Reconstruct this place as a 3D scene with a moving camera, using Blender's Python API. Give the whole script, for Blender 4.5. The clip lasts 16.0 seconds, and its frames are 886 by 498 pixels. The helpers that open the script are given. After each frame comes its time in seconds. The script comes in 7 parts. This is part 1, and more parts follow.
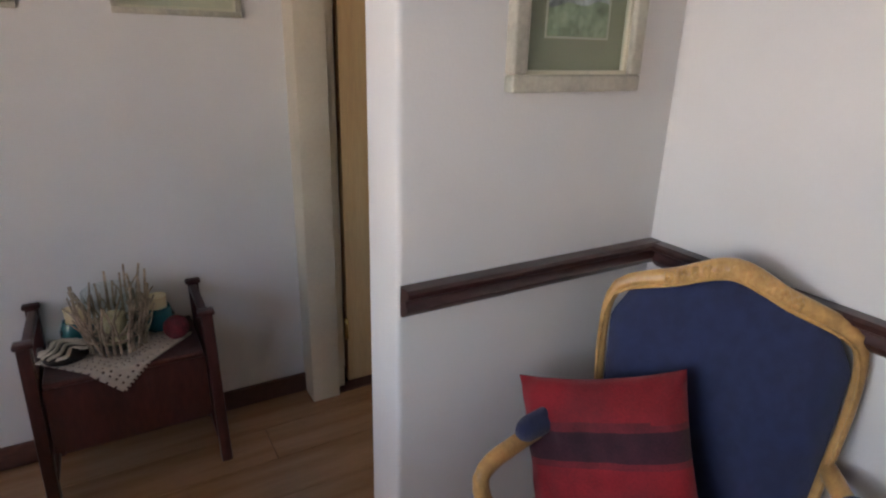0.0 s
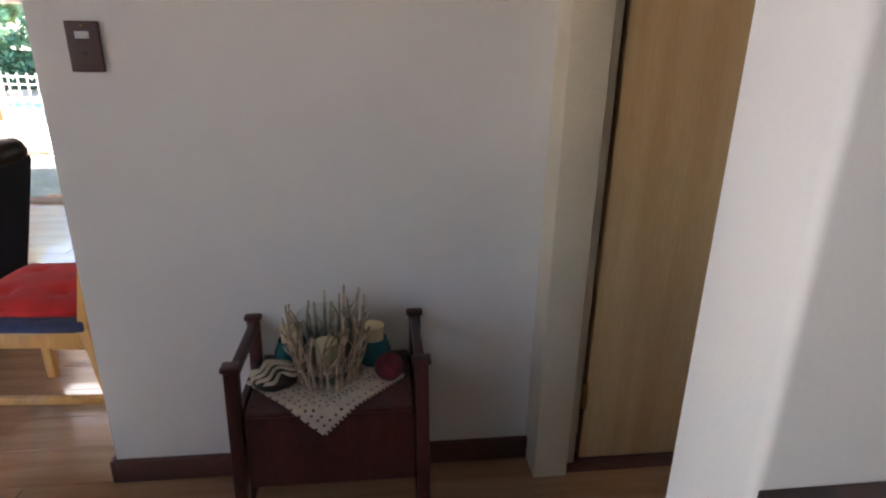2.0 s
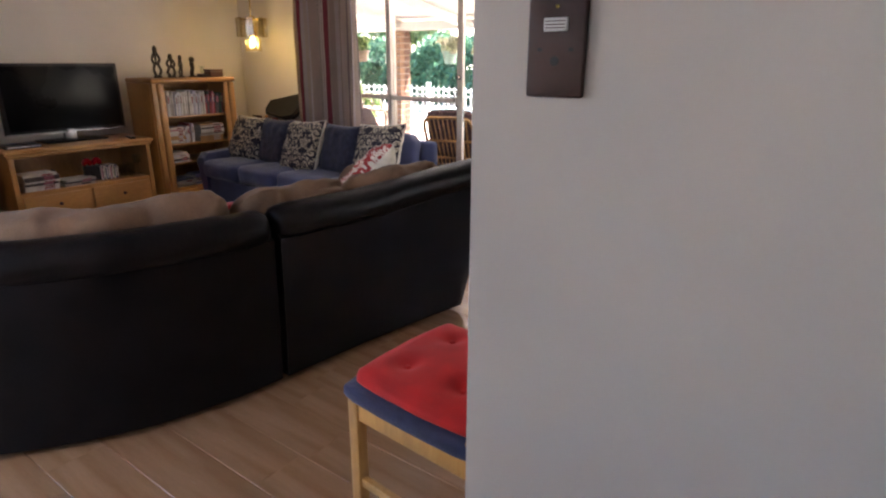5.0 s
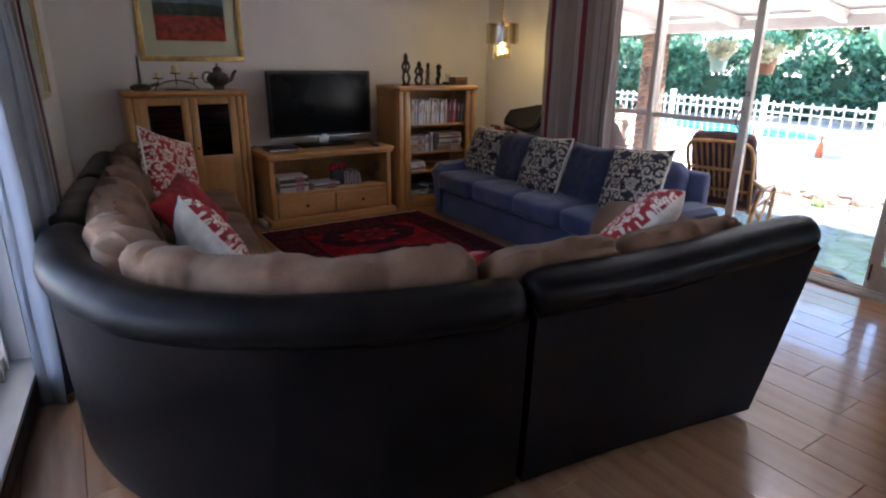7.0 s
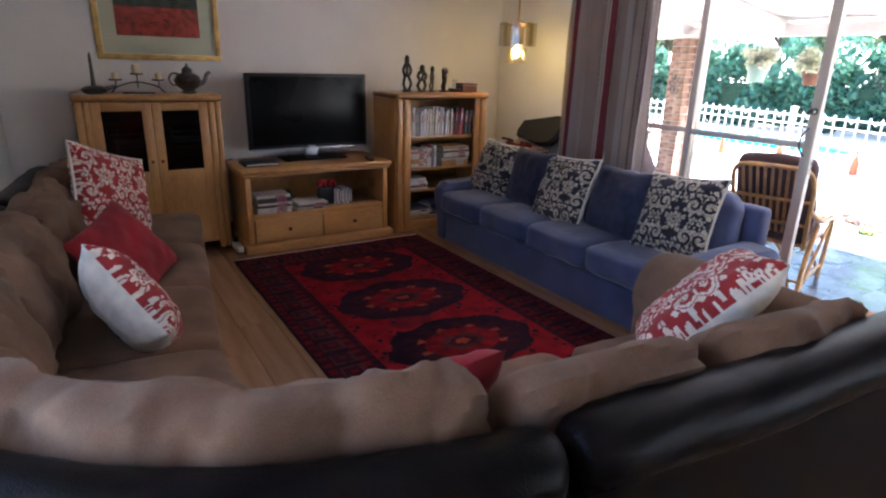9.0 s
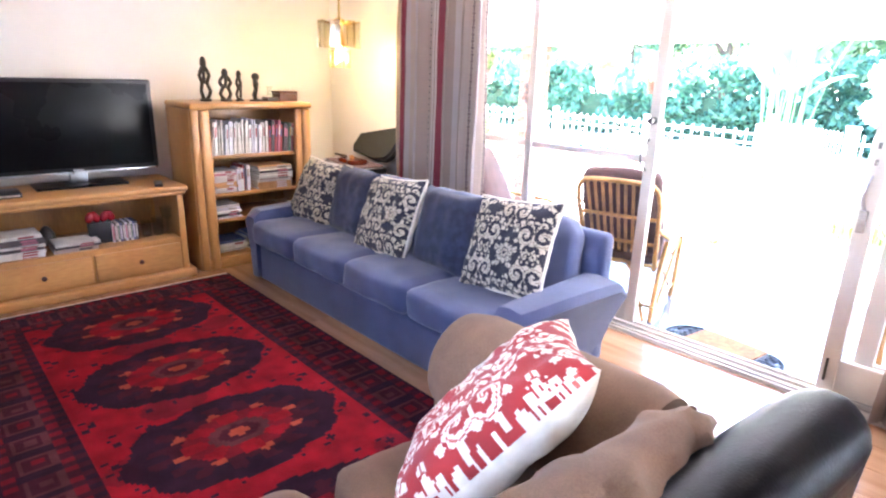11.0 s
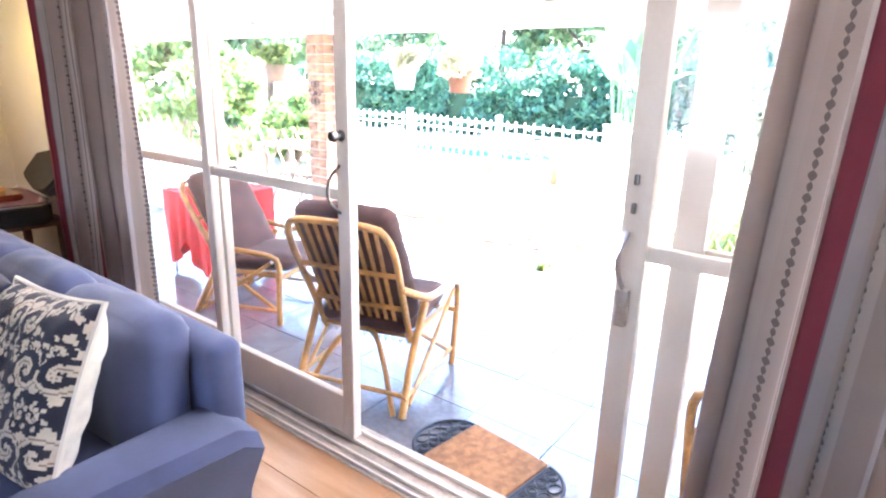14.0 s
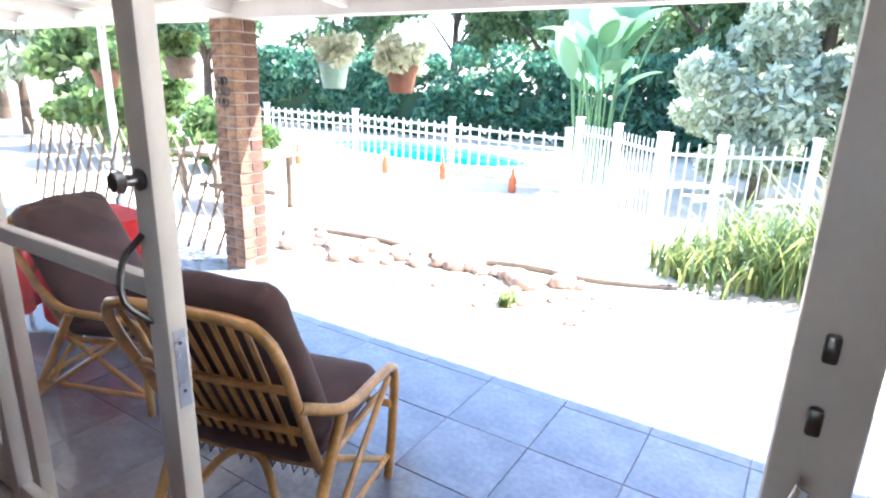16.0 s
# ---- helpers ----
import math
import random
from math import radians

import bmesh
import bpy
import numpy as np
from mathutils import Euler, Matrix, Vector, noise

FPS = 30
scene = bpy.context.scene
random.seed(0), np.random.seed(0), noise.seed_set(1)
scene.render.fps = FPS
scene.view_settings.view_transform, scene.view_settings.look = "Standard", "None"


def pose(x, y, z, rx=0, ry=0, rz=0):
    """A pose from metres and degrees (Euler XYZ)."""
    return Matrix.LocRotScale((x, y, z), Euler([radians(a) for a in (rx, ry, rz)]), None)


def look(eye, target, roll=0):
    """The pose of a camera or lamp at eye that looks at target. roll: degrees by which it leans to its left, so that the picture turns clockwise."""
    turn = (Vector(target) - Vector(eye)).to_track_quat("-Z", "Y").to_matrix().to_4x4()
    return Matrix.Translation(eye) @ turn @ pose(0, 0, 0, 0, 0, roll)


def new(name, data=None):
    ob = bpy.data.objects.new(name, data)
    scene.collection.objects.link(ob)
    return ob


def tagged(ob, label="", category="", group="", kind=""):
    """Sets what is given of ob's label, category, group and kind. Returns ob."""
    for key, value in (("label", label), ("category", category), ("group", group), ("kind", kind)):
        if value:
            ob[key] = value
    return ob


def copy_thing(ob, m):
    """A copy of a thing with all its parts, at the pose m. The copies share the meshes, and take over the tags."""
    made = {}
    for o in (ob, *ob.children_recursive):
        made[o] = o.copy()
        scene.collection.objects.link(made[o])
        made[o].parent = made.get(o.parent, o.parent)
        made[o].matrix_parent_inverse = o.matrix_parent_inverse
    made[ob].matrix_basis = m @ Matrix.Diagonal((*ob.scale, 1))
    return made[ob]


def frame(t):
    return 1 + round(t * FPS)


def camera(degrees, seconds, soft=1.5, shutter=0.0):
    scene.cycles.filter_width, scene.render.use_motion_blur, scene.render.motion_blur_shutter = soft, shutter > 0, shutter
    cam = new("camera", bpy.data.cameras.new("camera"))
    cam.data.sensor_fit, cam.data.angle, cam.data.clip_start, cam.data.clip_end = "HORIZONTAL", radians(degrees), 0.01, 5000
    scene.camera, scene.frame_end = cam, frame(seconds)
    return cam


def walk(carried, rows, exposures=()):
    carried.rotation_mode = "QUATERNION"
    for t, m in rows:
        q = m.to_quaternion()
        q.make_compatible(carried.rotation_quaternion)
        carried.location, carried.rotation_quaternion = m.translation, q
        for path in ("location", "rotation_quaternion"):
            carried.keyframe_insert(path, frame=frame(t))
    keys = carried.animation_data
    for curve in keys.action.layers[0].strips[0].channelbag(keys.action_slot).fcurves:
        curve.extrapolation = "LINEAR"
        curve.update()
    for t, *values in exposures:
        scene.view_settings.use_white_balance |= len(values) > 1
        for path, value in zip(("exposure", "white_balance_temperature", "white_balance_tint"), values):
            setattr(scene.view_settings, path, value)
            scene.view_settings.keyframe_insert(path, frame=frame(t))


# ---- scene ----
cam = camera(74.9, 16.0, soft=2.2)
PATH = [
    (0, (0.152, 0.199, 1.423), (1.108, 1.826, 0.761), 1.5),
    (1, (0.232, 0.429, 1.413), (0.794, 2.225, 0.737), 1.2),
    (1.5, (0.263, 0.543, 1.383), (0.645, 2.389, 0.715), 1.2),
    (2, (0.246, 0.706, 1.38), (0.468, 2.579, 0.714), 1.0),
    (3, (0.182, 1.048, 1.335), (0.051, 2.943, 0.71), 0.3),
    (3.5, (0.13, 1.227, 1.323), (-0.255, 3.092, 0.712), 0.3),
    (4, (0.033, 1.388, 1.342), (-0.564, 3.19, 0.712), 0.4),
    (4.5, (-0.041, 1.524, 1.343), (-0.878, 3.23, 0.718), 0.1),
    (5, (-0.139, 1.635, 1.344), (-1.256, 3.173, 0.725), 0.2),
    (5.2, (-0.188, 1.665, 1.345), (-1.398, 3.135, 0.733), 0.3),
    (7.5, (-0.939, 1.994, 1.436), (-2.559, 2.987, 0.81), 0.9),
    (8, (-1.109, 2.076, 1.449), (-2.731, 3.064, 0.823), 1.4),
    (10.5, (-1.623, 2.904, 1.391), (-3.109, 4.11, 0.807), 1.6),
    (11, (-1.673, 3.128, 1.395), (-3.064, 4.446, 0.822), 1.8),
    (11.5, (-1.669, 3.406, 1.395), (-2.986, 4.8, 0.826), 1.5),
    (12, (-1.657, 3.69, 1.402), (-2.927, 5.127, 0.834), 1.1),
    (12.5, (-1.666, 3.969, 1.407), (-2.894, 5.442, 0.837), 1.0),
    (13, (-1.653, 4.278, 1.396), (-2.853, 5.772, 0.824), 0.8),
    (13.5, (-1.69, 4.512, 1.384), (-2.86, 6.031, 0.816), 1.3),
    (14, (-1.755, 4.733, 1.389), (-2.897, 6.276, 0.828), 1.5),
    (14.5, (-1.851, 4.926, 1.393), (-2.954, 6.496, 0.83), 2.0),
    (15, (-1.998, 5.157, 1.389), (-3.084, 6.739, 0.824), 1.9),
    (15.5, (-2.12, 5.345, 1.388), (-3.18, 6.945, 0.826), 1.9),
    (16, (-2.246, 5.551, 1.38), (-3.261, 7.181, 0.82), 1.9),
]
EXPOSURES = [(0.0, 3.55, 7100, 21), (1.5, 3.5, 7100, 20), (3.5, 3.35, 7100, 22), (5.2, 3.45, 6800, 21), (7.5, 3.1, 5700, 18), (8.2, 3.1, 5700, 18), (10.5, 5.35, 5750, 21), (12.5, 5.7, 5700, 19), (13.5, 5.25, 5750, 18), (14.5, 4.2, 5900, 19), (15.0, 3.8, 5850, 18), (16.0, 3.0, 5700, 12)]
walk(cam, [(t, look(eye, target, roll)) for t, eye, target, roll in PATH], EXPOSURES)

# ---- light ----
SUN_EL, SUN_AZ = 56.0, 44.0  # degrees above the horizon; east of +y
world = bpy.data.worlds.new("sky")
scene.world = world
world.use_nodes = True
wn = world.node_tree.nodes
sky = wn.new("ShaderNodeTexSky")
sky.sky_type, sky.sun_disc = "NISHITA", False
sky.sun_elevation, sky.sun_rotation = radians(SUN_EL), radians(SUN_AZ)
wn["Background"].inputs[1].default_value = 0.15
world.node_tree.links.new(sky.outputs[0], wn["Background"].inputs[0])
sun = new("sun", bpy.data.lights.new("sun", "SUN"))
sun.data.energy, sun.data.angle, sun.data.color = 5.0, radians(0.6), (1.0, 0.95, 0.88)
sd = Vector((math.sin(radians(SUN_AZ)) * math.cos(radians(SUN_EL)), math.cos(radians(SUN_AZ)) * math.cos(radians(SUN_EL)), math.sin(radians(SUN_EL))))
sun.matrix_world = look(sd * 40, (0, 0, 0))


def area(name, eye, target, w, h, power, col=(1, 1, 1)):
    ob = new(name, bpy.data.lights.new(name, "AREA"))
    ob.data.shape, ob.data.size, ob.data.size_y, ob.data.energy, ob.data.color = "RECTANGLE", w, h, power, col
    ob.matrix_world = look(eye, target)
    return ob


# lamps for daylight in the openings: the south window, the glazed doors, the dining room's and the hall's windows
area("skylight_window", (-2.75, 1.36, 1.15), (-2.6, 3.0, 0.7), 1.8, 1.7, 1.45, (0.42, 0.66, 1.0))
# extra strip in the door head, above the view, on top of the sky's light
area("skylight_doors", (-3.2, 6.2, 2.01), (-3.2, 5.0, 0.0), 3.3, 0.12, 2.4, (0.97, 0.98, 1.0))
# fill lamp at a dining window that is added, never in view
area("fill_dining", (1.2, 6.0, 1.4), (0.4, 2.5, 0.6), 1.7, 1.1, 0.2, (0.9, 0.95, 1.0))
area("skylight_hall", (-1.02, 0.35, 1.45), (1.25, 0.45, 1.2), 1.1, 1.1, 0.36, (0.55, 0.76, 1.0)).data.spread = radians(100)


# ---- materials ----
def mat(name, col, rough=0.6, var=0.12, scale=6.0, bump=0.15, bscale=60.0, metal=0.0, stretch=(1, 1, 1), col2=None, coat=0.0, sheen=0.0, piece=0.0, trans=0.0, spec=0.5):
    """A surface with a broad stain, a fine grain and a bump."""
    m = bpy.data.materials.new(name)
    m.use_nodes = True
    n, l = m.node_tree.nodes, m.node_tree.links
    b = n["Principled BSDF"]
    tc, mp = n.new("ShaderNodeTexCoord"), n.new("ShaderNodeMapping")
    mp.inputs["Scale"].default_value = stretch
    l.new(tc.outputs["Object"], mp.inputs[0])
    big, fine = n.new("ShaderNodeTexNoise"), n.new("ShaderNodeTexNoise")
    big.inputs["Scale"].default_value, big.inputs["Detail"].default_value = scale, 4
    fine.inputs["Scale"].default_value, fine.inputs["Detail"].default_value = bscale, 3
    l.new(mp.outputs[0], big.inputs["Vector"])
    l.new(mp.outputs[0], fine.inputs["Vector"])
    c1 = tuple(max(0, v * (1 - var)) for v in col)
    c2 = col2 or tuple(min(1, v * (1 + var)) for v in col)
    r = n.new("ShaderNodeMapRange")
    r.inputs[1].default_value, r.inputs[2].default_value = 0.35, 0.65
    l.new(big.outputs[0], r.inputs[0])
    mx = n.new("ShaderNodeMix")
    mx.data_type = "RGBA"
    mx.inputs[6].default_value, mx.inputs[7].default_value = (*c1, 1), (*c2, 1)
    l.new(r.outputs[0], mx.inputs[0])
    mf = n.new("ShaderNodeMix")
    mf.data_type, mf.blend_type = "RGBA", "OVERLAY"
    mf.inputs[0].default_value = min(1.0, var * 1.5)
    l.new(mx.outputs[2], mf.inputs[6])
    l.new(fine.outputs[0], mf.inputs[7])
    out = mf.outputs[2]
    if piece:
        oi, hs, pr = n.new("ShaderNodeObjectInfo"), n.new("ShaderNodeHueSaturation"), n.new("ShaderNodeMapRange")
        pr.inputs[3].default_value, pr.inputs[4].default_value = 1 - piece, 1 + piece
        l.new(oi.outputs["Random"], pr.inputs[0])
        l.new(pr.outputs[0], hs.inputs["Value"])
        l.new(out, hs.inputs["Color"])
        out = hs.outputs[0]
    l.new(out, b.inputs["Base Color"])
    rr = n.new("ShaderNodeMapRange")
    rr.inputs[3].default_value, rr.inputs[4].default_value = max(0.02, rough - 0.1), min(1, rough + 0.08)
    l.new(big.outputs[0], rr.inputs[0])
    l.new(rr.outputs[0], b.inputs["Roughness"])
    b.inputs["Metallic"].default_value = metal
    b.inputs["Specular IOR Level"].default_value = spec
    b.inputs["Coat Weight"].default_value = coat
    b.inputs["Sheen Weight"].default_value = sheen
    if trans:
        b.inputs["Transmission Weight"].default_value = trans
    if bump:
        bp = n.new("ShaderNodeBump")
        bp.inputs["Strength"].default_value, bp.inputs["Distance"].default_value = bump, 0.004
        l.new(fine.outputs[0], bp.inputs["Height"])
        l.new(bp.outputs[0], b.inputs["Normal"])
    return m


def glass(name, col=(1, 1, 1), rough=0.02, dust=0.0):
    m = bpy.data.materials.new(name)
    m.use_nodes = True
    n, l = m.node_tree.nodes, m.node_tree.links
    n.remove(n["Principled BSDF"])
    t, g, mx, fr = n.new("ShaderNodeBsdfTransparent"), n.new("ShaderNodeBsdfGlossy"), n.new("ShaderNodeMixShader"), n.new("ShaderNodeMapRange")
    lw, pw = n.new("ShaderNodeLayerWeight"), n.new("ShaderNodeMath")
    lw.inputs[0].default_value = 0.5
    pw.operation = "POWER"
    pw.inputs[1].default_value = 4.0
    l.new(lw.outputs["Facing"], pw.inputs[0])
    l.new(pw.outputs[0], fr.inputs[0])
    t.inputs[0].default_value = (*col, 1)
    g.inputs["Roughness"].default_value = rough
    fr.inputs[3].default_value, fr.inputs[4].default_value = 0.02 + dust, 0.6
    l.new(fr.outputs[0], mx.inputs[0])
    l.new(t.outputs[0], mx.inputs[1])
    l.new(g.outputs[0], mx.inputs[2])
    l.new(mx.outputs[0], n["Material Output"].inputs[0])
    return m


def emit(name, col, power):
    m = bpy.data.materials.new(name)
    m.use_nodes = True
    b = m.node_tree.nodes["Principled BSDF"]
    b.inputs["Emission Color"].default_value, b.inputs["Emission Strength"].default_value = (*col, 1), power
    return m


def damask_tone(u, v, tile=0.24):
    """Tone of a mirrored scroll-and-medallion weave at (u, v) metres: 0 ground, 1 figure, 2 shading thread."""
    x, y = u / tile, v / (tile * 1.15)
    row = math.floor(y)
    x += 0.5 * (row % 2)
    fx, fy = abs(x - math.floor(x) - 0.5), y - row
    r, a = math.hypot(fx, fy - 0.5), math.atan2(fx, fy - 0.5)
    lob = 0.155 * (1 + 0.14 * math.cos(8 * a))
    if r < lob:
        if r < 0.03 or 0.075 < r < 0.09 or (0.105 < r < 0.14 and math.cos(16 * a) > 0.75):
            return 0
        return 2 if 0.03 < r < 0.075 and math.cos(6 * a) > 0.2 else 1
    if lob + 0.02 < r < 0.215 + 0.055 * math.cos(5 * a + 0.4) and math.cos(10 * a) > -0.55 + 4 * max(0.0, r - 0.2):
        return 2 if abs(math.cos(10 * a)) > 0.93 else 1
    for cx, cy, hand, size in ((0.345, 0.2, 1, 0.16), (0.35, 0.83, -1, 0.165), (0.13, 0.985, 1, 0.1), (0.13, 0.015, -1, 0.1), (0.44, 0.5, 1, 0.085)):
        dx, dy = fx - cx, fy - cy
        q = math.hypot(dx, dy)
        if q < size:
            th = math.atan2(dy, dx)
            ph = (hand * th + 9.0 * (q / size) ** 0.7) / (2 * math.pi)
            ph -= math.floor(ph)
            if abs(ph - 0.5) < 0.33 - 0.12 * q / size + 0.05 * math.cos(9 * th):
                return 2 if abs(ph - 0.5) < 0.045 else 1
            return 0
        if q < size * 1.42 and math.cos(7 * math.atan2(dy, dx) + hand) > 0.05 + 1.9 * (q / size - 1):
            return 1
    return 0


def curtain_cloth(name):
    """Woven stripes along the cloth's width, with rows of leaf motifs."""
    m = mat(name, (0.4, 0.35, 0.33), 0.8, 0.12, 9, 0.3, 400, sheen=0.15)
    n, l = m.node_tree.nodes, m.node_tree.links
    b = n["Principled BSDF"]
    old = b.inputs["Base Color"].links[0].from_socket
    tc, sp = n.new("ShaderNodeTexCoord"), n.new("ShaderNodeSeparateXYZ")
    l.new(tc.outputs["UV"], sp.inputs[0])

    def math_(op, a, bb=None):
        q = n.new("ShaderNodeMath")
        q.operation = op
        for i, v in ((0, a), (1, bb)):
            if v is None:
                continue
            if isinstance(v, (int, float)):
                q.inputs[i].default_value = v
            else:
                l.new(v, q.inputs[i])
        return q.outputs[0]
    u = math_("FRACT", math_("DIVIDE", sp.outputs[0], 0.62))
    rp = n.new("ShaderNodeValToRGB")
    rp.color_ramp.interpolation = "CONSTANT"
    stops = [(0.0, (0.37, 0.29, 0.25)), (0.17, (0.30, 0.23, 0.20)), (0.24, (0.40, 0.33, 0.29)), (0.30, (0.38, 0.31, 0.27)), (0.42, (0.48, 0.41, 0.37)),
             (0.44, (0.20, 0.16, 0.15)), (0.447, (0.50, 0.43, 0.39)), (0.47, (0.21, 0.026, 0.045)), (0.58, (0.20, 0.17, 0.17)), (0.588, (0.40, 0.36, 0.36)),
             (0.65, (0.40, 0.33, 0.285)), (0.80, (0.31, 0.245, 0.21)), (0.92, (0.41, 0.36, 0.35))]
    el = rp.color_ramp.elements
    el[0].position, el[0].color = 0.0, (*stops[0][1], 1)
    el[1].position, el[1].color = 0.999, (*stops[0][1], 1)
    for p, c in stops[1:]:
        e = el.new(p)
        e.color = (*c, 1)
    l.new(u, rp.inputs[0])
    f = math_("FRACT", math_("MULTIPLY", sp.outputs[1], 24.0))
    v = math_("MULTIPLY", math_("ABSOLUTE", math_("SINE", math_("MULTIPLY", f, 6.2832))), math_("ADD", math_("MULTIPLY", f, 0.012), 0.009))
    fig = None
    for c in (0.36, 0.74):
        d = math_("ABSOLUTE", math_("SUBTRACT", u, c))
        g = math_("LESS_THAN", d, v)
        fig = g if fig is None else math_("MAXIMUM", fig, g)
    mx = n.new("ShaderNodeMix")
    mx.data_type = "RGBA"
    mx.inputs[7].default_value = (0.13, 0.10, 0.095, 1)
    l.new(fig, mx.inputs[0])
    l.new(rp.outputs[0], mx.inputs[6])
    ov = n.new("ShaderNodeMix")
    ov.data_type, ov.blend_type = "RGBA", "OVERLAY"
    ov.inputs[0].default_value = 0.25
    l.new(mx.outputs[2], ov.inputs[6])
    l.new(old, ov.inputs[7])
    l.new(ov.outputs[2], b.inputs["Base Color"])
    return m


M_WALL = mat("wall_paint", (0.78, 0.74, 0.71), 0.75, 0.03, 2.5, 0.12, 140)
M_WALLX = mat("outer_plaster", (0.75, 0.72, 0.66), 0.85, 0.06, 3, 0.3, 60)
M_CEIL = mat("ceiling_paint", (0.82, 0.8, 0.77), 0.8, 0.03, 2, 0.05, 90)
M_PLANK = mat("laminate", (0.35, 0.185, 0.09), 0.24, 0.10, 4, 0.05, 90, stretch=(0.35, 4, 1), col2=(0.42, 0.24, 0.13), piece=0.06, spec=0.8, coat=0.35)
M_UNDER = mat("floor_joint", (0.05, 0.03, 0.02), 0.8)
M_MAHOG = mat("mahogany", (0.07, 0.018, 0.014), 0.34, 0.3, 5, 0.1, 80, stretch=(1, 1, 0.3), coat=0.2)
M_RAIL = mat("stained_rail", (0.055, 0.02, 0.017), 0.35, 0.3, 5, 0.1, 80, stretch=(0.3, 1, 1), coat=0.2)
M_SKIRT = mat("stained_skirting", (0.10, 0.038, 0.026), 0.4, 0.3, 5, 0.1, 80, stretch=(0.3, 1, 1))
M_OAK = mat("honey_oak", (0.52, 0.24, 0.07), 0.38, 0.18, 4, 0.1, 70, stretch=(1, 1, 0.25), col2=(0.62, 0.31, 0.1), coat=0.25)
M_OAKH = mat("honey_oak_across", (0.52, 0.24, 0.07), 0.38, 0.18, 4, 0.1, 70, stretch=(1, 0.25, 1), col2=(0.62, 0.31, 0.1), coat=0.25)
M_PINE = mat("varnished_pine", (0.62, 0.32, 0.1), 0.35, 0.2, 5, 0.1, 70, stretch=(1, 1, 0.2), coat=0.3)
M_GILT = mat("carved_beech", (0.62, 0.34, 0.12), 0.32, 0.22, 14, 0.25, 90, coat=0.4)
M_DOOR = mat("golden_door_veneer", (0.6, 0.37, 0.165), 0.4, 0.14, 4, 0.08, 60, stretch=(3, 3, 0.2), col2=(0.6, 0.41, 0.21), coat=0.2)
M_JAMB = mat("cream_gloss_paint", (0.62, 0.53, 0.40), 0.42, 0.06, 4, 0.06, 80)
M_LEATHER = mat("dark_leather", (0.009, 0.0062, 0.006), 0.37, 0.25, 6, 0.3, 220, spec=0.11)
M_SUEDE = mat("tan_microsuede", (0.19, 0.107, 0.063), 0.92, 0.22, 5, 0.2, 260, sheen=0.05)
M_BLUE = mat("blue_upholstery", (0.07, 0.083, 0.175), 0.9, 0.14, 6, 0.3, 420, sheen=0.3)
M_CHECK = mat("dark_check_cloth", (0.035, 0.038, 0.075), 0.9, 0.3, 22, 0.4, 300, sheen=0.2)
M_NAVY = mat("navy_chair_cloth", (0.025, 0.033, 0.095), 0.9, 0.16, 30, 0.5, 500, sheen=0.25)
M_RED = mat("red_cotton", (0.55, 0.014, 0.014), 0.85, 0.15, 9, 0.3, 300, sheen=0.06)
M_DRED = mat("crimson_velvet", (0.3, 0.008, 0.014), 0.8, 0.25, 9, 0.25, 240, sheen=0.1)
M_BAND = mat("plum_band_velvet", (0.06, 0.012, 0.02), 0.85, 0.3, 12, 0.25, 240, sheen=0.1)
M_MIDRED = mat("shaded_crimson_velvet", (0.2, 0.012, 0.02), 0.8, 0.3, 12, 0.25, 240, sheen=0.1)
M_CREAM = mat("cream_cotton", (0.78, 0.72, 0.62), 0.9, 0.06, 9, 0.3, 300, sheen=0.2)
M_DAMASK = [mat("damask_" + n_, c_, 0.85, 0.12, 20, 0.4, 500, sheen=0.15) for n_, c_ in (("ground", (0.022, 0.02, 0.036)), ("back", (0.78, 0.72, 0.62)), ("figure", (0.58, 0.5, 0.39)), ("thread", (0.25, 0.2, 0.16)))]
M_PAISLEY = [mat("scroll_" + n_, c_, 0.85, 0.12, 20, 0.4, 500, sheen=0.1) for n_, c_ in (("ground", (0.36, 0.02, 0.02)), ("back", (0.78, 0.72, 0.62)), ("figure", (0.74, 0.66, 0.56)), ("thread", (0.45, 0.1, 0.08)))]
M_CURTAIN = curtain_cloth("striped_curtain_cloth")
M_LINING = mat("curtain_lining", (0.3, 0.31, 0.35), 0.9, 0.06, 6, 0.2, 200)
M_BLACK = mat("black_plastic", (0.012, 0.012, 0.014), 0.35, 0.1, 8, 0.05, 90)
M_SCREEN = mat("screen_glass", (0.005, 0.005, 0.006), 0.3, 0.05, 2, 0.0, 20, spec=0.15)
M_SILVER = mat("brushed_metal", (0.5, 0.5, 0.52), 0.3, 0.1, 8, 0.1, 120, metal=1.0)
M_PEWTER = mat("dark_pewter", (0.16, 0.15, 0.14), 0.35, 0.3, 18, 0.2, 90, metal=1.0)
M_BRASS = mat("brass", (0.75, 0.55, 0.2), 0.22, 0.1, 12, 0.1, 90, metal=1.0)
M_EBONY = mat("ebony_carving", (0.025, 0.016, 0.012), 0.4, 0.3, 20, 0.3, 120)
M_PLATE = mat("brown_socket_plastic", (0.07, 0.026, 0.022), 0.4, 0.08, 8, 0.1, 200)
M_WHITE = mat("white_plastic", (0.75, 0.75, 0.75), 0.4, 0.03, 8, 0.03, 90)
M_GOLD = mat("gilded_frame", (0.55, 0.36, 0.12), 0.35, 0.25, 16, 0.3, 80, metal=0.6)
M_PALEF = mat("limed_frame", (0.50, 0.45, 0.36), 0.55, 0.15, 14, 0.25, 90)
M_MOUNT = mat("mount_board", (0.68, 0.62, 0.47), 0.9, 0.05, 6, 0.05, 200)
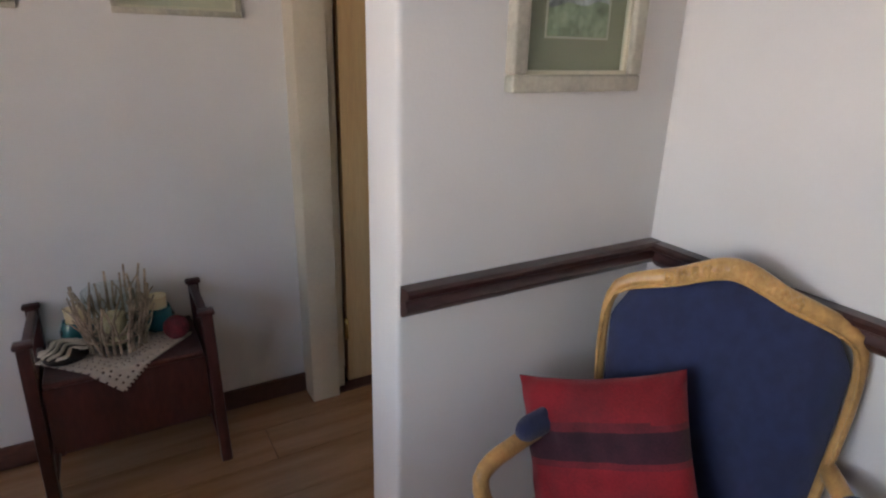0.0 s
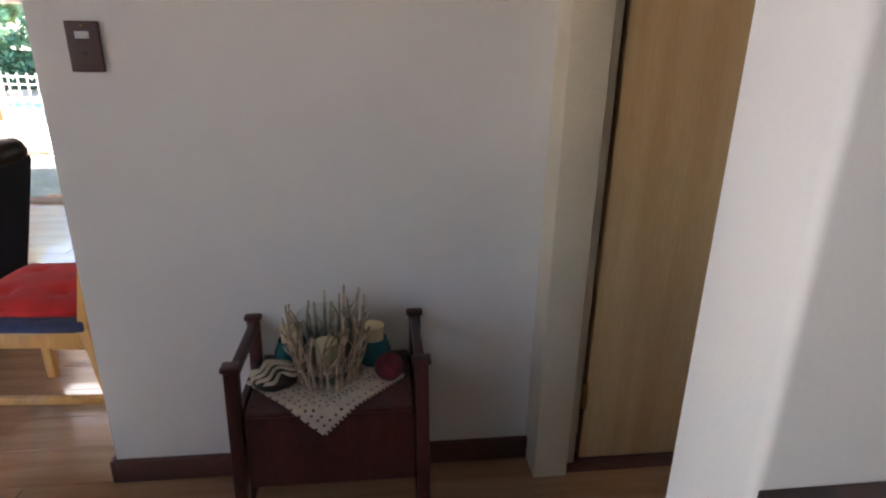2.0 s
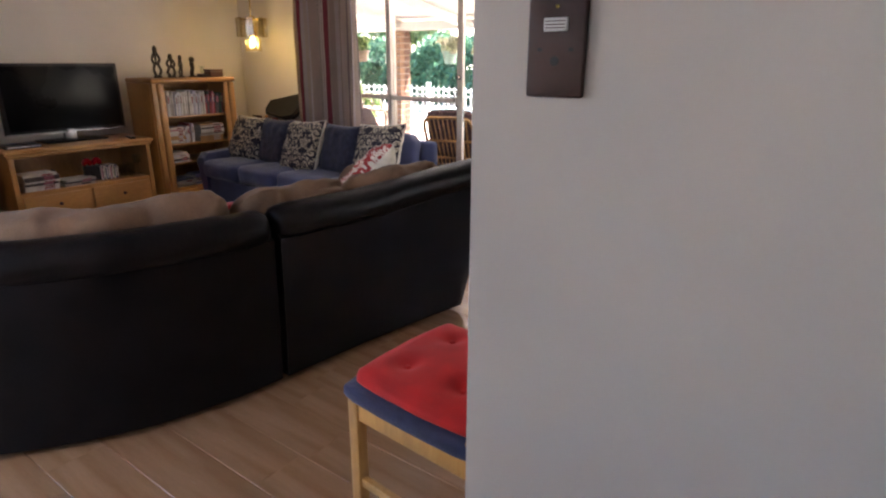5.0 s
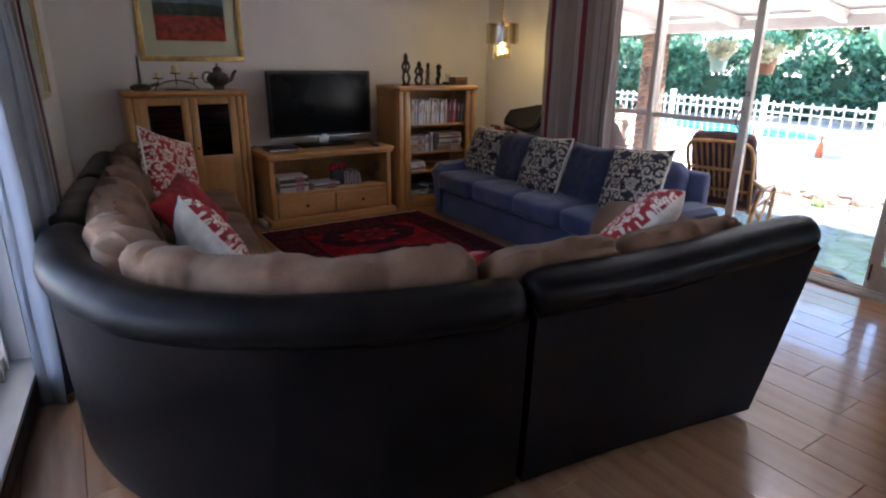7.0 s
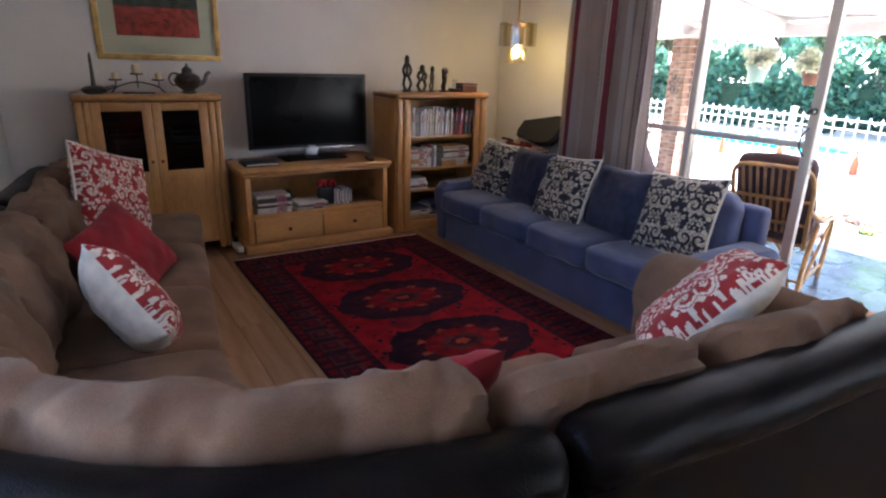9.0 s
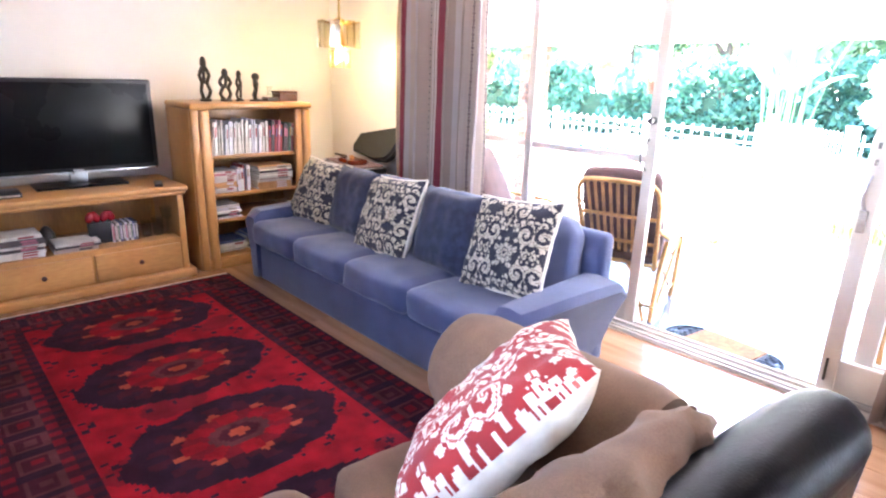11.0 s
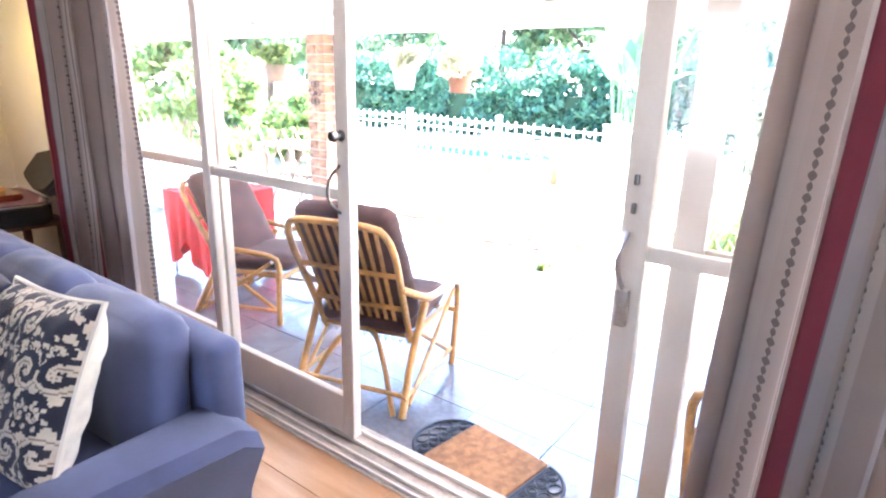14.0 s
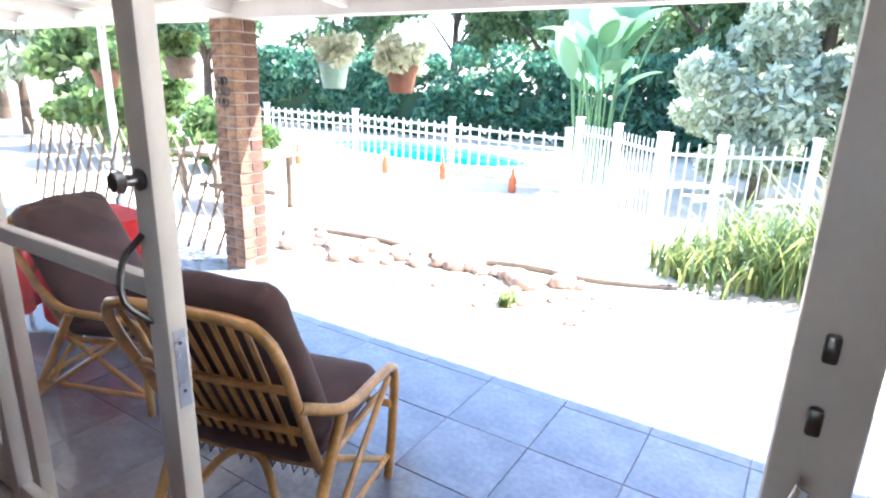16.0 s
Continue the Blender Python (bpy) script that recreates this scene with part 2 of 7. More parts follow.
M_MOUNT2 = mat("olive_mount_board", (0.40, 0.37, 0.25), 0.9, 0.06, 6, 0.05, 200)
M_ALU = mat("painted_door_frame", (0.65, 0.585, 0.51), 0.42, 0.05, 5, 0.08, 90)
M_TRACK = mat("door_track", (0.42, 0.36, 0.31), 0.4, 0.2, 12, 0.15, 90, metal=0.3)
M_GLASS = glass("window_glass")
M_CLEAR = glass("clear_glass", (0.93, 0.96, 0.95))
M_DARKPANE = glass("dark_cabinet_glass", (0.32, 0.32, 0.33), 0.05, 0.03)
M_SMOKE = glass("smoked_glass", (0.88, 0.83, 0.68), 0.08, 0.14)
M_AMBER = glass("amber_glass", (0.97, 0.92, 0.72), 0.08, 0.12)
M_TEAL = mat("turquoise_glass", (0.05, 0.35, 0.42), 0.12, 0.1, 9, 0.02, 60, trans=0.5)
M_WAX = mat("ivory_wax", (0.80, 0.66, 0.40), 0.6, 0.06, 9, 0.1, 60)
M_TWIG = mat("dry_twig", (0.46, 0.34, 0.24), 0.85, 0.35, 30, 0.5, 150)
M_LACE = mat("crochet_lace", (0.62, 0.53, 0.44), 0.95, 0.1, 30, 0.4, 300)
M_SHELL = mat("striped_shell", (0.62, 0.53, 0.42), 0.6, 0.1, 20, 0.2, 100)
M_DARKCORD = mat("dark_cord", (0.03, 0.02, 0.02), 0.6)


# ---- mesh helpers ----
def part(name, bm, material, parent=None, label="", smooth=True, at=None):
    """One mesh object from a bmesh, under a thing or a part."""
    me = bpy.data.meshes.new(name)
    bmesh.ops.recalc_face_normals(bm, faces=bm.faces[:])
    bm.to_mesh(me)
    bm.free()
    for mt in (material if isinstance(material, (list, tuple)) else [material]):
        me.materials.append(mt)
    if smooth:
        me.shade_smooth()
        me.set_sharp_from_angle(angle=radians(42))
    ob = new(name, me)
    if at is not None:
        ob.matrix_basis = at
    if parent is not None:
        ob.parent = parent
    if label:
        tagged(ob, label)
    return ob


def thing(name, m, label, category, group="", kind=""):
    ob = new(name)
    ob.empty_display_size = 0.1
    ob.matrix_basis = m
    return tagged(ob, label, category, group, kind)


def blend(bm, other, m=None):
    """Adds the bmesh other, moved by m, to bm."""
    if m is not None:
        bmesh.ops.transform(other, matrix=m, verts=other.verts[:])
    me = bpy.data.meshes.new("tmp")
    other.to_mesh(me)
    other.free()
    bm.from_mesh(me)
    bpy.data.meshes.remove(me)
    return bm


def box(x0, x1, y0, y1, z0, z1, bev=0.0, seg=2, bm=None, m=None):
    b = bmesh.new()
    bmesh.ops.create_cube(b, size=1, matrix=Matrix.LocRotScale(((x0 + x1) / 2, (y0 + y1) / 2, (z0 + z1) / 2), None, (abs(x1 - x0), abs(y1 - y0), abs(z1 - z0))))
    if bev:
        bmesh.ops.bevel(b, geom=b.edges[:], offset=bev, segments=seg, affect="EDGES", profile=0.5)
    if bm is None and m is None:
        return b
    return blend(bm if bm is not None else bmesh.new(), b, m)


def beam(a, b, w, h=None, bev=0.003, bm=None, taper=1.0):
    """A squared bar from a to b."""
    a, b = Vector(a), Vector(b)
    d = b - a
    k = box(-0.5, 0.5, -0.5, 0.5, 0, 1)
    for v in k.verts:
        f = 1 + (taper - 1) * v.co.z
        v.co = Vector((v.co.x * w * f, v.co.y * (h or w) * f, v.co.z * d.length))
    if bev:
        bmesh.ops.bevel(k, geom=k.edges[:], offset=bev, segments=2, affect="EDGES", profile=0.5)
    m = Matrix.Translation(a) @ d.to_track_quat("Z", "Y").to_matrix().to_4x4()
    return blend(bm if bm is not None else bmesh.new(), k, m)


def tube(pts, r, n=10, bm=None, closed=False, caps=True, rs=None):
    """A round bar along points; rs: a radius for each."""
    bm = bm if bm is not None else bmesh.new()
    pts = [Vector(p) for p in pts]
    rings, up = [], None
    N = len(pts)
    for i, p in enumerate(pts):
        t = (pts[(i + 1) % N] - pts[i - 1]) if closed else (pts[min(i + 1, N - 1)] - pts[max(i - 1, 0)])
        t.normalize()
        if up is None:
            up = Vector((0, 0, 1)) if abs(t.z) < 0.9 else Vector((1, 0, 0))
        x = t.cross(up).normalized()
        up = x.cross(t).normalized()
        q = rs[i] if rs else r
        rings.append([bm.verts.new(p + q * (math.cos(a) * x + math.sin(a) * up)) for a in (2 * math.pi * k / n for k in range(n))])
    for i in range(N if closed else N - 1):
        a, b = rings[i], rings[(i + 1) % N]
        for k in range(n):
            bm.faces.new((a[k], a[(k + 1) % n], b[(k + 1) % n], b[k]))
    if caps and not closed:
        bm.faces.new(rings[0])
        bm.faces.new(rings[-1])
    return bm


def lathe(profile, n=24, bm=None, at=(0, 0, 0)):
    bm = bm if bm is not None else bmesh.new()
    rings = []
    for r, z in profile:
        rings.append([bm.verts.new((at[0] + max(r, 1e-4) * math.cos(2 * math.pi * k / n), at[1] + max(r, 1e-4) * math.sin(2 * math.pi * k / n), at[2] + z)) for k in range(n)])
    for a, b in zip(rings, rings[1:]):
        for k in range(n):
            bm.faces.new((a[k], a[(k + 1) % n], b[(k + 1) % n], b[k]))
    bm.faces.new(rings[0])
    bm.faces.new(rings[-1])
    return bm


def smooth_path(ctrl, step=0.05, closed=False):
    """A Catmull-Rom line through the control points."""
    c = [Vector(p) for p in ctrl]
    out = []
    N = len(c)
    for i in range(N if closed else N - 1):
        p1, p2 = c[i], c[(i + 1) % N]
        p0 = c[i - 1] if (i or closed) else p1 * 2 - p2
        p3 = c[(i + 2) % N] if (i + 2 < N or closed) else p2 * 2 - p1
        k = max(2, int((p2 - p1).length / step))
        for j in range(k):
            t = j / k
            out.append(0.5 * ((2 * p1) + (p2 - p0) * t + (2 * p0 - 5 * p1 + 4 * p2 - p3) * t * t + (3 * p1 - p0 - 3 * p2 + p3) * t ** 3))
    if not closed:
        out.append(c[-1])
    return out


def rounded_block(sx, sy, sz, r, n=10, puff=0.0, wrinkle=0.0, seed=0):
    """A soft block centred on the origin: rounded edges, domed faces, slight wrinkles."""
    bm = bmesh.new()
    bmesh.ops.create_cube(bm, size=2)
    bmesh.ops.subdivide_edges(bm, edges=bm.edges[:], cuts=n, use_grid_fill=True)
    h = Vector((sx / 2, sy / 2, sz / 2))
    r = min(r, *(h * 0.98))
    for v in bm.verts:
        u = v.co.copy()
        p = Vector((u.x * h.x, u.y * h.y, u.z * h.z))
        q = Vector([max(-(h[i] - r), min(h[i] - r, p[i])) for i in range(3)])
        d = p - q
        c = q + d.normalized() * r if d.length > 1e-9 else p
        for i in range(3):
            j, k = (i + 1) % 3, (i + 2) % 3
            if abs(u[i]) > 0.999:
                c[i] += math.copysign(puff * (1 - u[j] ** 2) * (1 - u[k] ** 2), u[i])
        if wrinkle:
            c += wrinkle * (noise.noise(c * 9 + Vector((seed, 0, 0)))) * (c - q * 0.7).normalized()
        v.co = c
    return bm


def pillow(w, h, t, n=22, seed=0, wrinkle=0.006, uv=True):
    """A scatter cushion in the xz plane, centred, with pinched corners and a full middle. Face 0 looks to -y; the back has material 1."""
    bm = bmesh.new()
    lay = bm.loops.layers.uv.new("UVMap")
    grid = {}
    for s in (-1, 1):
        for i in range(n + 1):
            for j in range(n + 1):
                u, v = 2 * i / n - 1, 2 * j / n - 1
                edge = max(abs(u), abs(v)) > 0.999
                if s == 1 and edge:
                    grid[s, i, j] = grid[-1, i, j]
                    continue
                pin = 1 - 0.07 * (1 - v * v) * abs(u) ** 2
                pin2 = 1 - 0.07 * (1 - u * u) * abs(v) ** 2
                th = ((1 - u ** 4) * (1 - v ** 4)) ** 0.55 * t / 2
                p = Vector((u * pin * w / 2, s * th, v * pin2 * h / 2))
                p += Vector((0, 1, 0)) * wrinkle * noise.noise(Vector((u * 4 + seed, v * 4, s * 3))) * (0 if edge else 1.6)
                grid[s, i, j] = bm.verts.new(p)
    for s in (-1, 1):
        for i in range(n):
            for j in range(n):
                f = bm.faces.new([grid[s, a, b] for a, b in ((i, j), (i + 1, j), (i + 1, j + 1), (i, j + 1))])
                f.material_index = 0 if s == -1 else 1
                for lp, (a, b) in zip(f.loops, ((i, j), (i + 1, j), (i + 1, j + 1), (i, j + 1))):
                    lp[lay].uv = (w * (a / n - 0.5) + seed * 0.031, h * b / n)
    return bm


def sweep(path, profile, soft=0.0, wrinkle=0.0, seed=0, caps=True):
    """A closed profile of (outward, height) carried along a level path; the outward side lies to the right of the way. soft: how far the ends are rounded."""
    bm = bmesh.new()
    rings = []
    L = [0.0]
    for a, b in zip(path, path[1:]):
        L.append(L[-1] + (b - a).length)
    cd = sum(p[0] for p in profile) / len(profile)
    cz = sum(p[1] for p in profile) / len(profile)
    for i, p in enumerate(path):
        t = (path[min(i + 1, len(path) - 1)] - path[max(i - 1, 0)]).normalized()
        out = Vector((t.y, -t.x, 0))
        k = 1.0
        if soft:
            e = min(L[i], L[-1] - L[i])
            k = 0.55 + 0.45 * math.sqrt(max(0.0, 1 - (1 - min(1, e / soft)) ** 2))
        ring = []
        for d, z in profile:
            dd, zz = cd + (d - cd) * k, cz + (z - cz) * (0.35 + 0.65 * k if soft else 1)
            q = p + out * dd + Vector((0, 0, zz))
            if wrinkle:
                way = out * math.copysign(1, d - cd) + Vector((0, 0, math.copysign(0.7, z - cz)))
                e = min(L[i], L[-1] - L[i])
                crease = abs(noise.noise(Vector((L[i] * 11 + 3 * noise.noise(Vector((L[i] * 5, z * 6, seed))), d * 16 + seed, z * 16))))
                q += wrinkle * (noise.noise(Vector((L[i] * 6 + seed, d * 7, z * 7))) - 0.75 * crease * (1 + 1.2 * math.exp(-e / 0.12))) * way
            ring.append(bm.verts.new(q))
        rings.append(ring)
    n = len(profile)
    for a, b in zip(rings, rings[1:]):
        for k in range(n):
            bm.faces.new((a[k], a[(k + 1) % n], b[(k + 1) % n], b[k]))
    if caps:
        bm.faces.new(rings[0])
        bm.faces.new(rings[-1])
    return bm


def oval_profile(cx, cz, w, h, n=20, p=2.6, lean=0.0):
    """A superellipse of (outward, height)."""
    out = []
    for k in range(n):
        a = 2 * math.pi * k / n
        c, s = math.cos(a), math.sin(a)
        x, z = math.copysign(abs(c) ** (2 / p), c) * w / 2, math.copysign(abs(s) ** (2 / p), s) * h / 2
        out.append((cx + x + lean * z, cz + z))
    return out


def wall(name, x0, x1, y0, y1, z0, z1, material, label, m=None):
    b = box(x0, x1, y0, y1, z0, z1)
    return tagged(part(name, b, material, None, smooth=False, at=m), label, "wall", kind="structure")


# ---- setting ----
CEIL = 2.45
YW = 6.1     # glazed wall
XW = -6.35   # television wall
YA = 2.37    # hall face of the partition with the socket
SLANT = pose(XW, 1.91, 0, 0, 0, -5.9)
PL, LW = "smooth off-white painted plaster wall", 0.12

wall("wall_west", XW - 0.2, XW, 1.6, YW + 0.2, -0.1, CEIL, M_WALL, PL)
# south wall, with the window: local x runs along it
wall("wall_south_far", -0.1, 2.72, -0.2, 0, -0.1, CEIL, M_WALL, PL, SLANT)
wall("wall_south_near", 4.65, 5.35, -0.2, 0, -0.1, CEIL, M_WALL, PL, SLANT)
wall("wall_south_sill", 2.72, 4.65, -0.2, 0, -0.1, 0.13, M_WALL, PL, SLANT)
wall("wall_south_head", 2.72, 4.65, -0.2, 0, 2.08, CEIL, M_WALL, PL, SLANT)
wall("wall_hall_west_a", -1.25, -1.05, -1.7, -0.25, -0.1, CEIL, M_WALL, PL)
wall("wall_hall_west_b", -1.25, -1.05, 0.95, 1.34, -0.1, CEIL, M_WALL, PL)
wall("wall_hall_west_low", -1.25, -1.05, -0.25, 0.95, -0.1, 0.85, M_WALL, PL)
wall("wall_hall_west_head", -1.25, -1.05, -0.25, 0.95, 2.05, CEIL, M_WALL, PL)
wall("wall_hall_south", -1.05, 1.65, -1.7, -1.5, -0.1, CEIL, M_WALL, PL)
wall("wall_alcove_east", 1.268, 1.5, -1.5, 1.1, -0.1, CEIL, M_WALL, PL)
tagged(part("wall_partition", box(0.585, 1.5, 1.1, 1.24, -0.1, CEIL, 0.012, 4), M_WALL, None), PL, "wall", kind="structure")
wall("wall_socket", -0.62, 0.86, YA, YA + LW, -0.1, CEIL, M_WALL, PL)
wall("wall_dining_south", 0.86, 2.9, YA + 0.1, YA + 0.2, -0.1, CEIL, M_WALL, PL)
wall("wall_dining_east", 2.7, 2.9, YA + 0.2, YW + 0.2, -0.1, CEIL, M_WALL, PL)
wall("wall_corridor_end", 1.5, 1.7, 1.24, YA + 0.1, -0.1, CEIL, M_WALL, PL)
wall("wall_north_left", XW, -5.05, YW, YW + 0.2, -0.1, CEIL, M_WALL, PL)
wall("wall_north_right", -1.25, 0.3, YW, YW + 0.2, -0.1, CEIL, M_WALL, PL)
wall("wall_north_right_low", 0.3, 2.1, YW, YW + 0.2, -0.1, 0.8, M_WALL, PL)
wall("wall_north_right_head", 0.3, 2.1, YW, YW + 0.2, 2.05, CEIL, M_WALL, PL)
wall("wall_north_far_right", 2.1, 2.7, YW, YW + 0.2, -0.1, CEIL, M_WALL, PL)
wall("wall_north_head", -5.05, -1.25, YW, YW + 0.2, 2.08, CEIL, M_WALL, PL)
tagged(part("ceiling", box(XW - 0.2, 2.9, -1.7, YW + 0.2, CEIL, CEIL + 0.12), M_CEIL, smooth=False), "flat white painted ceiling", "ceiling", kind="structure")
floor = tagged(part("floor", box(XW - 0.2, 2.9, -1.7, YW + 0.02, -0.12, -0.012), M_UNDER, smooth=False), "warm brown wood-look laminate plank floor", "floor", kind="structure")


def skirting(name, x0, x1, y0, y1, m=None):
    b = box(x0, x1, y0, y1, 0, 0.085, 0.006)
    return tagged(part(name, b, M_SKIRT, at=m), "dark stained timber skirting board", "skirting", kind="structure")


skirting("baseboard_socket_wall", -0.62, 0.76, YA - 0.018, YA)
skirting("baseboard_socket_wall_end", -0.638, -0.62, YA - 0.018, YA + LW)
skirting("baseboard_west", XW, XW + 0.018, 1.95, YW)
skirting("baseboard_partition", 0.6, 1.25, 1.082, 1.1)
skirting("baseboard_alcove", 1.25, 1.268, -1.5, 1.1)
skirting("baseboard_south", 0.02, 5.1, 0, 0.018, SLANT)
skirting("baseboard_north", -1.2, 2.7, YW - 0.018, YW)

# dado rail: a moulded bar on the alcove's two walls
def dado(name, a, b, nrm):
    a, b, nrm = Vector(a), Vector(b), Vector(nrm)
    prof = [(0, 0), (0.012, 0.002), (0.026, 0.012), (0.03, 0.022), (0.024, 0.03), (0.024, 0.04), (0.034, 0.046), (0.036, 0.056), (0.03, 0.062), (0, 0.062)]
    bm = bmesh.new()
    rr = [[bm.verts.new(p + nrm * d + Vector((0, 0, z))) for d, z in prof] for p in (a, b)]
    k = len(prof)
    for i in range(k):
        bm.faces.new((rr[0][i], rr[0][(i + 1) % k], rr[1][(i + 1) % k], rr[1][i]))
    bm.faces.new(rr[0])
    bm.faces.new(rr[1])
    return tagged(part(name, bm, M_RAIL), "dark stained moulded dado rail on the wall", "dado rail", kind="structure")


dado("trim_dado_partition", (0.59, 1.099, 0.935), (1.267, 1.099, 0.935), (0, -1, 0))
dado("trim_dado_alcove", (1.267, 1.062, 0.935), (1.267, -1.49, 0.935), (-1, 0, 0))

# hall door: the frame stands a little out from the socket wall
def hall_door():
    d = thing("door_1", pose(0.75, YA - 0.005, 0), "golden wood-veneer door standing closed in a cream frame", "door", kind="structure")
    part("door_frame", blend(box(0.0, 0.115, -0.115, 0.08, 0, 2.08, 0.004), box(0.115, 0.16, -0.06, 0.08, 0, 2.06, 0.003)), M_JAMB, d, "cream painted door frame")
    part("stop_strip", box(0.16, 0.172, -0.02, 0.06, 0, 2.05, 0.002), M_JAMB, d)
    part("door_leaf", box(0.182, 0.745, -0.045, -0.005, 0.012, 2.04, 0.003), M_DOOR, d, "golden veneer door leaf")
    part("threshold", box(0.12, 0.75, -0.1, 0.08, -0.004, 0.006, 0.002), M_SKIRT, d)
    part("hinge", blend(box(0.168, 0.186, -0.052, -0.04, 0.22, 0.32, 0.003), box(0.168, 0.186, -0.052, -0.04, 1.6, 1.7, 0.003)), M_BRASS, d)


hall_door()

# ---- living room: sofas ----
def corner_sofa():
    s = thing("corner_sofa", pose(-2.6, 2.9, 0), "large corner sofa with dark leather back and tan suede cushions", "sofa")
    o = Vector((-2.6, 2.9, 0))
    ctrl = [(-1.825, 4.31), (-1.88, 3.95), (-1.955, 3.4), (-2.0, 3.02), (-2.03, 2.80), (-2.16, 2.42), (-2.47, 2.02), (-2.9, 1.83), (-3.4, 1.80), (-4.2, 1.9), (-5.0, 2.01), (-5.58, 2.09)]
    # from the far left end to the right end, so that the outside lies to the right
    full = [v - o for v in smooth_path([(x, y, 0) for x, y in ctrl[::-1]], 0.018)]
    L = [0.0]
    for a, b in zip(full, full[1:]):
        L.append(L[-1] + (b - a).length)

    def stretch(f0, f1):
        return [p for p, l in zip(full, L) if f0 <= l / L[-1] <= f1]
    seam = next(l for p, l in zip(full, L) if p.y + o.y > 3.03) / L[-1]
    cuts = [0.0, 0.185, 0.37, seam, 1.0]
    shell = [(0.0, 0.03), (0.015, 0.3), (0.025, 0.58), (0.03, 0.66), (-0.02, 0.70), (-0.13, 0.70), (-0.17, 0.6), (-0.2, 0.4), (-0.2, 0.03)]
    roll = oval_profile(-0.04, 0.708, 0.185, 0.155, 18, 2.1)
    for a, b in zip(cuts, cuts[1:]):
        p = stretch(a + 0.002, b - 0.002)
        panel, pad = sweep(p, shell), sweep(p, roll, soft=0.1, wrinkle=0.004, seed=a * 10)
        for v in list(panel.verts) + list(pad.verts):
            # the open end leans outwards towards its top
            g = max(0.0, (v.co.y + o.y - 3.5) / 0.75)
            v.co.z += 0.05 * g * min(1.0, v.co.z / 0.7)
            v.co.y += g * (0.26 * min(1.0, v.co.z / 0.7) - 0.16)
        part("back_shell", panel, M_LEATHER, s, "dark brown leather back panel")
        part("top_roll", pad, M_LEATHER, s, "padded dark leather top roll")
        part("seat_base", sweep(p, [(-0.2, 0.05), (-0.2, 0.3), (-0.82, 0.3), (-0.84, 0.26), (-0.84, 0.05)]), M_SUEDE, s)
    seats = [0.0, 0.125, 0.25, 0.375, 0.53, seam, (seam + 0.985) / 2, 0.985]
    for i, (a, b) in enumerate(zip(seats, seats[1:])):
        part("seat_cushion", sweep(stretch(a + 0.001, b - 0.001), oval_profile(-0.53, 0.36, 0.7, 0.165, 22, 4.5), soft=0.07, wrinkle=0.006, seed=i * 3), M_SUEDE, s, "tan suede seat cushion")
    backs = [0.0, 0.135, 0.26, 0.385, 0.5, seam - 0.012, (seam + 0.985) / 2 - 0.02, 0.975]
    for i, (a, b) in enumerate(zip(backs, backs[1:])):
        part("back_cushion", sweep(stretch(a + 0.001, b - 0.001), oval_profile(-0.245, 0.635, 0.24, 0.43, 30, 2.5, 0.22) if i < 5 else oval_profile(-0.215, 0.625, 0.2, 0.43, 30, 2.3, 0.36), soft=0.10, wrinkle=0.034, seed=i * 5 + 1), M_SUEDE, s, "plump creased tan suede back cushion")
    # the right end: a tan drum arm inside a leather cheek
    e = Vector((-1.98, 4.24, 0)) - o
    arm = blend(bmesh.new(), lathe([(0.0, -0.34), (0.1, -0.34), (0.15, -0.31), (0.165, -0.24), (0.165, 0.27), (0.15, 0.33), (0.0, 0.345)], 30), Matrix.Translation(e + Vector((-0.5, 0.05, 0.56))) @ pose(0, 0, 0, 0, 90, 0))
    box(-0.84, -0.18, -0.06, 0.1, 0.05, 0.5, 0.03, 3, arm, Matrix.Translation(e))
    part("armrest", arm, M_SUEDE, s, "rounded tan suede armrest")
    for x, y in ((-2.06, 4.1), (-2.75, 4.16), (-2.08, 3.1), (-2.6, 2.2), (-5.45, 2.2), (-5.4, 2.85)):
        part("foot", lathe([(0.022, 0), (0.03, 0.06)], 12, at=(x - o.x, y - o.y, 0)), M_BLACK, s)
    return s


corner_sofa()


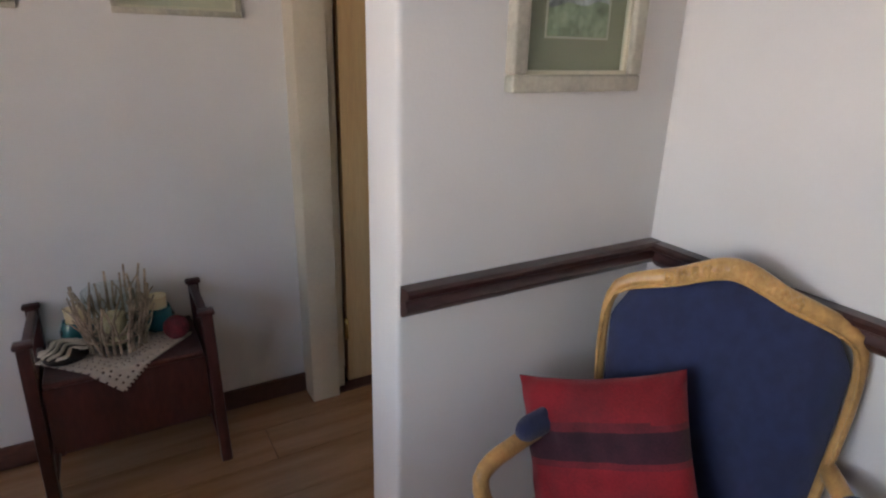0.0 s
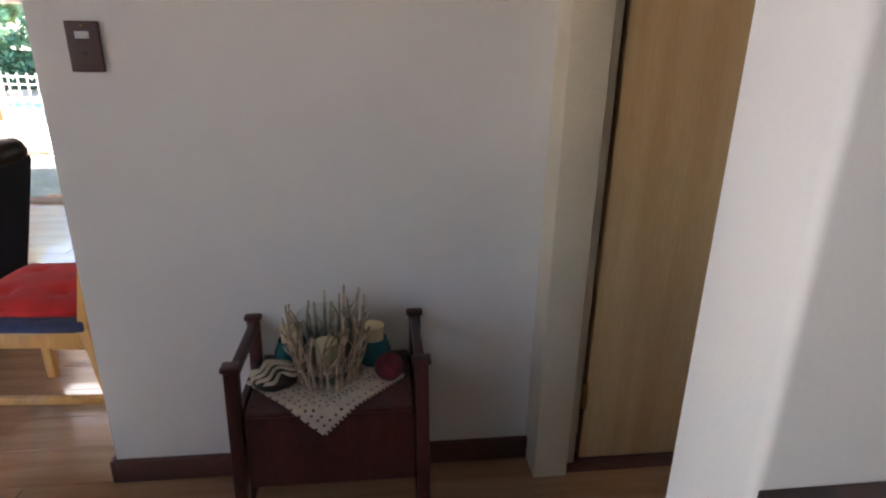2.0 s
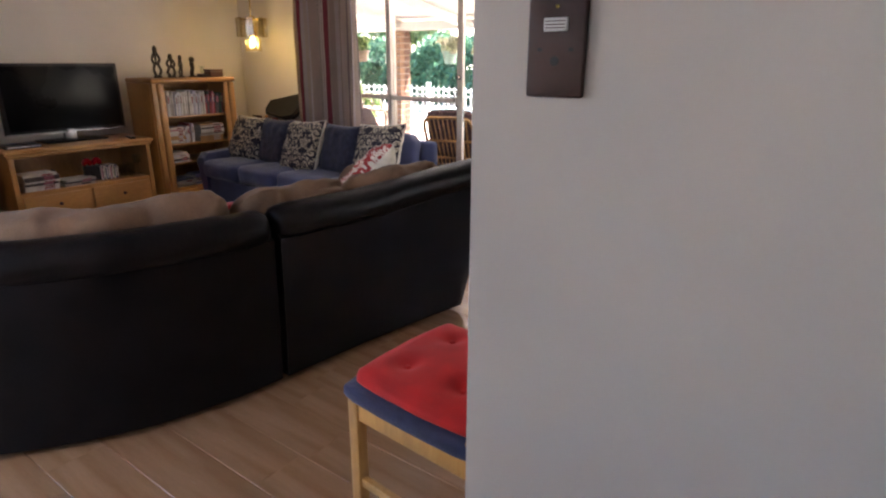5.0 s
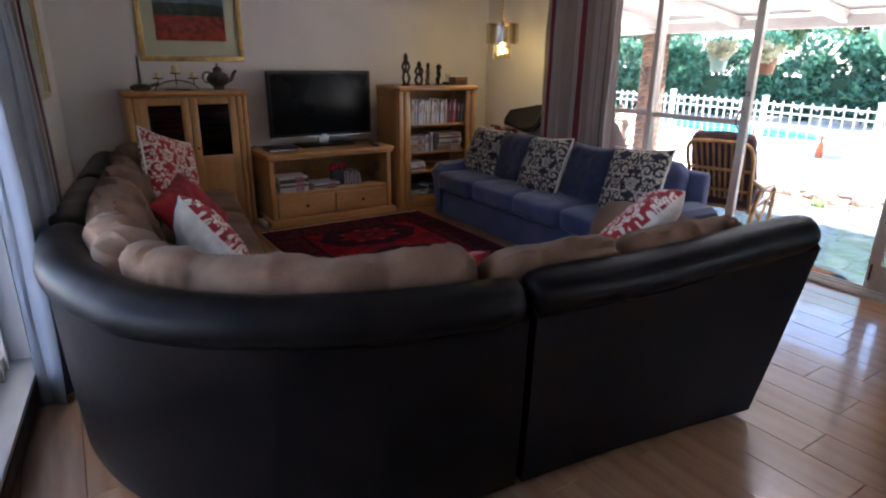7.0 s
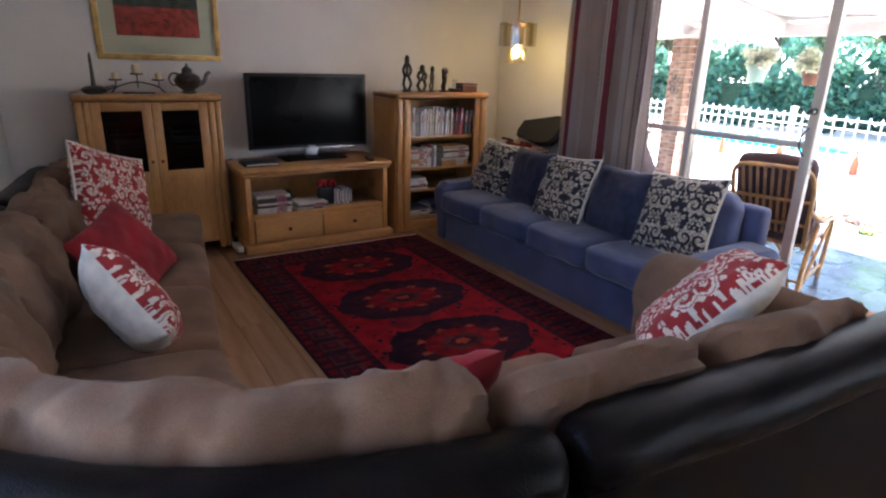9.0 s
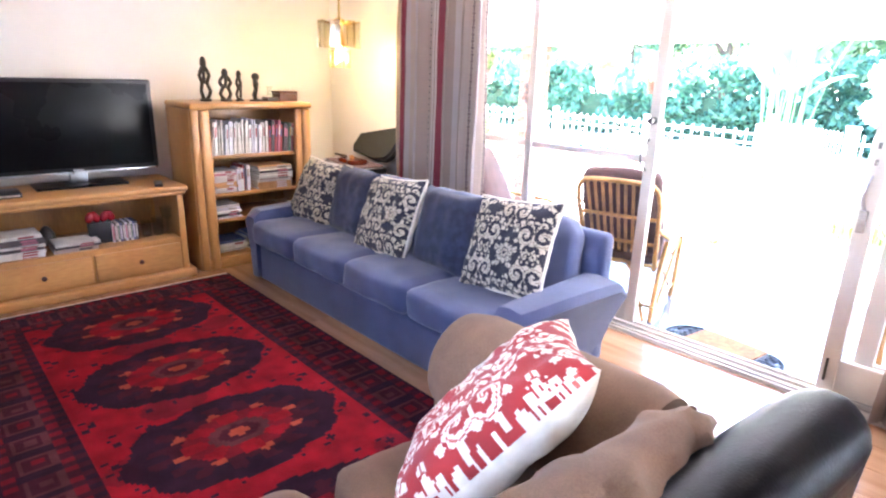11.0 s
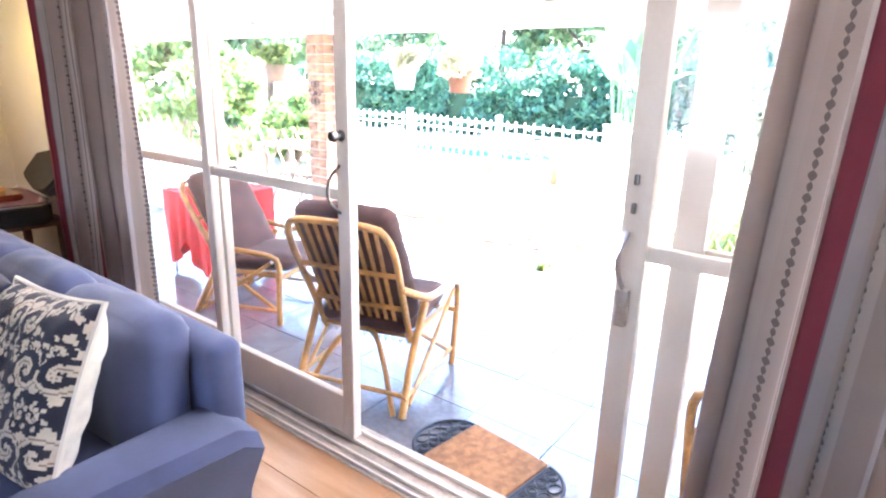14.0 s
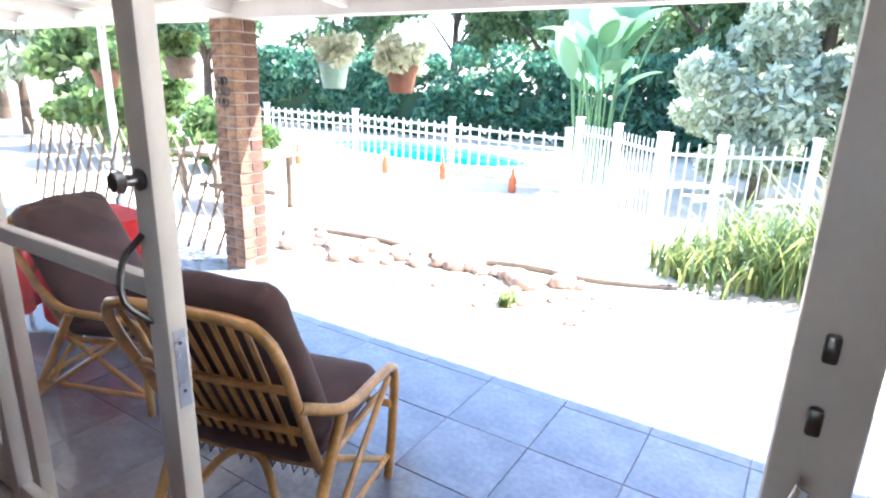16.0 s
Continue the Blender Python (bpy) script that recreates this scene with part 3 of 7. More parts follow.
def blue_sofa():
    x0, x1, yf, yb = -5.42, -3.02, 4.8, 5.58
    s = thing("blue_sofa", pose(x0, yf, 0), "long blue fabric sofa with four seat cushions", "sofa")
    w, d = x1 - x0, yb - yf
    part("plinth", box(0.04, w - 0.1, 0.03, d - 0.03, 0.0, 0.24, 0.02, 3), M_BLUE, s, "plain blue fabric front panel")
    def cheek(side):
        b = bmesh.new()
        ring = []
        for y, zt, fl in ((0.0, 0.44, 0.05), (0.05, 0.49, 0.06), (0.35, 0.5, 0.085), (0.68, 0.505, 0.12), (0.74, 0.47, 0.12)):
            prof = []
            for t, z in ((-0.07, 0.02), (-0.075, zt - 0.06), (-0.06, zt - 0.01), (0.0, zt), (fl, zt - 0.01), (fl + 0.025, zt - 0.05), (fl * 0.6, zt * 0.55), (0.0, 0.02)):
                prof.append(b.verts.new((side * t, y, z)))
            ring.append(prof)
        for p, q in zip(ring, ring[1:]):
            for k in range(8):
                b.faces.new((p[k], p[(k + 1) % 8], q[(k + 1) % 8], q[k]))
        b.faces.new(ring[0])
        b.faces.new(ring[-1])
        bmesh.ops.bevel(b, geom=[e for e in b.edges if len(e.link_faces) == 2 and e.calc_face_angle() > 0.9], offset=0.014, segments=2, affect="EDGES")
        return b
    part("armrest", blend(bmesh.new(), cheek(1), Matrix.Translation((w - 0.06, 0, 0))), M_BLUE, s, "flared blue fabric armrest")
    part("armrest", blend(bmesh.new(), cheek(-1), Matrix.Translation((0.06, 0, 0))), M_BLUE, s, "flared blue fabric armrest")
    bk = box(0.0, w - 0.03, d - 0.1, d, 0.03, 0.7, 0.035, 4)
    part("back_frame", bk, M_BLUE, s)
    sw = (w - 0.22) / 4
    for i in range(4):
        cx = 0.08 + sw * (i + 0.5)
        part("seat_cushion", rounded_block(sw - 0.006, 0.62, 0.17, 0.05, 14, 0.018, 0.009, i * 3), M_BLUE, s, at=pose(cx, 0.30, 0.325, -1.5))
        part("back_cushion", rounded_block(sw - 0.004, 0.19, 0.41, 0.075, 14, 0.02, 0.014, i * 5), M_BLUE, s, at=pose(cx, 0.61, 0.545, -10))
    for x in (0.1, w - 0.12):
        for y in (0.06, d - 0.06):
            part("foot", box(x - 0.02, x + 0.02, y - 0.02, y + 0.02, 0, 0.03, 0.003), M_BLACK, s)


blue_sofa()


def scatter(name, x, y, z, w, h, t, rx, ry, rz, mats, label, seed, piping=None, weave=None):
    p = thing(name, pose(x, y, z, rx, ry, rz), label, "cushion", "scatter cushions")
    if weave:
        bm = pillow(w, h, t, n=104, seed=seed)
        for f in bm.faces:
            c = f.calc_center_median()
            if f.material_index == 0 or weave[1]:
                f.material_index = (0, 2, 3)[damask_tone(c.x + seed * 0.07, c.z + 0.9 + seed * 0.05, weave[0])]
    else:
        bm = pillow(w, h, t, seed=seed)
    part("cover", bm, mats, p)
    if piping:
        k, pts = 40, []
        for i in range(k):
            a = i / k * 4
            sd_, f = int(a), a - int(a)
            u, v = [(-1 + 2 * f, -1), (1, -1 + 2 * f), (1 - 2 * f, 1), (-1, 1 - 2 * f)][sd_]
            pts.append((u * (1 - 0.07 * (1 - v * v) * u * u) * w / 2, 0, v * (1 - 0.07 * (1 - u * u) * v * v) * h / 2))
        part("piping", tube(pts, 0.008, 6, closed=True), piping, p, "pale corded edge")
    return p


DAM = "black and cream damask scatter cushion leaning on the blue sofa"
for i, (x, y, z, rz, ry) in enumerate(((-5.15, 5.22, 0.59, 4, 2), (-4.27, 5.15, 0.605, 0, -4), (-3.37, 5.17, 0.63, 4, -4))):
    scatter("damask_cushion", x, y, z, 0.47, 0.47, 0.17, -25, ry, rz, M_DAMASK, DAM, i + 1, M_CREAM, (0.25, False))
for i, (x, y, z) in enumerate(((-4.7, 5.2, 0.605), (-3.83, 5.19, 0.605))):
    scatter("check_cushion", x, y, z, 0.46, 0.44, 0.14, -15, 0, -4, [M_CHECK, M_CHECK], "dark navy checked scatter cushion on the blue sofa", i + 8)
SCR = "red and cream scroll-patterned scatter cushion on the corner sofa"
scatter("scroll_cushion", -2.37, 3.95, 0.705, 0.5, 0.46, 0.17, -108, -45, 54, M_PAISLEY, SCR, 21, None, (0.27, False))
scatter("scroll_cushion", -4.78, 2.44, 0.72, 0.48, 0.48, 0.15, -18, 20, 132, M_PAISLEY, SCR, 22, M_CREAM, (0.24, True))
scatter("scroll_cushion", -3.6, 2.42, 0.545, 0.47, 0.42, 0.2, -34, 38, 172, M_PAISLEY, SCR, 23, None, (0.24, False))
scatter("plain_red_cushion", -4.18, 2.44, 0.58, 0.44, 0.4, 0.14, -38, -12, 150, [M_DRED, M_DRED], "dark red scatter cushion on the corner sofa", 24)
scatter("plain_red_cushion", -2.5, 3.0, 0.57, 0.44, 0.32, 0.12, -30, 8, -97, [M_DRED, M_DRED], "dark red scatter cushion lying at the sofa's front edge", 25)


# ---- rug ----
def rug():
    w, l = 1.52, 3.05  # across (y), along (x)
    nx, ny = 200, 110
    cols = [(0.2, 0.006, 0.011), (0.045, 0.008, 0.014), (0.024, 0.008, 0.016), (0.27, 0.045, 0.022), (0.075, 0.02, 0.022), (0.13, 0.007, 0.012)]
    mats = [mat("rug_" + n_, c, 0.97, 0.25, 9, 0.6, 330, sheen=0.0, spec=0.1) for n_, c in zip(("crimson", "maroon", "navy", "orange", "rust", "wine"), cols)]
    bm = bmesh.new()
    v = [[bm.verts.new((l * i / nx, w * j / ny, 0.009 + 0.0016 * noise.noise(Vector((i * 0.06, j * 0.06, 0))))) for j in range(ny + 1)] for i in range(nx + 1)]

    def tone(x, y):
        ex, ey = min(x, l - x), min(y, w - y)
        e = min(ex, ey)
        s = x if ey < ex else y
        if e < 0.02:
            return 2
        if e < 0.24:
            if e < 0.055 or e > 0.2:
                return 1 if (int(s / 0.035) % 2) else 5
            k = (s % 0.15) / 0.15
            a, b = abs(k - 0.5), abs((e - 0.128) / 0.14)
            if a < 0.36 and b < 0.42 and (a > 0.27 or b > 0.3):
                return 4
            if a < 0.12 and b < 0.16:
                return 4 if int(s / 0.15) % 2 else 5
            return 1 if a < 0.36 else 2
        if e < 0.275:
            return 2 if (int(s / 0.03) % 2) else 1
        # medallions along the middle
        cy = w / 2
        for cx in (0.5, 1.18, 1.86, 2.54):
            dx, dy = (x - cx) / 0.27, (y - cy) / 0.40
            r = math.hypot(dx, dy)
            a = math.atan2(dy, dx)
            lob = 1 + 0.09 * abs(math.cos(4 * a))
            if r < lob:
                if r > 0.80 * lob:
                    return 2
                if r > 0.66:
                    return 1 if math.sin(a * 16) > 0 else 2
                if r > 0.55:
                    return 3 if math.sin(a * 8) > 0.62 else 1
                if r > 0.3:
                    return 0 if math.cos(a * 8) > -0.3 else 5
                if r > 0.2:
                    return 4
                return 1 if r > 0.1 else 3
        # sprigs on the field
        gx, gy = (x % 0.17) / 0.17 - 0.5, ((y - cy) % 0.17) / 0.17 - 0.5
        if (int(x / 0.17) + int((y - cy + 5) / 0.17)) % 2 == 0:
            if abs(gx) + abs(gy) < 0.14 or (abs(abs(gx) - 0.2) < 0.06 and abs(abs(gy) - 0.2) < 0.07):
                return 2
        return 5 if noise.noise(Vector((x * 3, y * 3, 5))) > 0.42 else 0
    for i in range(nx):
        for j in range(ny):
            f = bm.faces.new((v[i][j], v[i + 1][j], v[i + 1][j + 1], v[i][j + 1]))
            f.material_index = tone(l * (i + 0.5) / nx, w * (j + 0.5) / ny)
    r = thing("rug", pose(-5.53, 3.17, 0, 0, 0, 0.0), "red oriental rug with dark medallions lying on the floor", "rug")
    part("woven_field", bm, mats, r, smooth=False)
    part("backing", box(0, l, 0, w, 0.001, 0.007), mats[1], r)
    fr = bmesh.new()
    for x0 in (-0.03, l):
        for k in range(150):
            y = w * (k + 0.5) / 150
            box(x0, x0 + 0.03, y - 0.0035, y + 0.0035, 0.001, 0.005, 0, 1, fr)
    tagged(part("fringe", fr, M_LACE, r, "pale knotted fringe"), kind="stuff")


rug()

# ---- living room: cabinets and what stands on them ----
# furniture along the television wall is built with its front towards +x
def tv_stand():
    s = thing("tv_stand", pose(-6.22, 3.30, 0), "honey-coloured oak television stand with two drawers", "tv stand")
    d, w = 0.56, 1.2
    part("top", box(0, d + 0.02, -0.01, w + 0.01, 0.605, 0.64, 0.012, 3), M_OAKH, s)
    part("moulding", box(0.02, d + 0.008, 0.005, w - 0.005, 0.58, 0.605, 0.008, 3), M_OAKH, s)
    for y in (0.02, w - 0.06):
        part("side_panel", box(0.02, d - 0.01, y, y + 0.04, 0.04, 0.58, 0.004), M_OAK, s)
    part("back_panel", box(0.02, 0.035, 0.06, w - 0.06, 0.04, 0.58), M_OAK, s)
    part("shelf", box(0.035, d - 0.02, 0.06, w - 0.06, 0.262, 0.285, 0.003), M_OAKH, s)
    part("carcass_base", box(0.035, d - 0.025, 0.06, w - 0.06, 0.06, 0.262), M_OAKH, s)
    part("plinth", box(0.0, d + 0.03, -0.015, w + 0.015, 0.0, 0.06, 0.012, 3), M_OAKH, s)
    for y0 in (0.07, w / 2 + 0.01):
        dr = part("drawer", box(d - 0.024, d - 0.002, y0, y0 + w / 2 - 0.08, 0.075, 0.25, 0.006, 3), M_OAKH, s)
        part("knob", blend(bmesh.new(), lathe([(0.005, 0), (0.006, 0.012), (0.015, 0.018), (0.014, 0.026), (0.0, 0.03)], 14), pose(d - 0.002, y0 + w / 4 - 0.04, 0.165, 0, 90, 0)), M_MAHOG, dr, "round dark wooden knob")


tv_stand()


def television():
    t = thing("television", pose(-6.03, 3.962, 0.64), "black flat-screen television on a pedestal, switched off", "television")
    part("foot", box(-0.11, 0.13, -0.26, 0.26, 0.0, 0.016, 0.006, 3), M_SCREEN, t)
    part("neck", box(-0.04, 0.0, -0.05, 0.05, 0.016, 0.1, 0.006), M_SILVER, t)
    part("cabinet", box(-0.05, 0.0, -0.5, 0.5, 0.075, 0.67, 0.012, 3), M_BLACK, t)
    part("screen", box(0.0005, 0.004, -0.47, 0.47, 0.112, 0.645, 0.001), M_SCREEN, t)
    part("lower_trim", box(0.0, 0.008, -0.5, 0.5, 0.076, 0.088, 0.003), M_SILVER, t, "silver strip along the lower edge")
    part("emblem", box(0.004, 0.006, -0.03, 0.03, 0.094, 0.101), M_SILVER, t)


television()


def bookshelf():
    s = thing("bookshelf", pose(-6.13, 4.575, 0), "honey oak open bookcase filled with books and magazines", "bookcase")
    d, w, h = 0.47, 0.9, 1.175
    part("top", box(-0.01, d + 0.015, -0.005, w + 0.005, h - 0.045, h, 0.018, 4), M_OAKH, s)
    for y in (0.0, w - 0.02):
        part("side_panel", box(0, d - 0.05, y, y + 0.02, 0, h - 0.045, 0.002), M_OAK, s)
    for y in (0.0, w - 0.13):
        b = box(d - 0.05, d - 0.005, y, y + 0.055, 0, h - 0.045, 0.016, 4)
        blend(b, box(d - 0.05, d, y + 0.06, y + 0.13, 0, h - 0.045, 0.022, 4))
        part("fluted_post", b, M_OAK, s)
    part("back_panel", box(0, 0.012, 0.02, w - 0.02, 0.05, h - 0.05), M_OAK, s)
    for z in (0.09, 0.345, 0.53, 0.80):
        part("shelf", box(0.012, d - 0.04, 0.02, w - 0.02, z - 0.012, z + 0.012, 0.003), M_OAKH, s)
    part("plinth", box(0.01, d - 0.01, 0.02, w - 0.02, 0, 0.078, 0.004), M_OAKH, s)


bookshelf()

random.seed(5)
BOOKC = [(0.62, 0.56, 0.48), (0.72, 0.68, 0.62), (0.35, 0.05, 0.05), (0.08, 0.09, 0.2), (0.12, 0.2, 0.14), (0.55, 0.3, 0.12), (0.65, 0.62, 0.66), (0.45, 0.36, 0.3), (0.1, 0.08, 0.08), (0.5, 0.15, 0.2)]
M_BOOKS = [mat("book_cover", c, 0.55, 0.15, 14, 0.1, 120) for c in BOOKC]
M_PAGES = mat("paper_edges", (0.72, 0.67, 0.56), 0.9, 0.1, 60, 0.3, 300, stretch=(1, 1, 8))


def book(name, m, l, t, h, c, label, cat="book", group="books"):
    """Standing with its spine to +x: l deep, t thick along y, h high."""
    b = thing(name, m, label, cat, group)
    cv = blend(box(-l, 0, -t / 2, -t / 2 + 0.002, 0, h), box(-l, 0, t / 2 - 0.002, t / 2, 0, h))
    blend(cv, box(-0.003, 0.002, -t / 2, t / 2, 0, h, 0.0008, 1))
    part("cover", cv, M_BOOKS[c], b, smooth=False)
    part("pages", box(-l + 0.004, -0.004, -t / 2 + 0.002, t / 2 - 0.002, 0.003, h - 0.003), M_PAGES, b, smooth=False)
    if h > 0.15:
        part("spine_bar", box(0.002, 0.0028, -t * 0.3, t * 0.3, h * 0.55, h * 0.85), M_BOOKS[(c + 1) % 10], b, smooth=False)
    return b


def standing_books(y0, y1, z, x, hmin, hmax, tmin, tmax, pal, lean):
    y = y0
    while y < y1:
        t = random.uniform(tmin, tmax)
        h = random.uniform(hmin, hmax)
        book("book", pose(x + random.uniform(-0.02, 0.01), y + t / 2, z, lean * random.uniform(0.3, 1.2)), 0.17, t, h, random.choice(pal), "upright book on the bookcase shelf")
        y += t + 0.002


def flat_books(y, x, z, n, w, l, pal, name="magazine", lab="magazine lying in a stack on a shelf", rot=0):
    zz = z
    for i in range(n):
        t = random.uniform(0.008, 0.024)
        m = pose(x + random.uniform(-0.012, 0.012), y + random.uniform(-0.012, 0.012), zz + t / 2 + 0.0005, -90, 0, rot + random.uniform(-4, 4)) @ pose(0, 0, -w / 2)
        book(name, m, l, t, w, random.choice(pal), lab, "magazine", "stacked magazines")
        zz += t + 0.001
    return zz


standing_books(4.72, 5.14, 0.813, -5.72, 0.2, 0.245, 0.008, 0.02, [0, 1, 6, 0, 1, 7], -3)
standing_books(5.15, 5.34, 0.813, -5.72, 0.19, 0.23, 0.012, 0.026, [2, 3, 4, 9, 2, 8], -5)
flat_books(4.80, -5.72, 0.543, 9, 0.16, 0.2, [1, 9, 5, 1, 0])
standing_books(4.89, 4.99, 0.543, -5.73, 0.15, 0.19, 0.014, 0.03, [6, 1, 2, 4], 0)
flat_books(5.18, -5.70, 0.543, 11, 0.27, 0.22, [0, 1, 7, 8, 5])
flat_books(4.80, -5.72, 0.358, 5, 0.19, 0.2, [1, 0, 6, 8])
flat_books(4.82, -5.72, 0.103, 5, 0.2, 0.2, [1, 0, 3, 7])
flat_books(5.05, -5.72, 0.103, 7, 0.22, 0.2, [8, 3, 0, 4])
flat_books(3.54, -5.70, 0.286, 8, 0.26, 0.2, [1, 8, 1, 0, 8])
flat_books(3.83, -5.70, 0.286, 3, 0.24, 0.2, [1, 7, 8])


def disc_case(y, x, z, t, c):
    b = thing("disc_case", pose(x, y, z), "thin plastic disc case on the television stand", "disc case", "disc cases")
    part("case", box(-0.13, 0, -t / 2, t / 2, 0, 0.125, 0.001, 1), M_BOOKS[c], b, smooth=False)
    part("label_strip", box(0.0, 0.001, -t * 0.3, t * 0.3, 0.015, 0.11), M_BOOKS[(c + 3) % 10], b, smooth=False)


for i in range(10):
    disc_case(4.06 + i * 0.0155, -5.78, 0.286, 0.013, [6, 8, 1, 3, 8][i % 5])


def red_hearts():
    h = thing("red_heart_ornament", pose(-5.8, 4.0, 0.286), "pair of glossy red heart ornaments on a dark stand", "ornament")
    part("stand", box(-0.06, 0.0, -0.07, 0.07, 0.0, 0.14, 0.006), M_BLACK, h)
    m = mat("red_gloss", (0.4, 0.01, 0.015), 0.2, 0.1, 8, 0.02, 60, coat=0.5)
    for y in (-0.04, 0.045):
        b = bmesh.new()
        for s in (-1, 1):
            k = bmesh.new()
            bmesh.ops.create_uvsphere(k, u_segments=14, v_segments=10, radius=0.03)
            blend(b, k, pose(-0.02, y + s * 0.016, 0.175, s * 25) @ Matrix.Diagonal((0.7, 0.85, 1.3, 1)))
        part("heart", b, m, h)


red_hearts()


def glassware(y, r, h, lab, cup=False):
    g = thing("drinking_glass", pose(-5.82, y, 0.286), lab, "glass", "glasses on the stand")
    if cup:
        prof = [(r * 0.75, 0), (r * 0.7, 0.008), (0.007, 0.016), (0.007, h * 0.5), (r * 0.8, h * 0.62), (r, h), (r * 0.95, h), (r * 0.72, h * 0.64), (0.002, h * 0.56)]
    else:
        prof = [(r * 0.85, 0), (r, h), (r * 0.94, h), (r * 0.8, 0.01)]
    part("glass_body", lathe(prof, 20), M_CLEAR, g)


for y, r, h, c in ((4.27, 0.033, 0.11, False), (4.345, 0.036, 0.12, False), (4.41, 0.042, 0.19, True)):
    glassware(y, r, h, "clear drinking glass on the television stand", c)
p = thing("pine_cone", pose(-5.85, 3.46, 0.46), "small dark ornament on the shelf of magazines", "ornament")
p.matrix_basis = pose(-5.95, 3.72, 0.286)
part("ornament_body", lathe([(0.02, 0), (0.05, 0.03), (0.045, 0.08), (0.02, 0.12), (0.0, 0.13)], 16), M_EBONY, p)

b = thing("set_top_box", pose(-5.85, 3.48, 0.64), "slim grey set-top box on the television stand", "set-top box")
part("case", box(-0.1, 0.1, -0.13, 0.13, 0.002, 0.03, 0.005), M_BLACK, b)
part("front_strip", box(0.1, 0.102, -0.12, 0.12, 0.01, 0.022), M_SILVER, b)
b = thing("remote_control", pose(-5.76, 4.36, 0.64, 0, 0, 75), "black remote control lying beside the television", "remote control")
part("case", box(-0.025, 0.025, -0.09, 0.09, 0.0, 0.018, 0.006, 3), M_BLACK, b)
bt = bmesh.new()
for i in range(3):
    for j in range(6):
        box(-0.016 + i * 0.012, -0.008 + i * 0.012, -0.07 + j * 0.02, -0.06 + j * 0.02, 0.018, 0.0195, 0, 1, bt)
part("buttons", bt, M_SILVER, b)

# cable and router on the floor beside the stand
cb = thing("power_cable", pose(0, 0, 0), "black power cable hanging down beside the television stand", "cable")
part("cable", tube(smooth_path([(-6.1, 3.34, 0.66), (-6.05, 3.25, 0.62), (-6.0, 3.235, 0.4), (-5.98, 3.26, 0.15), (-5.9, 3.27, 0.06)], 0.04), 0.005, 8), M_DARKCORD, cb)
rt = thing("power_strip", pose(-5.85, 3.265, 0), "white multi-plug power strip on the floor", "power strip")
part("strip", box(-0.13, 0.13, -0.025, 0.025, 0, 0.045, 0.008, 3), M_WHITE, rt)
part("plug", box(-0.06, -0.02, -0.02, 0.02, 0.045, 0.085, 0.006), M_BLACK, rt)


def figure(y, h, seed, w):
    """A stylised carved figure: a plain stack of curves with a pierced middle."""
    f = thing("carved_figure", pose(-5.86, y, 1.175, 0, 0, seed * 40), "dark ebony carved wooden figurine on the bookcase", "figurine", "carved figures")
    b = lathe([(w, 0), (w, h * 0.05), (w * 0.8, h * 0.07)], 16)
    rr = random.Random(seed)
    for s in (-1, 1):
        tube(smooth_path([(s * w * 0.3, 0, h * 0.05), (s * w * 0.85, w * 0.2, h * 0.22), (s * w * 0.45, -w * 0.1, h * 0.42), (s * w * 0.9, 0, h * 0.58), (s * w * 0.3, 0.0, h * 0.76)], 0.02), w * 0.3, 8, b, rs=None)
    k = bmesh.new()
    bmesh.ops.create_uvsphere(k, u_segments=14, v_segments=10, radius=w * 0.62)
    blend(b, k, pose(0, -w * 0.1, h * 0.86) @ Matrix.Diagonal((0.85, 1, h * 0.14 / (w * 0.62), 1)))
    tube([(-w * 0.1, 0, h * 0.4), (w * 0.1, -w * 0.3, h * 0.62), (0, 0, h * 0.8)], w * 0.28, 8, b)
    part("figure_body", b, M_EBONY, f)


for y, h, sd_, w in ((4.765, 0.30, 1, 0.04), (4.91, 0.225, 2, 0.042), (5.01, 0.215, 3, 0.03), (5.135, 0.2, 4, 0.046)):
    figure(y, h, sd_, w)
bx = thing("wooden_box", pose(-5.84, 5.36, 1.175), "small reddish wooden box on the bookcase", "box")
part("body", box(-0.06, 0.06, -0.075, 0.075, 0, 0.055, 0.004), M_SKIRT, bx)
part("lid", box(-0.062, 0.062, -0.077, 0.077, 0.057, 0.075, 0.005), M_SKIRT, bx)
bx = thing("small_dark_tray", pose(-5.84, 5.24, 1.175), "low dark tray on the bookcase", "tray")
part("tray", box(-0.05, 0.05, -0.045, 0.045, 0, 0.03, 0.006), M_EBONY, bx)
bx = thing("glass_jar", pose(-5.86, 5.245, 1.206), "small clear glass jar on a dark tray", "jar")
part("jar_body", lathe([(0.022, 0), (0.026, 0.03), (0.018, 0.055), (0.03, 0.075), (0.027, 0.075), (0.014, 0.055), (0.02, 0.01)], 18), M_CLEAR, bx)


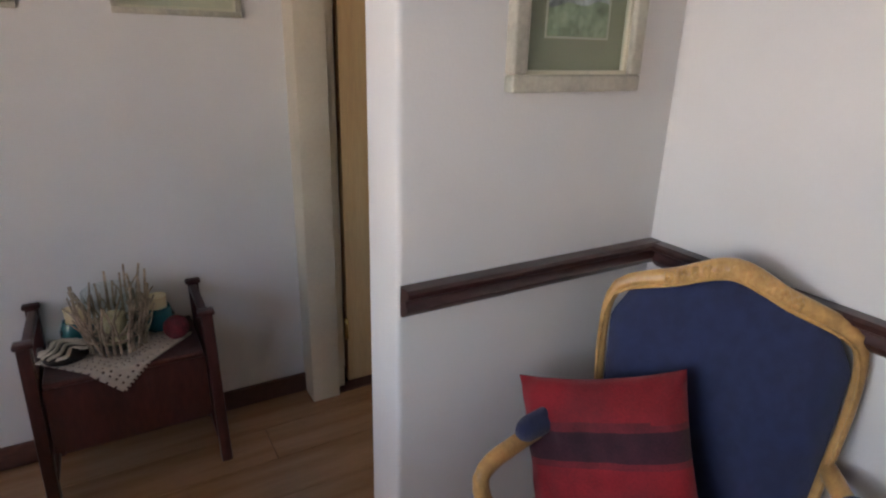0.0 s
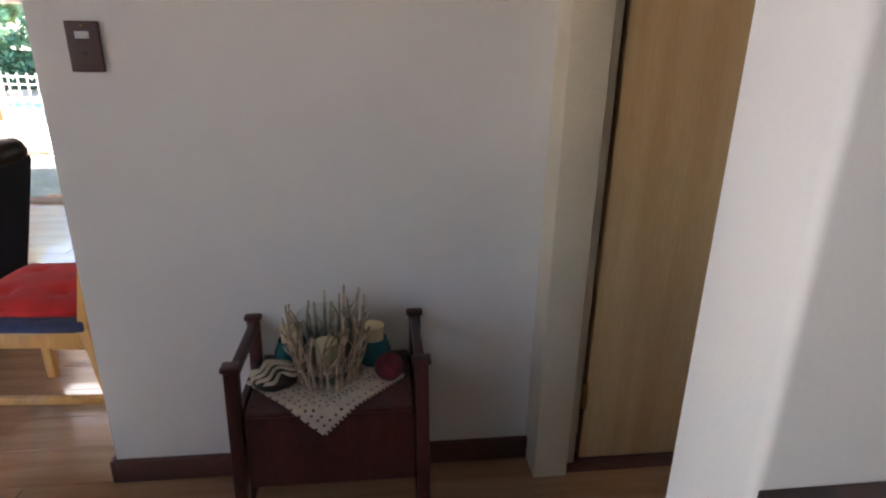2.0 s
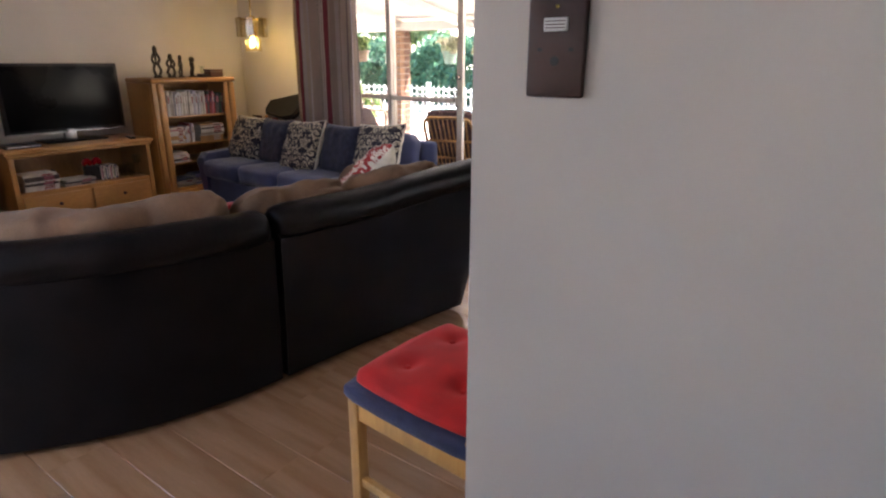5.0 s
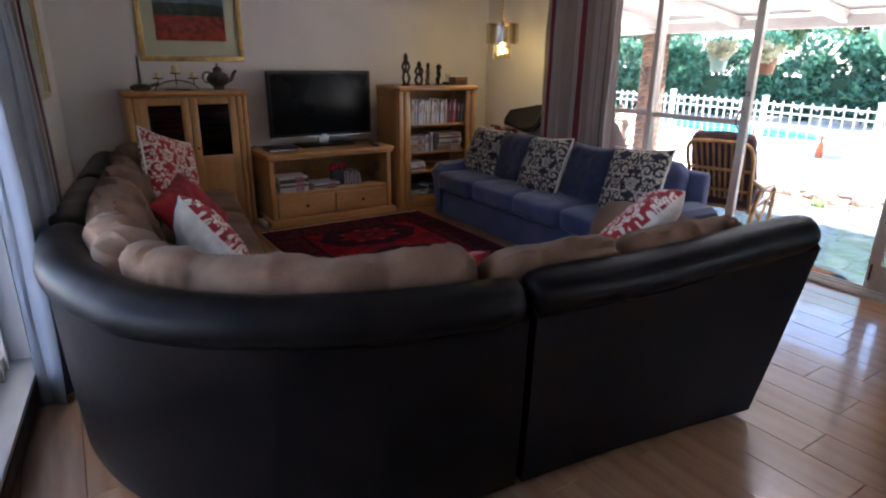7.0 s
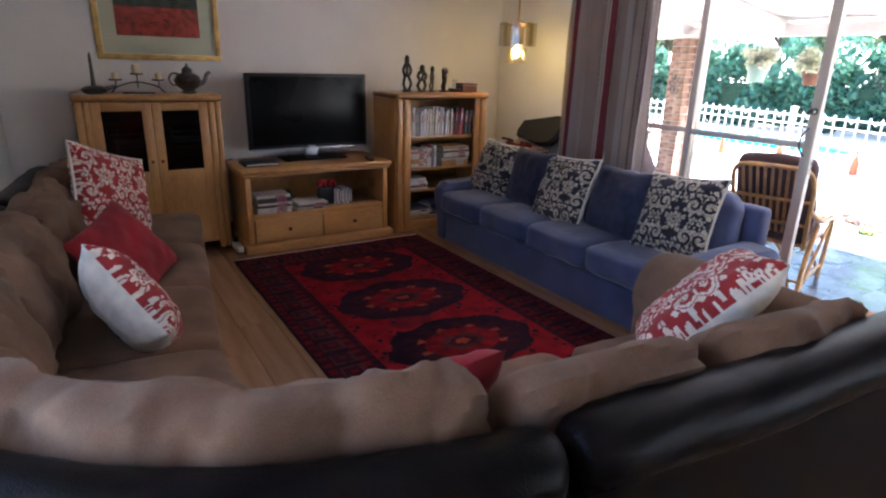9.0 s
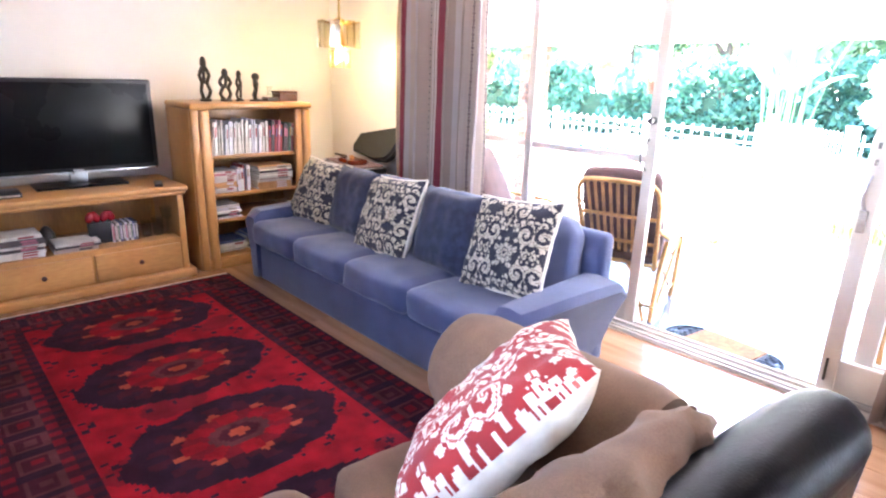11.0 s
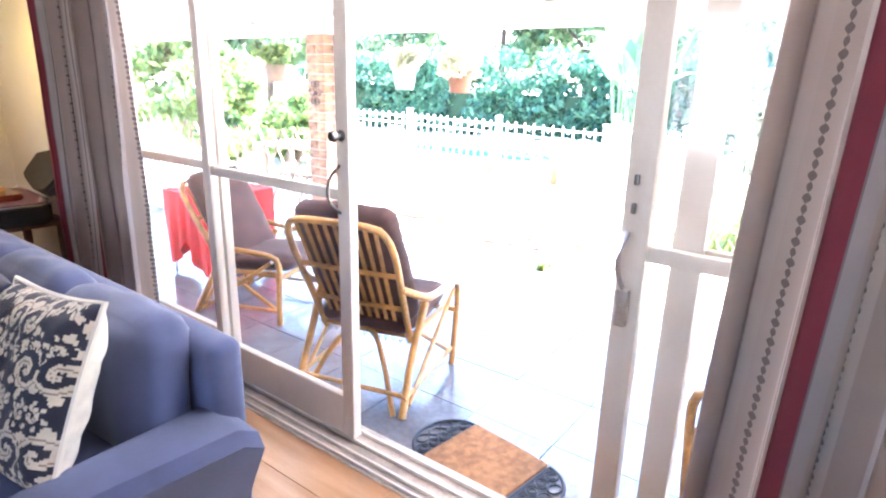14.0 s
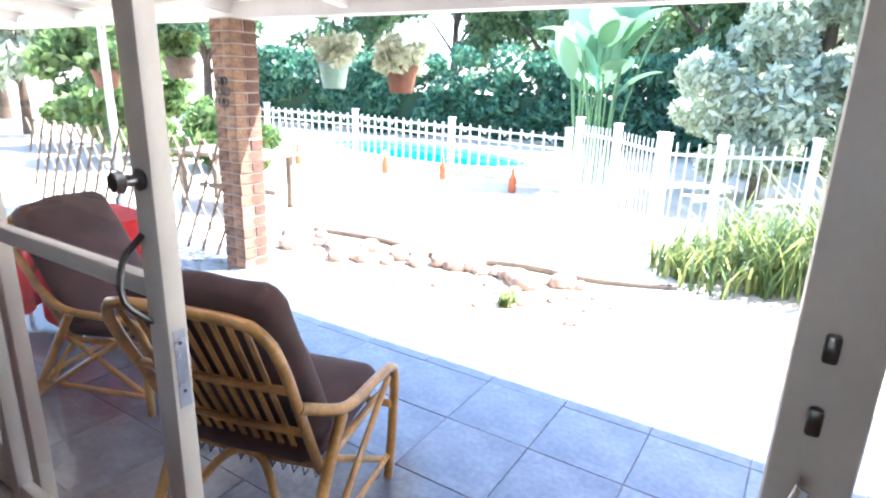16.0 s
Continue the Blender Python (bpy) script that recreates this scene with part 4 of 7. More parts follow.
def cabinet():
    s = thing("display_cabinet", pose(-6.34, 2.33, 0), "honey oak cabinet with two glazed doors", "cabinet")
    d, w, h = 0.42, 0.92, 1.16
    part("top", box(0, d + 0.02, -0.01, w + 0.01, h - 0.045, h, 0.018, 4), M_OAKH, s)
    for y in (0.0, w - 0.02):
        part("side_panel", box(0, d - 0.03, y, y + 0.02, 0, h - 0.045), M_OAK, s)
    for y in (0.0, w - 0.09):
        part("fluted_post", blend(box(d - 0.04, d, y, y + 0.05, 0, h - 0.045, 0.02, 4), box(d - 0.04, d - 0.005, y + 0.052, y + 0.09, 0, h - 0.045, 0.012, 3)), M_OAK, s)
    part("back_panel", box(0, 0.012, 0.02, w - 0.02, 0, h - 0.045), M_OAK, s)
    for z in (0.06, 0.55, 0.78, 0.95):
        part("shelf", box(0.012, d - 0.06, 0.02, w - 0.02, z - 0.01, z + 0.01), M_OAKH, s)
    iw = (w - 0.18) / 2
    for i in range(2):
        y0, y1 = 0.09 + i * iw + 0.002, 0.09 + (i + 1) * iw - 0.002
        fr = box(d - 0.03, d - 0.008, y0, y0 + 0.06, 0.06, h - 0.05, 0.004)
        for q in ((y1 - 0.06, y1, 0.06, h - 0.05), (y0 + 0.06, y1 - 0.06, h - 0.11, h - 0.05), (y0 + 0.06, y1 - 0.06, 0.55, 0.63), (y0 + 0.06, y1 - 0.06, 0.06, 0.12)):
            blend(fr, box(d - 0.03, d - 0.008, *q, 0.004))
        dr = part("door", fr, M_OAK, s)
        part("glass_pane", box(d - 0.022, d - 0.018, y0 + 0.055, y1 - 0.055, 0.625, h - 0.105), M_DARKPANE, dr, "dark reflecting glass pane")
        part("lower_panel", box(d - 0.024, d - 0.014, y0 + 0.055, y1 - 0.055, 0.115, 0.555), M_OAK, dr)
        part("knob", blend(bmesh.new(), lathe([(0.005, 0), (0.006, 0.012), (0.012, 0.017), (0.0, 0.024)], 12), pose(d - 0.008, (y1 - 0.03) if i == 0 else (y0 + 0.03), 0.7, 0, 90, 0)), M_MAHOG, dr)


cabinet()
for i, y in enumerate((2.62, 3.02)):
    zz = 0.561
    for z0 in (0.561, 0.791):
        flat_books(y, -6.04, z0, 9, 0.2, 0.17, [8, 6, 8, 3, 7], "disc_case_stack", "disc case lying in a stack behind the cabinet glass")


# ---- on the cabinet ----
def teapot():
    t = thing("teapot", pose(-6.08, 3.07, 1.16, 0, 0, 15), "dark pewter teapot with a curved spout", "teapot")
    part("body", lathe([(0.045, 0), (0.055, 0.008), (0.04, 0.02), (0.085, 0.055), (0.095, 0.09), (0.075, 0.125), (0.035, 0.145), (0.032, 0.16)], 26), M_PEWTER, t)
    part("lid", lathe([(0.04, 0.16), (0.036, 0.168), (0.016, 0.185), (0.006, 0.192), (0.012, 0.202), (0.0, 0.215)], 20), M_PEWTER, t)
    part("spout", tube(smooth_path([(0, 0.075, 0.06), (0, 0.125, 0.085), (0, 0.145, 0.13), (0, 0.17, 0.15)], 0.02), 0.012, 10, rs=[0.018 - 0.010 * i / 12 for i in range(13)][:len(smooth_path([(0, 0.075, 0.06), (0, 0.125, 0.085), (0, 0.145, 0.13), (0, 0.17, 0.15)], 0.02))]), M_PEWTER, t)
    part("handle", tube(smooth_path([(0, -0.06, 0.135), (0, -0.11, 0.14), (0, -0.135, 0.1), (0, -0.11, 0.06), (0, -0.085, 0.06)], 0.02), 0.007, 8), M_PEWTER, t)


teapot()


def candle_holder():
    c = thing("candle_holder", pose(-6.08, 2.74, 1.16), "black iron arched holder with three pillar candles", "candle holder")
    part("base", box(-0.035, 0.035, -0.1, 0.1, 0, 0.01, 0.003), M_EBONY, c)
    part("arch", tube(smooth_path([(0, -0.17, 0.004), (0, -0.12, 0.05), (0, 0, 0.078), (0, 0.12, 0.05), (0, 0.17, 0.004)], 0.02), 0.005, 8), M_BLACK, c)
    for y, z in ((-0.135, 0.085), (0, 0.125), (0.135, 0.085)):
        part("stem", tube([(0, y, 0.04), (0, y, z)], 0.004, 8), M_BLACK, c)
        cup = part("cup", lathe([(0.012, z), (0.04, z + 0.004), (0.043, z + 0.012), (0.038, z + 0.012), (0.0, z + 0.006)], 20, at=(0, y, 0)), M_BLACK, c)
        hh = 0.07 if y == 0 else 0.05
        cn = part("candle", lathe([(0.028 if y == 0 else 0.02, z + 0.008), (0.028 if y == 0 else 0.02, z + hh), (0.02, z + hh + 0.003), (0.0, z + hh)], 18, at=(0, y, 0)), M_WAX, cup, "ivory wax candle")


candle_holder()
l_ = thing("oil_lamp_ornament", pose(-6.05, 2.47, 1.16, 0, 0, 10), "dark metal lamp-shaped ornament with a tall spike", "ornament")
part("dish", lathe([(0.05, 0), (0.075, 0.012), (0.08, 0.035), (0.05, 0.05), (0.02, 0.055)], 22), M_PEWTER, l_)
part("spike", lathe([(0.016, 0.05), (0.012, 0.1), (0.009, 0.25), (0.0, 0.275)], 12), M_PEWTER, l_)
part("nozzle", tube([(0.0, 0.06, 0.03), (0, 0.11, 0.045), (0, 0.13, 0.05)], 0.014, 10), M_PEWTER, l_)


def painting(name, m, w, h, fw, frame_m, mount_m, mount, label, scape, depth=0.03):
    """A picture in the local xz plane, looking to -y, its lower left corner at the origin. scape: rows of (low, high, material)."""
    p = thing(name, m, label, "picture")
    for nm, q in (("frame_bar", (0, w, 0, fw)), ("frame_bar", (0, w, h - fw, h)), ("frame_bar", (0, fw, fw, h - fw)), ("frame_bar", (w - fw, w, fw, h - fw))):
        b = box(q[0], q[1], -depth, 0, q[2], q[3], fw * 0.18, 3)
        part(nm, b, frame_m, p)
    for nm, q in (("inner_slip", (fw, w - fw, fw, fw + 0.008)), ("inner_slip", (fw, w - fw, h - fw - 0.008, h - fw)), ("inner_slip", (fw, fw + 0.008, fw + 0.008, h - fw - 0.008)), ("inner_slip", (w - fw - 0.008, w - fw, fw + 0.008, h - fw - 0.008))):
        part(nm, box(q[0], q[1], -depth * 0.6, -0.004, q[2], q[3]), M_MOUNT, p)
    part("mount", box(fw, w - fw, -0.006, 0, fw, h - fw), mount_m, p, "pale mount board")
    a, b_ = fw + mount, w - fw - mount
    z0, z1 = fw + mount * 1.25, h - fw - mount
    ob = None
    for i, (lo, hi, mm) in enumerate(scape):
        bm = bmesh.new()
        n = 24
        top, bot = [], []
        for k in range(n + 1):
            x = a + (b_ - a) * k / n
            wob = 0.015 * noise.noise(Vector((x * 16, i * 3.3, 0))) if hi < 1 else 0
            wob0 = 0.015 * noise.noise(Vector((x * 16, (i - 1) * 3.3, 0))) if lo > 0 else 0
            bot.append(bm.verts.new((x, -0.0075, z0 + (z1 - z0) * (lo) + wob0)))
            top.append(bm.verts.new((x, -0.0075, z0 + (z1 - z0) * (hi) + wob)))
        for k in range(n):
            bm.faces.new((bot[k], bot[k + 1], top[k + 1], top[k]))
        part("painted_band", bm, mm, p, smooth=False)
    part("rim", blend(blend(box(a - 0.004, b_ + 0.004, -0.008, -0.006, z0 - 0.004, z0), box(a - 0.004, b_ + 0.004, -0.008, -0.006, z1, z1 + 0.004)), blend(box(a - 0.004, a, -0.008, -0.006, z0, z1), box(b_, b_ + 0.004, -0.008, -0.006, z0, z1))), M_MOUNT, p)
    part("glass_pane", box(fw, w - fw, -0.013, -0.011, fw, h - fw), M_CLEAR, p)
    return p


P_RED = mat("painted_poppies", (0.42, 0.05, 0.03), 0.8, 0.5, 26, 0.3, 90)
P_TREES = mat("painted_trees", (0.06, 0.07, 0.05), 0.8, 0.5, 30, 0.3, 90)
P_HILL = mat("painted_hills", (0.16, 0.2, 0.26), 0.8, 0.3, 18, 0.3, 90)
P_SKY = mat("painted_sky", (0.42, 0.5, 0.58), 0.8, 0.25, 10, 0.3, 90)
P_FIELD = mat("painted_field", (0.36, 0.4, 0.26), 0.8, 0.35, 20, 0.3, 90)
P_COT = mat("painted_cottages", (0.5, 0.5, 0.48), 0.8, 0.5, 30, 0.3, 90)
painting("painting", pose(XW, 2.53, 1.385, 0, 0, 90), 0.84, 0.78, 0.04, M_GOLD, M_MOUNT, 0.1, "gold-framed landscape painting of a red poppy field", [(0, 0.42, P_RED), (0.42, 0.62, P_TREES), (0.62, 0.72, P_HILL), (0.72, 1, P_SKY)])
painting("painting", SLANT @ pose(1.25, 0, 1.15, 0, 0, 180), 0.62, 0.8, 0.03, M_GOLD, M_MOUNT, 0.1, "gold-framed pale landscape picture beside the curtain", [(0, 0.4, P_FIELD), (0.4, 0.55, P_HILL), (0.55, 1, P_SKY)])
painting("painting", pose(0.80, 1.1, 1.345), 0.325, 0.42, 0.032, M_PALEF, M_MOUNT2, 0.055, "limed wood framed print of cottages above the dado rail", [(0, 0.25, P_FIELD), (0.25, 0.6, P_COT), (0.6, 1, P_TREES)])
for x in (0.225, -0.40):
    painting("painting", pose(x, YA, 1.495), 0.385, 0.5, 0.018, M_PALEF, M_MOUNT, 0.07, "slim pale framed picture on the hall wall", [(0, 0.4, P_FIELD), (0.4, 1, P_SKY)], 0.02)


# ---- pendant lamp with glass plates ----
def pendant():
    p = thing("pendant_lamp", pose(-5.5, 5.64, 0), "brass pendant lamp with hanging smoked glass plates, lit", "lamp")
    part("rod", tube([(0, 0, 1.6), (0, 0, CEIL)], 0.008, 10), M_BRASS, p)
    part("canopy", lathe([(0.05, CEIL - 0.03), (0.055, CEIL - 0.005), (0.055, CEIL - 0.001)], 20), M_BRASS, p)
    part("hub", lathe([(0.02, 1.56), (0.05, 1.58), (0.035, 1.63), (0.02, 1.72), (0.045, 1.76), (0.012, 1.78)], 20), M_BRASS, p)
    for k in range(8):
        a = k * math.pi / 4
        c, s = math.cos(a), math.sin(a)
        part("arm", tube([(0.03 * c, 0.03 * s, 1.735), (0.15 * c, 0.15 * s, 1.75)], 0.005, 6), M_BRASS, p)
        part("smoked_plate", box(-0.003, 0.003, -0.036, 0.036, 1.57, 1.755, 0.001, 1, bmesh.new(), pose(0, 0, 0, 0, 0, k * 45) @ pose(0.15, 0, 0)), M_SMOKE, p, "smoked glass plate")
        part("clear_plate", box(-0.003, 0.003, -0.024, 0.024, 1.43, 1.555, 0.001, 1, bmesh.new(), pose(0, 0, 0, 0, 0, k * 45 + 22) @ pose(0.075, 0, 0)), M_AMBER, p, "amber glass plate")
    b = part("bulb", lathe([(0.012, 1.56), (0.016, 1.54), (0.024, 1.52), (0.024, 1.495), (0.0, 1.475)], 18), emit("bulb_glow", (1.0, 0.78, 0.3), 7.0), p, "glowing warm bulb")
    b.visible_shadow = False
    lt = new("pendant_light", bpy.data.lights.new("pendant_light", "POINT"))
    lt.data.energy, lt.data.color, lt.data.shadow_soft_size = 0.19, (1.0, 0.78, 0.45), 0.03
    lt.location = (-5.5, 5.64, 1.49)


pendant()


# ---- instrument case on a small table behind the sofa ----
tb = thing("side_table", pose(-5.62, 5.83, 0), "small reddish wooden side table in the corner", "table")
part("tabletop", box(-0.36, 0.3, -0.19, 0.19, 0.56, 0.585, 0.006), M_SKIRT, tb)
for x in (-0.32, 0.24):
    for y in (-0.155, 0.155):
        part("leg", box(x, x + 0.04, y - 0.02, y + 0.02, 0, 0.56, 0.004), M_SKIRT, tb)
part("apron", box(-0.3, 0.25, -0.17, -0.15, 0.49, 0.56, 0.003), M_SKIRT, tb)
vc = thing("instrument_case", pose(-5.62, 5.83, 0.585, 0, 0, -8), "open black case holding a red-brown violin", "case")
M_CASE = mat("black_case_cloth", (0.012, 0.011, 0.012), 0.7, 0.2, 20, 0.3, 200)
def case_outline(k=1.0):
    return [(x * k, y * k) for x, y in ((-0.33, -0.08), (-0.3, -0.13), (-0.1, -0.14), (0.1, -0.16), (0.28, -0.15), (0.33, -0.09), (0.33, 0.09), (0.28, 0.15), (0.1, 0.16), (-0.1, 0.14), (-0.3, 0.13), (-0.33, 0.08))]
def slab(pts, z0, z1, bev=0.01):
    bm = bmesh.new()
    lo = [bm.verts.new((x, y, z0)) for x, y in pts]
    hi = [bm.verts.new((x, y, z1)) for x, y in pts]
    bm.faces.new(lo[::-1])
    bm.faces.new(hi)
    n = len(pts)
    for i in range(n):
        bm.faces.new((lo[i], lo[(i + 1) % n], hi[(i + 1) % n], hi[i]))
    if bev:
        bmesh.ops.bevel(bm, geom=[e for e in bm.edges if abs(e.verts[0].co.z - e.verts[1].co.z) < 1e-6], offset=bev, segments=3, affect="EDGES")
    return bm
part("case_body", slab(case_outline(), 0, 0.11, 0.015), M_CASE, vc)
part("lining", slab(case_outline(0.9), 0.1, 0.114, 0.002), mat("maroon_plush", (0.12, 0.015, 0.015), 0.95, 0.3, 20, 0.4, 200, sheen=0.4), vc, "dark red plush lining")
part("case_lid", blend(bmesh.new(), slab(case_outline(), 0, 0.07, 0.02), pose(0, 0.165, 0.115, 52) @ pose(0, 0.16, 0)), M_CASE, vc, "raised black lid")
part("zip_edge", tube([(x, y, 0.108) for x, y in case_outline(1.005)], 0.005, 6, closed=True), M_SILVER, vc)
vi = thing("violin", pose(-5.60, 5.80, 0.70, 0, 0, -6), "red-brown varnished violin lying in its open case", "violin")
M_VIOLIN = mat("violin_varnish", (0.2, 0.03, 0.012), 0.25, 0.3, 8, 0.1, 80, coat=0.6)
vo = []
for k in range(48):
    a = 2 * math.pi * k / 48
    r = 0.085 + 0.018 * math.cos(2 * a) - 0.018 * math.cos(4 * a) + 0.008 * math.cos(a)
    vo.append((1.55 * r * math.cos(a), r * math.sin(a)))
part("body", slab(vo, 0, 0.035, 0.008), M_VIOLIN, vi)
part("neck", box(-0.28, -0.1, -0.012, 0.012, 0.03, 0.05, 0.003), M_EBONY, vi)
part("bridge", box(-0.002, 0.002, -0.02, 0.02, 0.035, 0.06, 0.001), M_PINE, vi)


# ---- curtains ----
def curtain(name, m, w, z0, z1, folds, depth, mt, label, flare=0.0, seed=0.0, lining_from=2.0):
    """Pleated cloth along local x from 0 to w, hanging in y. Past lining_from of its width the lining is turned out."""
    bm = bmesh.new()
    lay = bm.loops.layers.uv.new("UVMap")
    nx, nz = folds * 14, 14
    rows, us = [], []
    for j in range(nz + 1):
        f = j / nz
        z = z0 + (z1 - z0) * f
        row, u, ul, last = [], 0.0, [], None
        for i in range(nx + 1):
            s = i / nx
            ph = 2 * math.pi * folds * s + 0.5 * noise.noise(Vector((s * 5 + seed, f * 1.3, 0)))
            amp = depth * (0.8 + 0.4 * noise.noise(Vector((s * 7 + seed, f * 2, 3)))) * (0.75 + 0.35 * (1 - f))
            x = w * s + 0.25 * depth * math.sin(2 * ph) - flare * (1 - f) * (1 - s)
            p = Vector((x, amp * math.sin(ph) + 0.012 * noise.noise(Vector((s * 20, f * 6, seed))), z + 0.006 * math.sin(ph) * (j == 0)))
            if last is not None:
                u += (p - last).length
            last = p
            ul.append(u)
            row.append(bm.verts.new(p))
        rows.append(row)
        us.append(ul)
    mid = us[nz // 2]
    for j in range(nz):
        for i in range(nx):
            fc = bm.faces.new((rows[j][i], rows[j][i + 1], rows[j + 1][i + 1], rows[j + 1][i]))
            fc.material_index = 1 if i / nx > lining_from else 0
            for lp, (a, b) in zip(fc.loops, ((j, i), (j, i + 1), (j + 1, i + 1), (j + 1, i))):
                lp[lay].uv = (mid[b] + seed, z0 + (z1 - z0) * a / nz)
    c = thing(name, m, label, "curtain", "curtains")
    ob = part("cloth", bm, [mt, M_LINING], c)
    sl = ob.modifiers.new("thickness", "SOLIDIFY")
    sl.thickness = 0.004
    part("heading_tape", box(0, w, -depth * 0.7, depth * 0.7, z1 - 0.02, z1, 0.01), M_LINING, c)


CL = "long curtain with taupe, cream and dark red stripes"
curtain("curtain", pose(-5.22, YW - 0.15, 0), 0.92, 0.012, 2.2, 6, 0.065, M_CURTAIN, CL, 0.0, 0.13)
curtain("curtain", pose(-1.9, YW - 0.12, 0), 0.64, 0.012, 2.2, 4, 0.075, M_CURTAIN, CL, 0.09, 0.05)
curtain("curtain", SLANT @ pose(2.32, 0.12, 0), 0.62, 0.012, 2.2, 4, 0.085, M_CURTAIN, "long curtain with dark red stripes and its pale lining turned out", 0.0, 0.3, 0.3)
for nm, m, w in (("curtain_rod", pose(-5.3, YW - 0.14, 2.215), 4.2), ("curtain_rod", SLANT @ pose(2.1, 0.105, 2.215), 2.9)):
    r = thing(nm, m, "dark wooden curtain rod above the opening", "curtain rod")
    part("rod", tube([(0, 0, 0), (w, 0, 0)], 0.014, 12), M_MAHOG, r)
    for x in (0, w):
        part("finial", lathe([(0.0, -0.03), (0.024, -0.015), (0.028, 0.0), (0.024, 0.015), (0.0, 0.03)], 14, at=(x, 0, 0)), M_MAHOG, r)
    for x in (0.1, w - 0.1):
        part("bracket", box(x - 0.01, x + 0.01, 0, 0.14, -0.012, 0.012) if m.translation.y > 3 else box(x - 0.01, x + 0.01, -0.105, 0, -0.012, 0.012), M_MAHOG, r)


# ---- hall: bench with its ornaments ----
def bench():
    b = thing("hall_bench", pose(0.107, 2.215, 0), "dark mahogany storage bench with raised side arms", "bench")
    hw, hd = 0.225, 0.15
    for sx in (-1, 1):
        for sy in (-1, 1):
            x, y = sx * (hw + 0.022), sy * hd
            part("leg", beam((x + sx * 0.012, y, 0), (x, y, 0.585), 0.042, 0.036, 0.006), M_MAHOG, b)
            part("post_cap", box(x - 0.026, x + 0.026, y - 0.022, y + 0.022, 0.575, 0.592, 0.007, 3), M_MAHOG, b)
        x = sx * (hw + 0.02)
        part("arm_rail", box(x - 0.013, x + 0.013, -hd, hd, 0.545, 0.575, 0.006, 3), M_MAHOG, b)
        part("side_panel", box(x - 0.01, x + 0.01, -hd + 0.01, hd - 0.01, 0.2, 0.44, 0.004), M_MAHOG, b)
        part("side_stretcher", box(x - 0.01, x + 0.01, -hd, hd, 0.1, 0.13, 0.004), M_MAHOG, b)
    part("front_panel", box(-hw - 0.005, hw + 0.005, -hd - 0.006, -hd + 0.014, 0.2, 0.43, 0.004), M_MAHOG, b)
    part("back_panel", box(-hw - 0.005, hw + 0.005, hd - 0.014, hd + 0.006, 0.2, 0.43, 0.004), M_MAHOG, b)
    part("lid", box(-hw, hw, -hd - 0.012, hd, 0.43, 0.45, 0.006, 3), M_MAHOG, b, "hinged seat lid")
    part("box_floor", box(-hw, hw, -hd, hd, 0.2, 0.215), M_MAHOG, b)


bench()
ZB = 0.451


def doily():
    d = thing("lace_doily", pose(0.09, 2.2, ZB, 0, 0, 45), "cream crocheted lace doily hanging over the bench edge", "doily")
    bm = bmesh.new()
    n, w = 44, 0.33
    M45 = Matrix.Rotation(radians(45), 3, "Z")
    v = {}
    for i in range(n + 1):
        for j in range(n + 1):
            x, y = w * (i / n - 0.5), w * (j / n - 0.5)
            q = M45 @ Vector((x, y, 0))
            edge = -0.15 - 0.012 + 0.015  # bench front in the doily's own frame
            over = (edge - q.y) - 0.0
            z = 0.002 + 0.0012 * noise.noise(Vector((x * 40, y * 40, 0)))
            if over > 0:
                q.y, z = edge - 0.004, z - over
            q = M45.inverted() @ q
            v[i, j] = bm.verts.new((q.x, q.y, z))
    for i in range(n):
        for j in range(n):
            a, b_ = abs(i - n / 2 + 0.5), abs(j - n / 2 + 0.5)
            r = max(a, b_)
            # open work: rings of small holes and a scalloped rim
            hole = (int(r) % 5 == 3 and (i + j) % 3 == 0) or (int(r) % 5 == 1 and (i * 2 + j) % 4 == 0 and r > 6)
            rim = r > n / 2 - 1.2 and ((i if b_ > a else j) % 4 == 0)
            if not hole and not rim:
                bm.faces.new((v[i, j], v[i + 1, j], v[i + 1, j + 1], v[i, j + 1]))
    ob = part("lace", bm, M_LACE, d)
    sl = ob.modifiers.new("thickness", "SOLIDIFY")
    sl.thickness = 0.0016


doily()


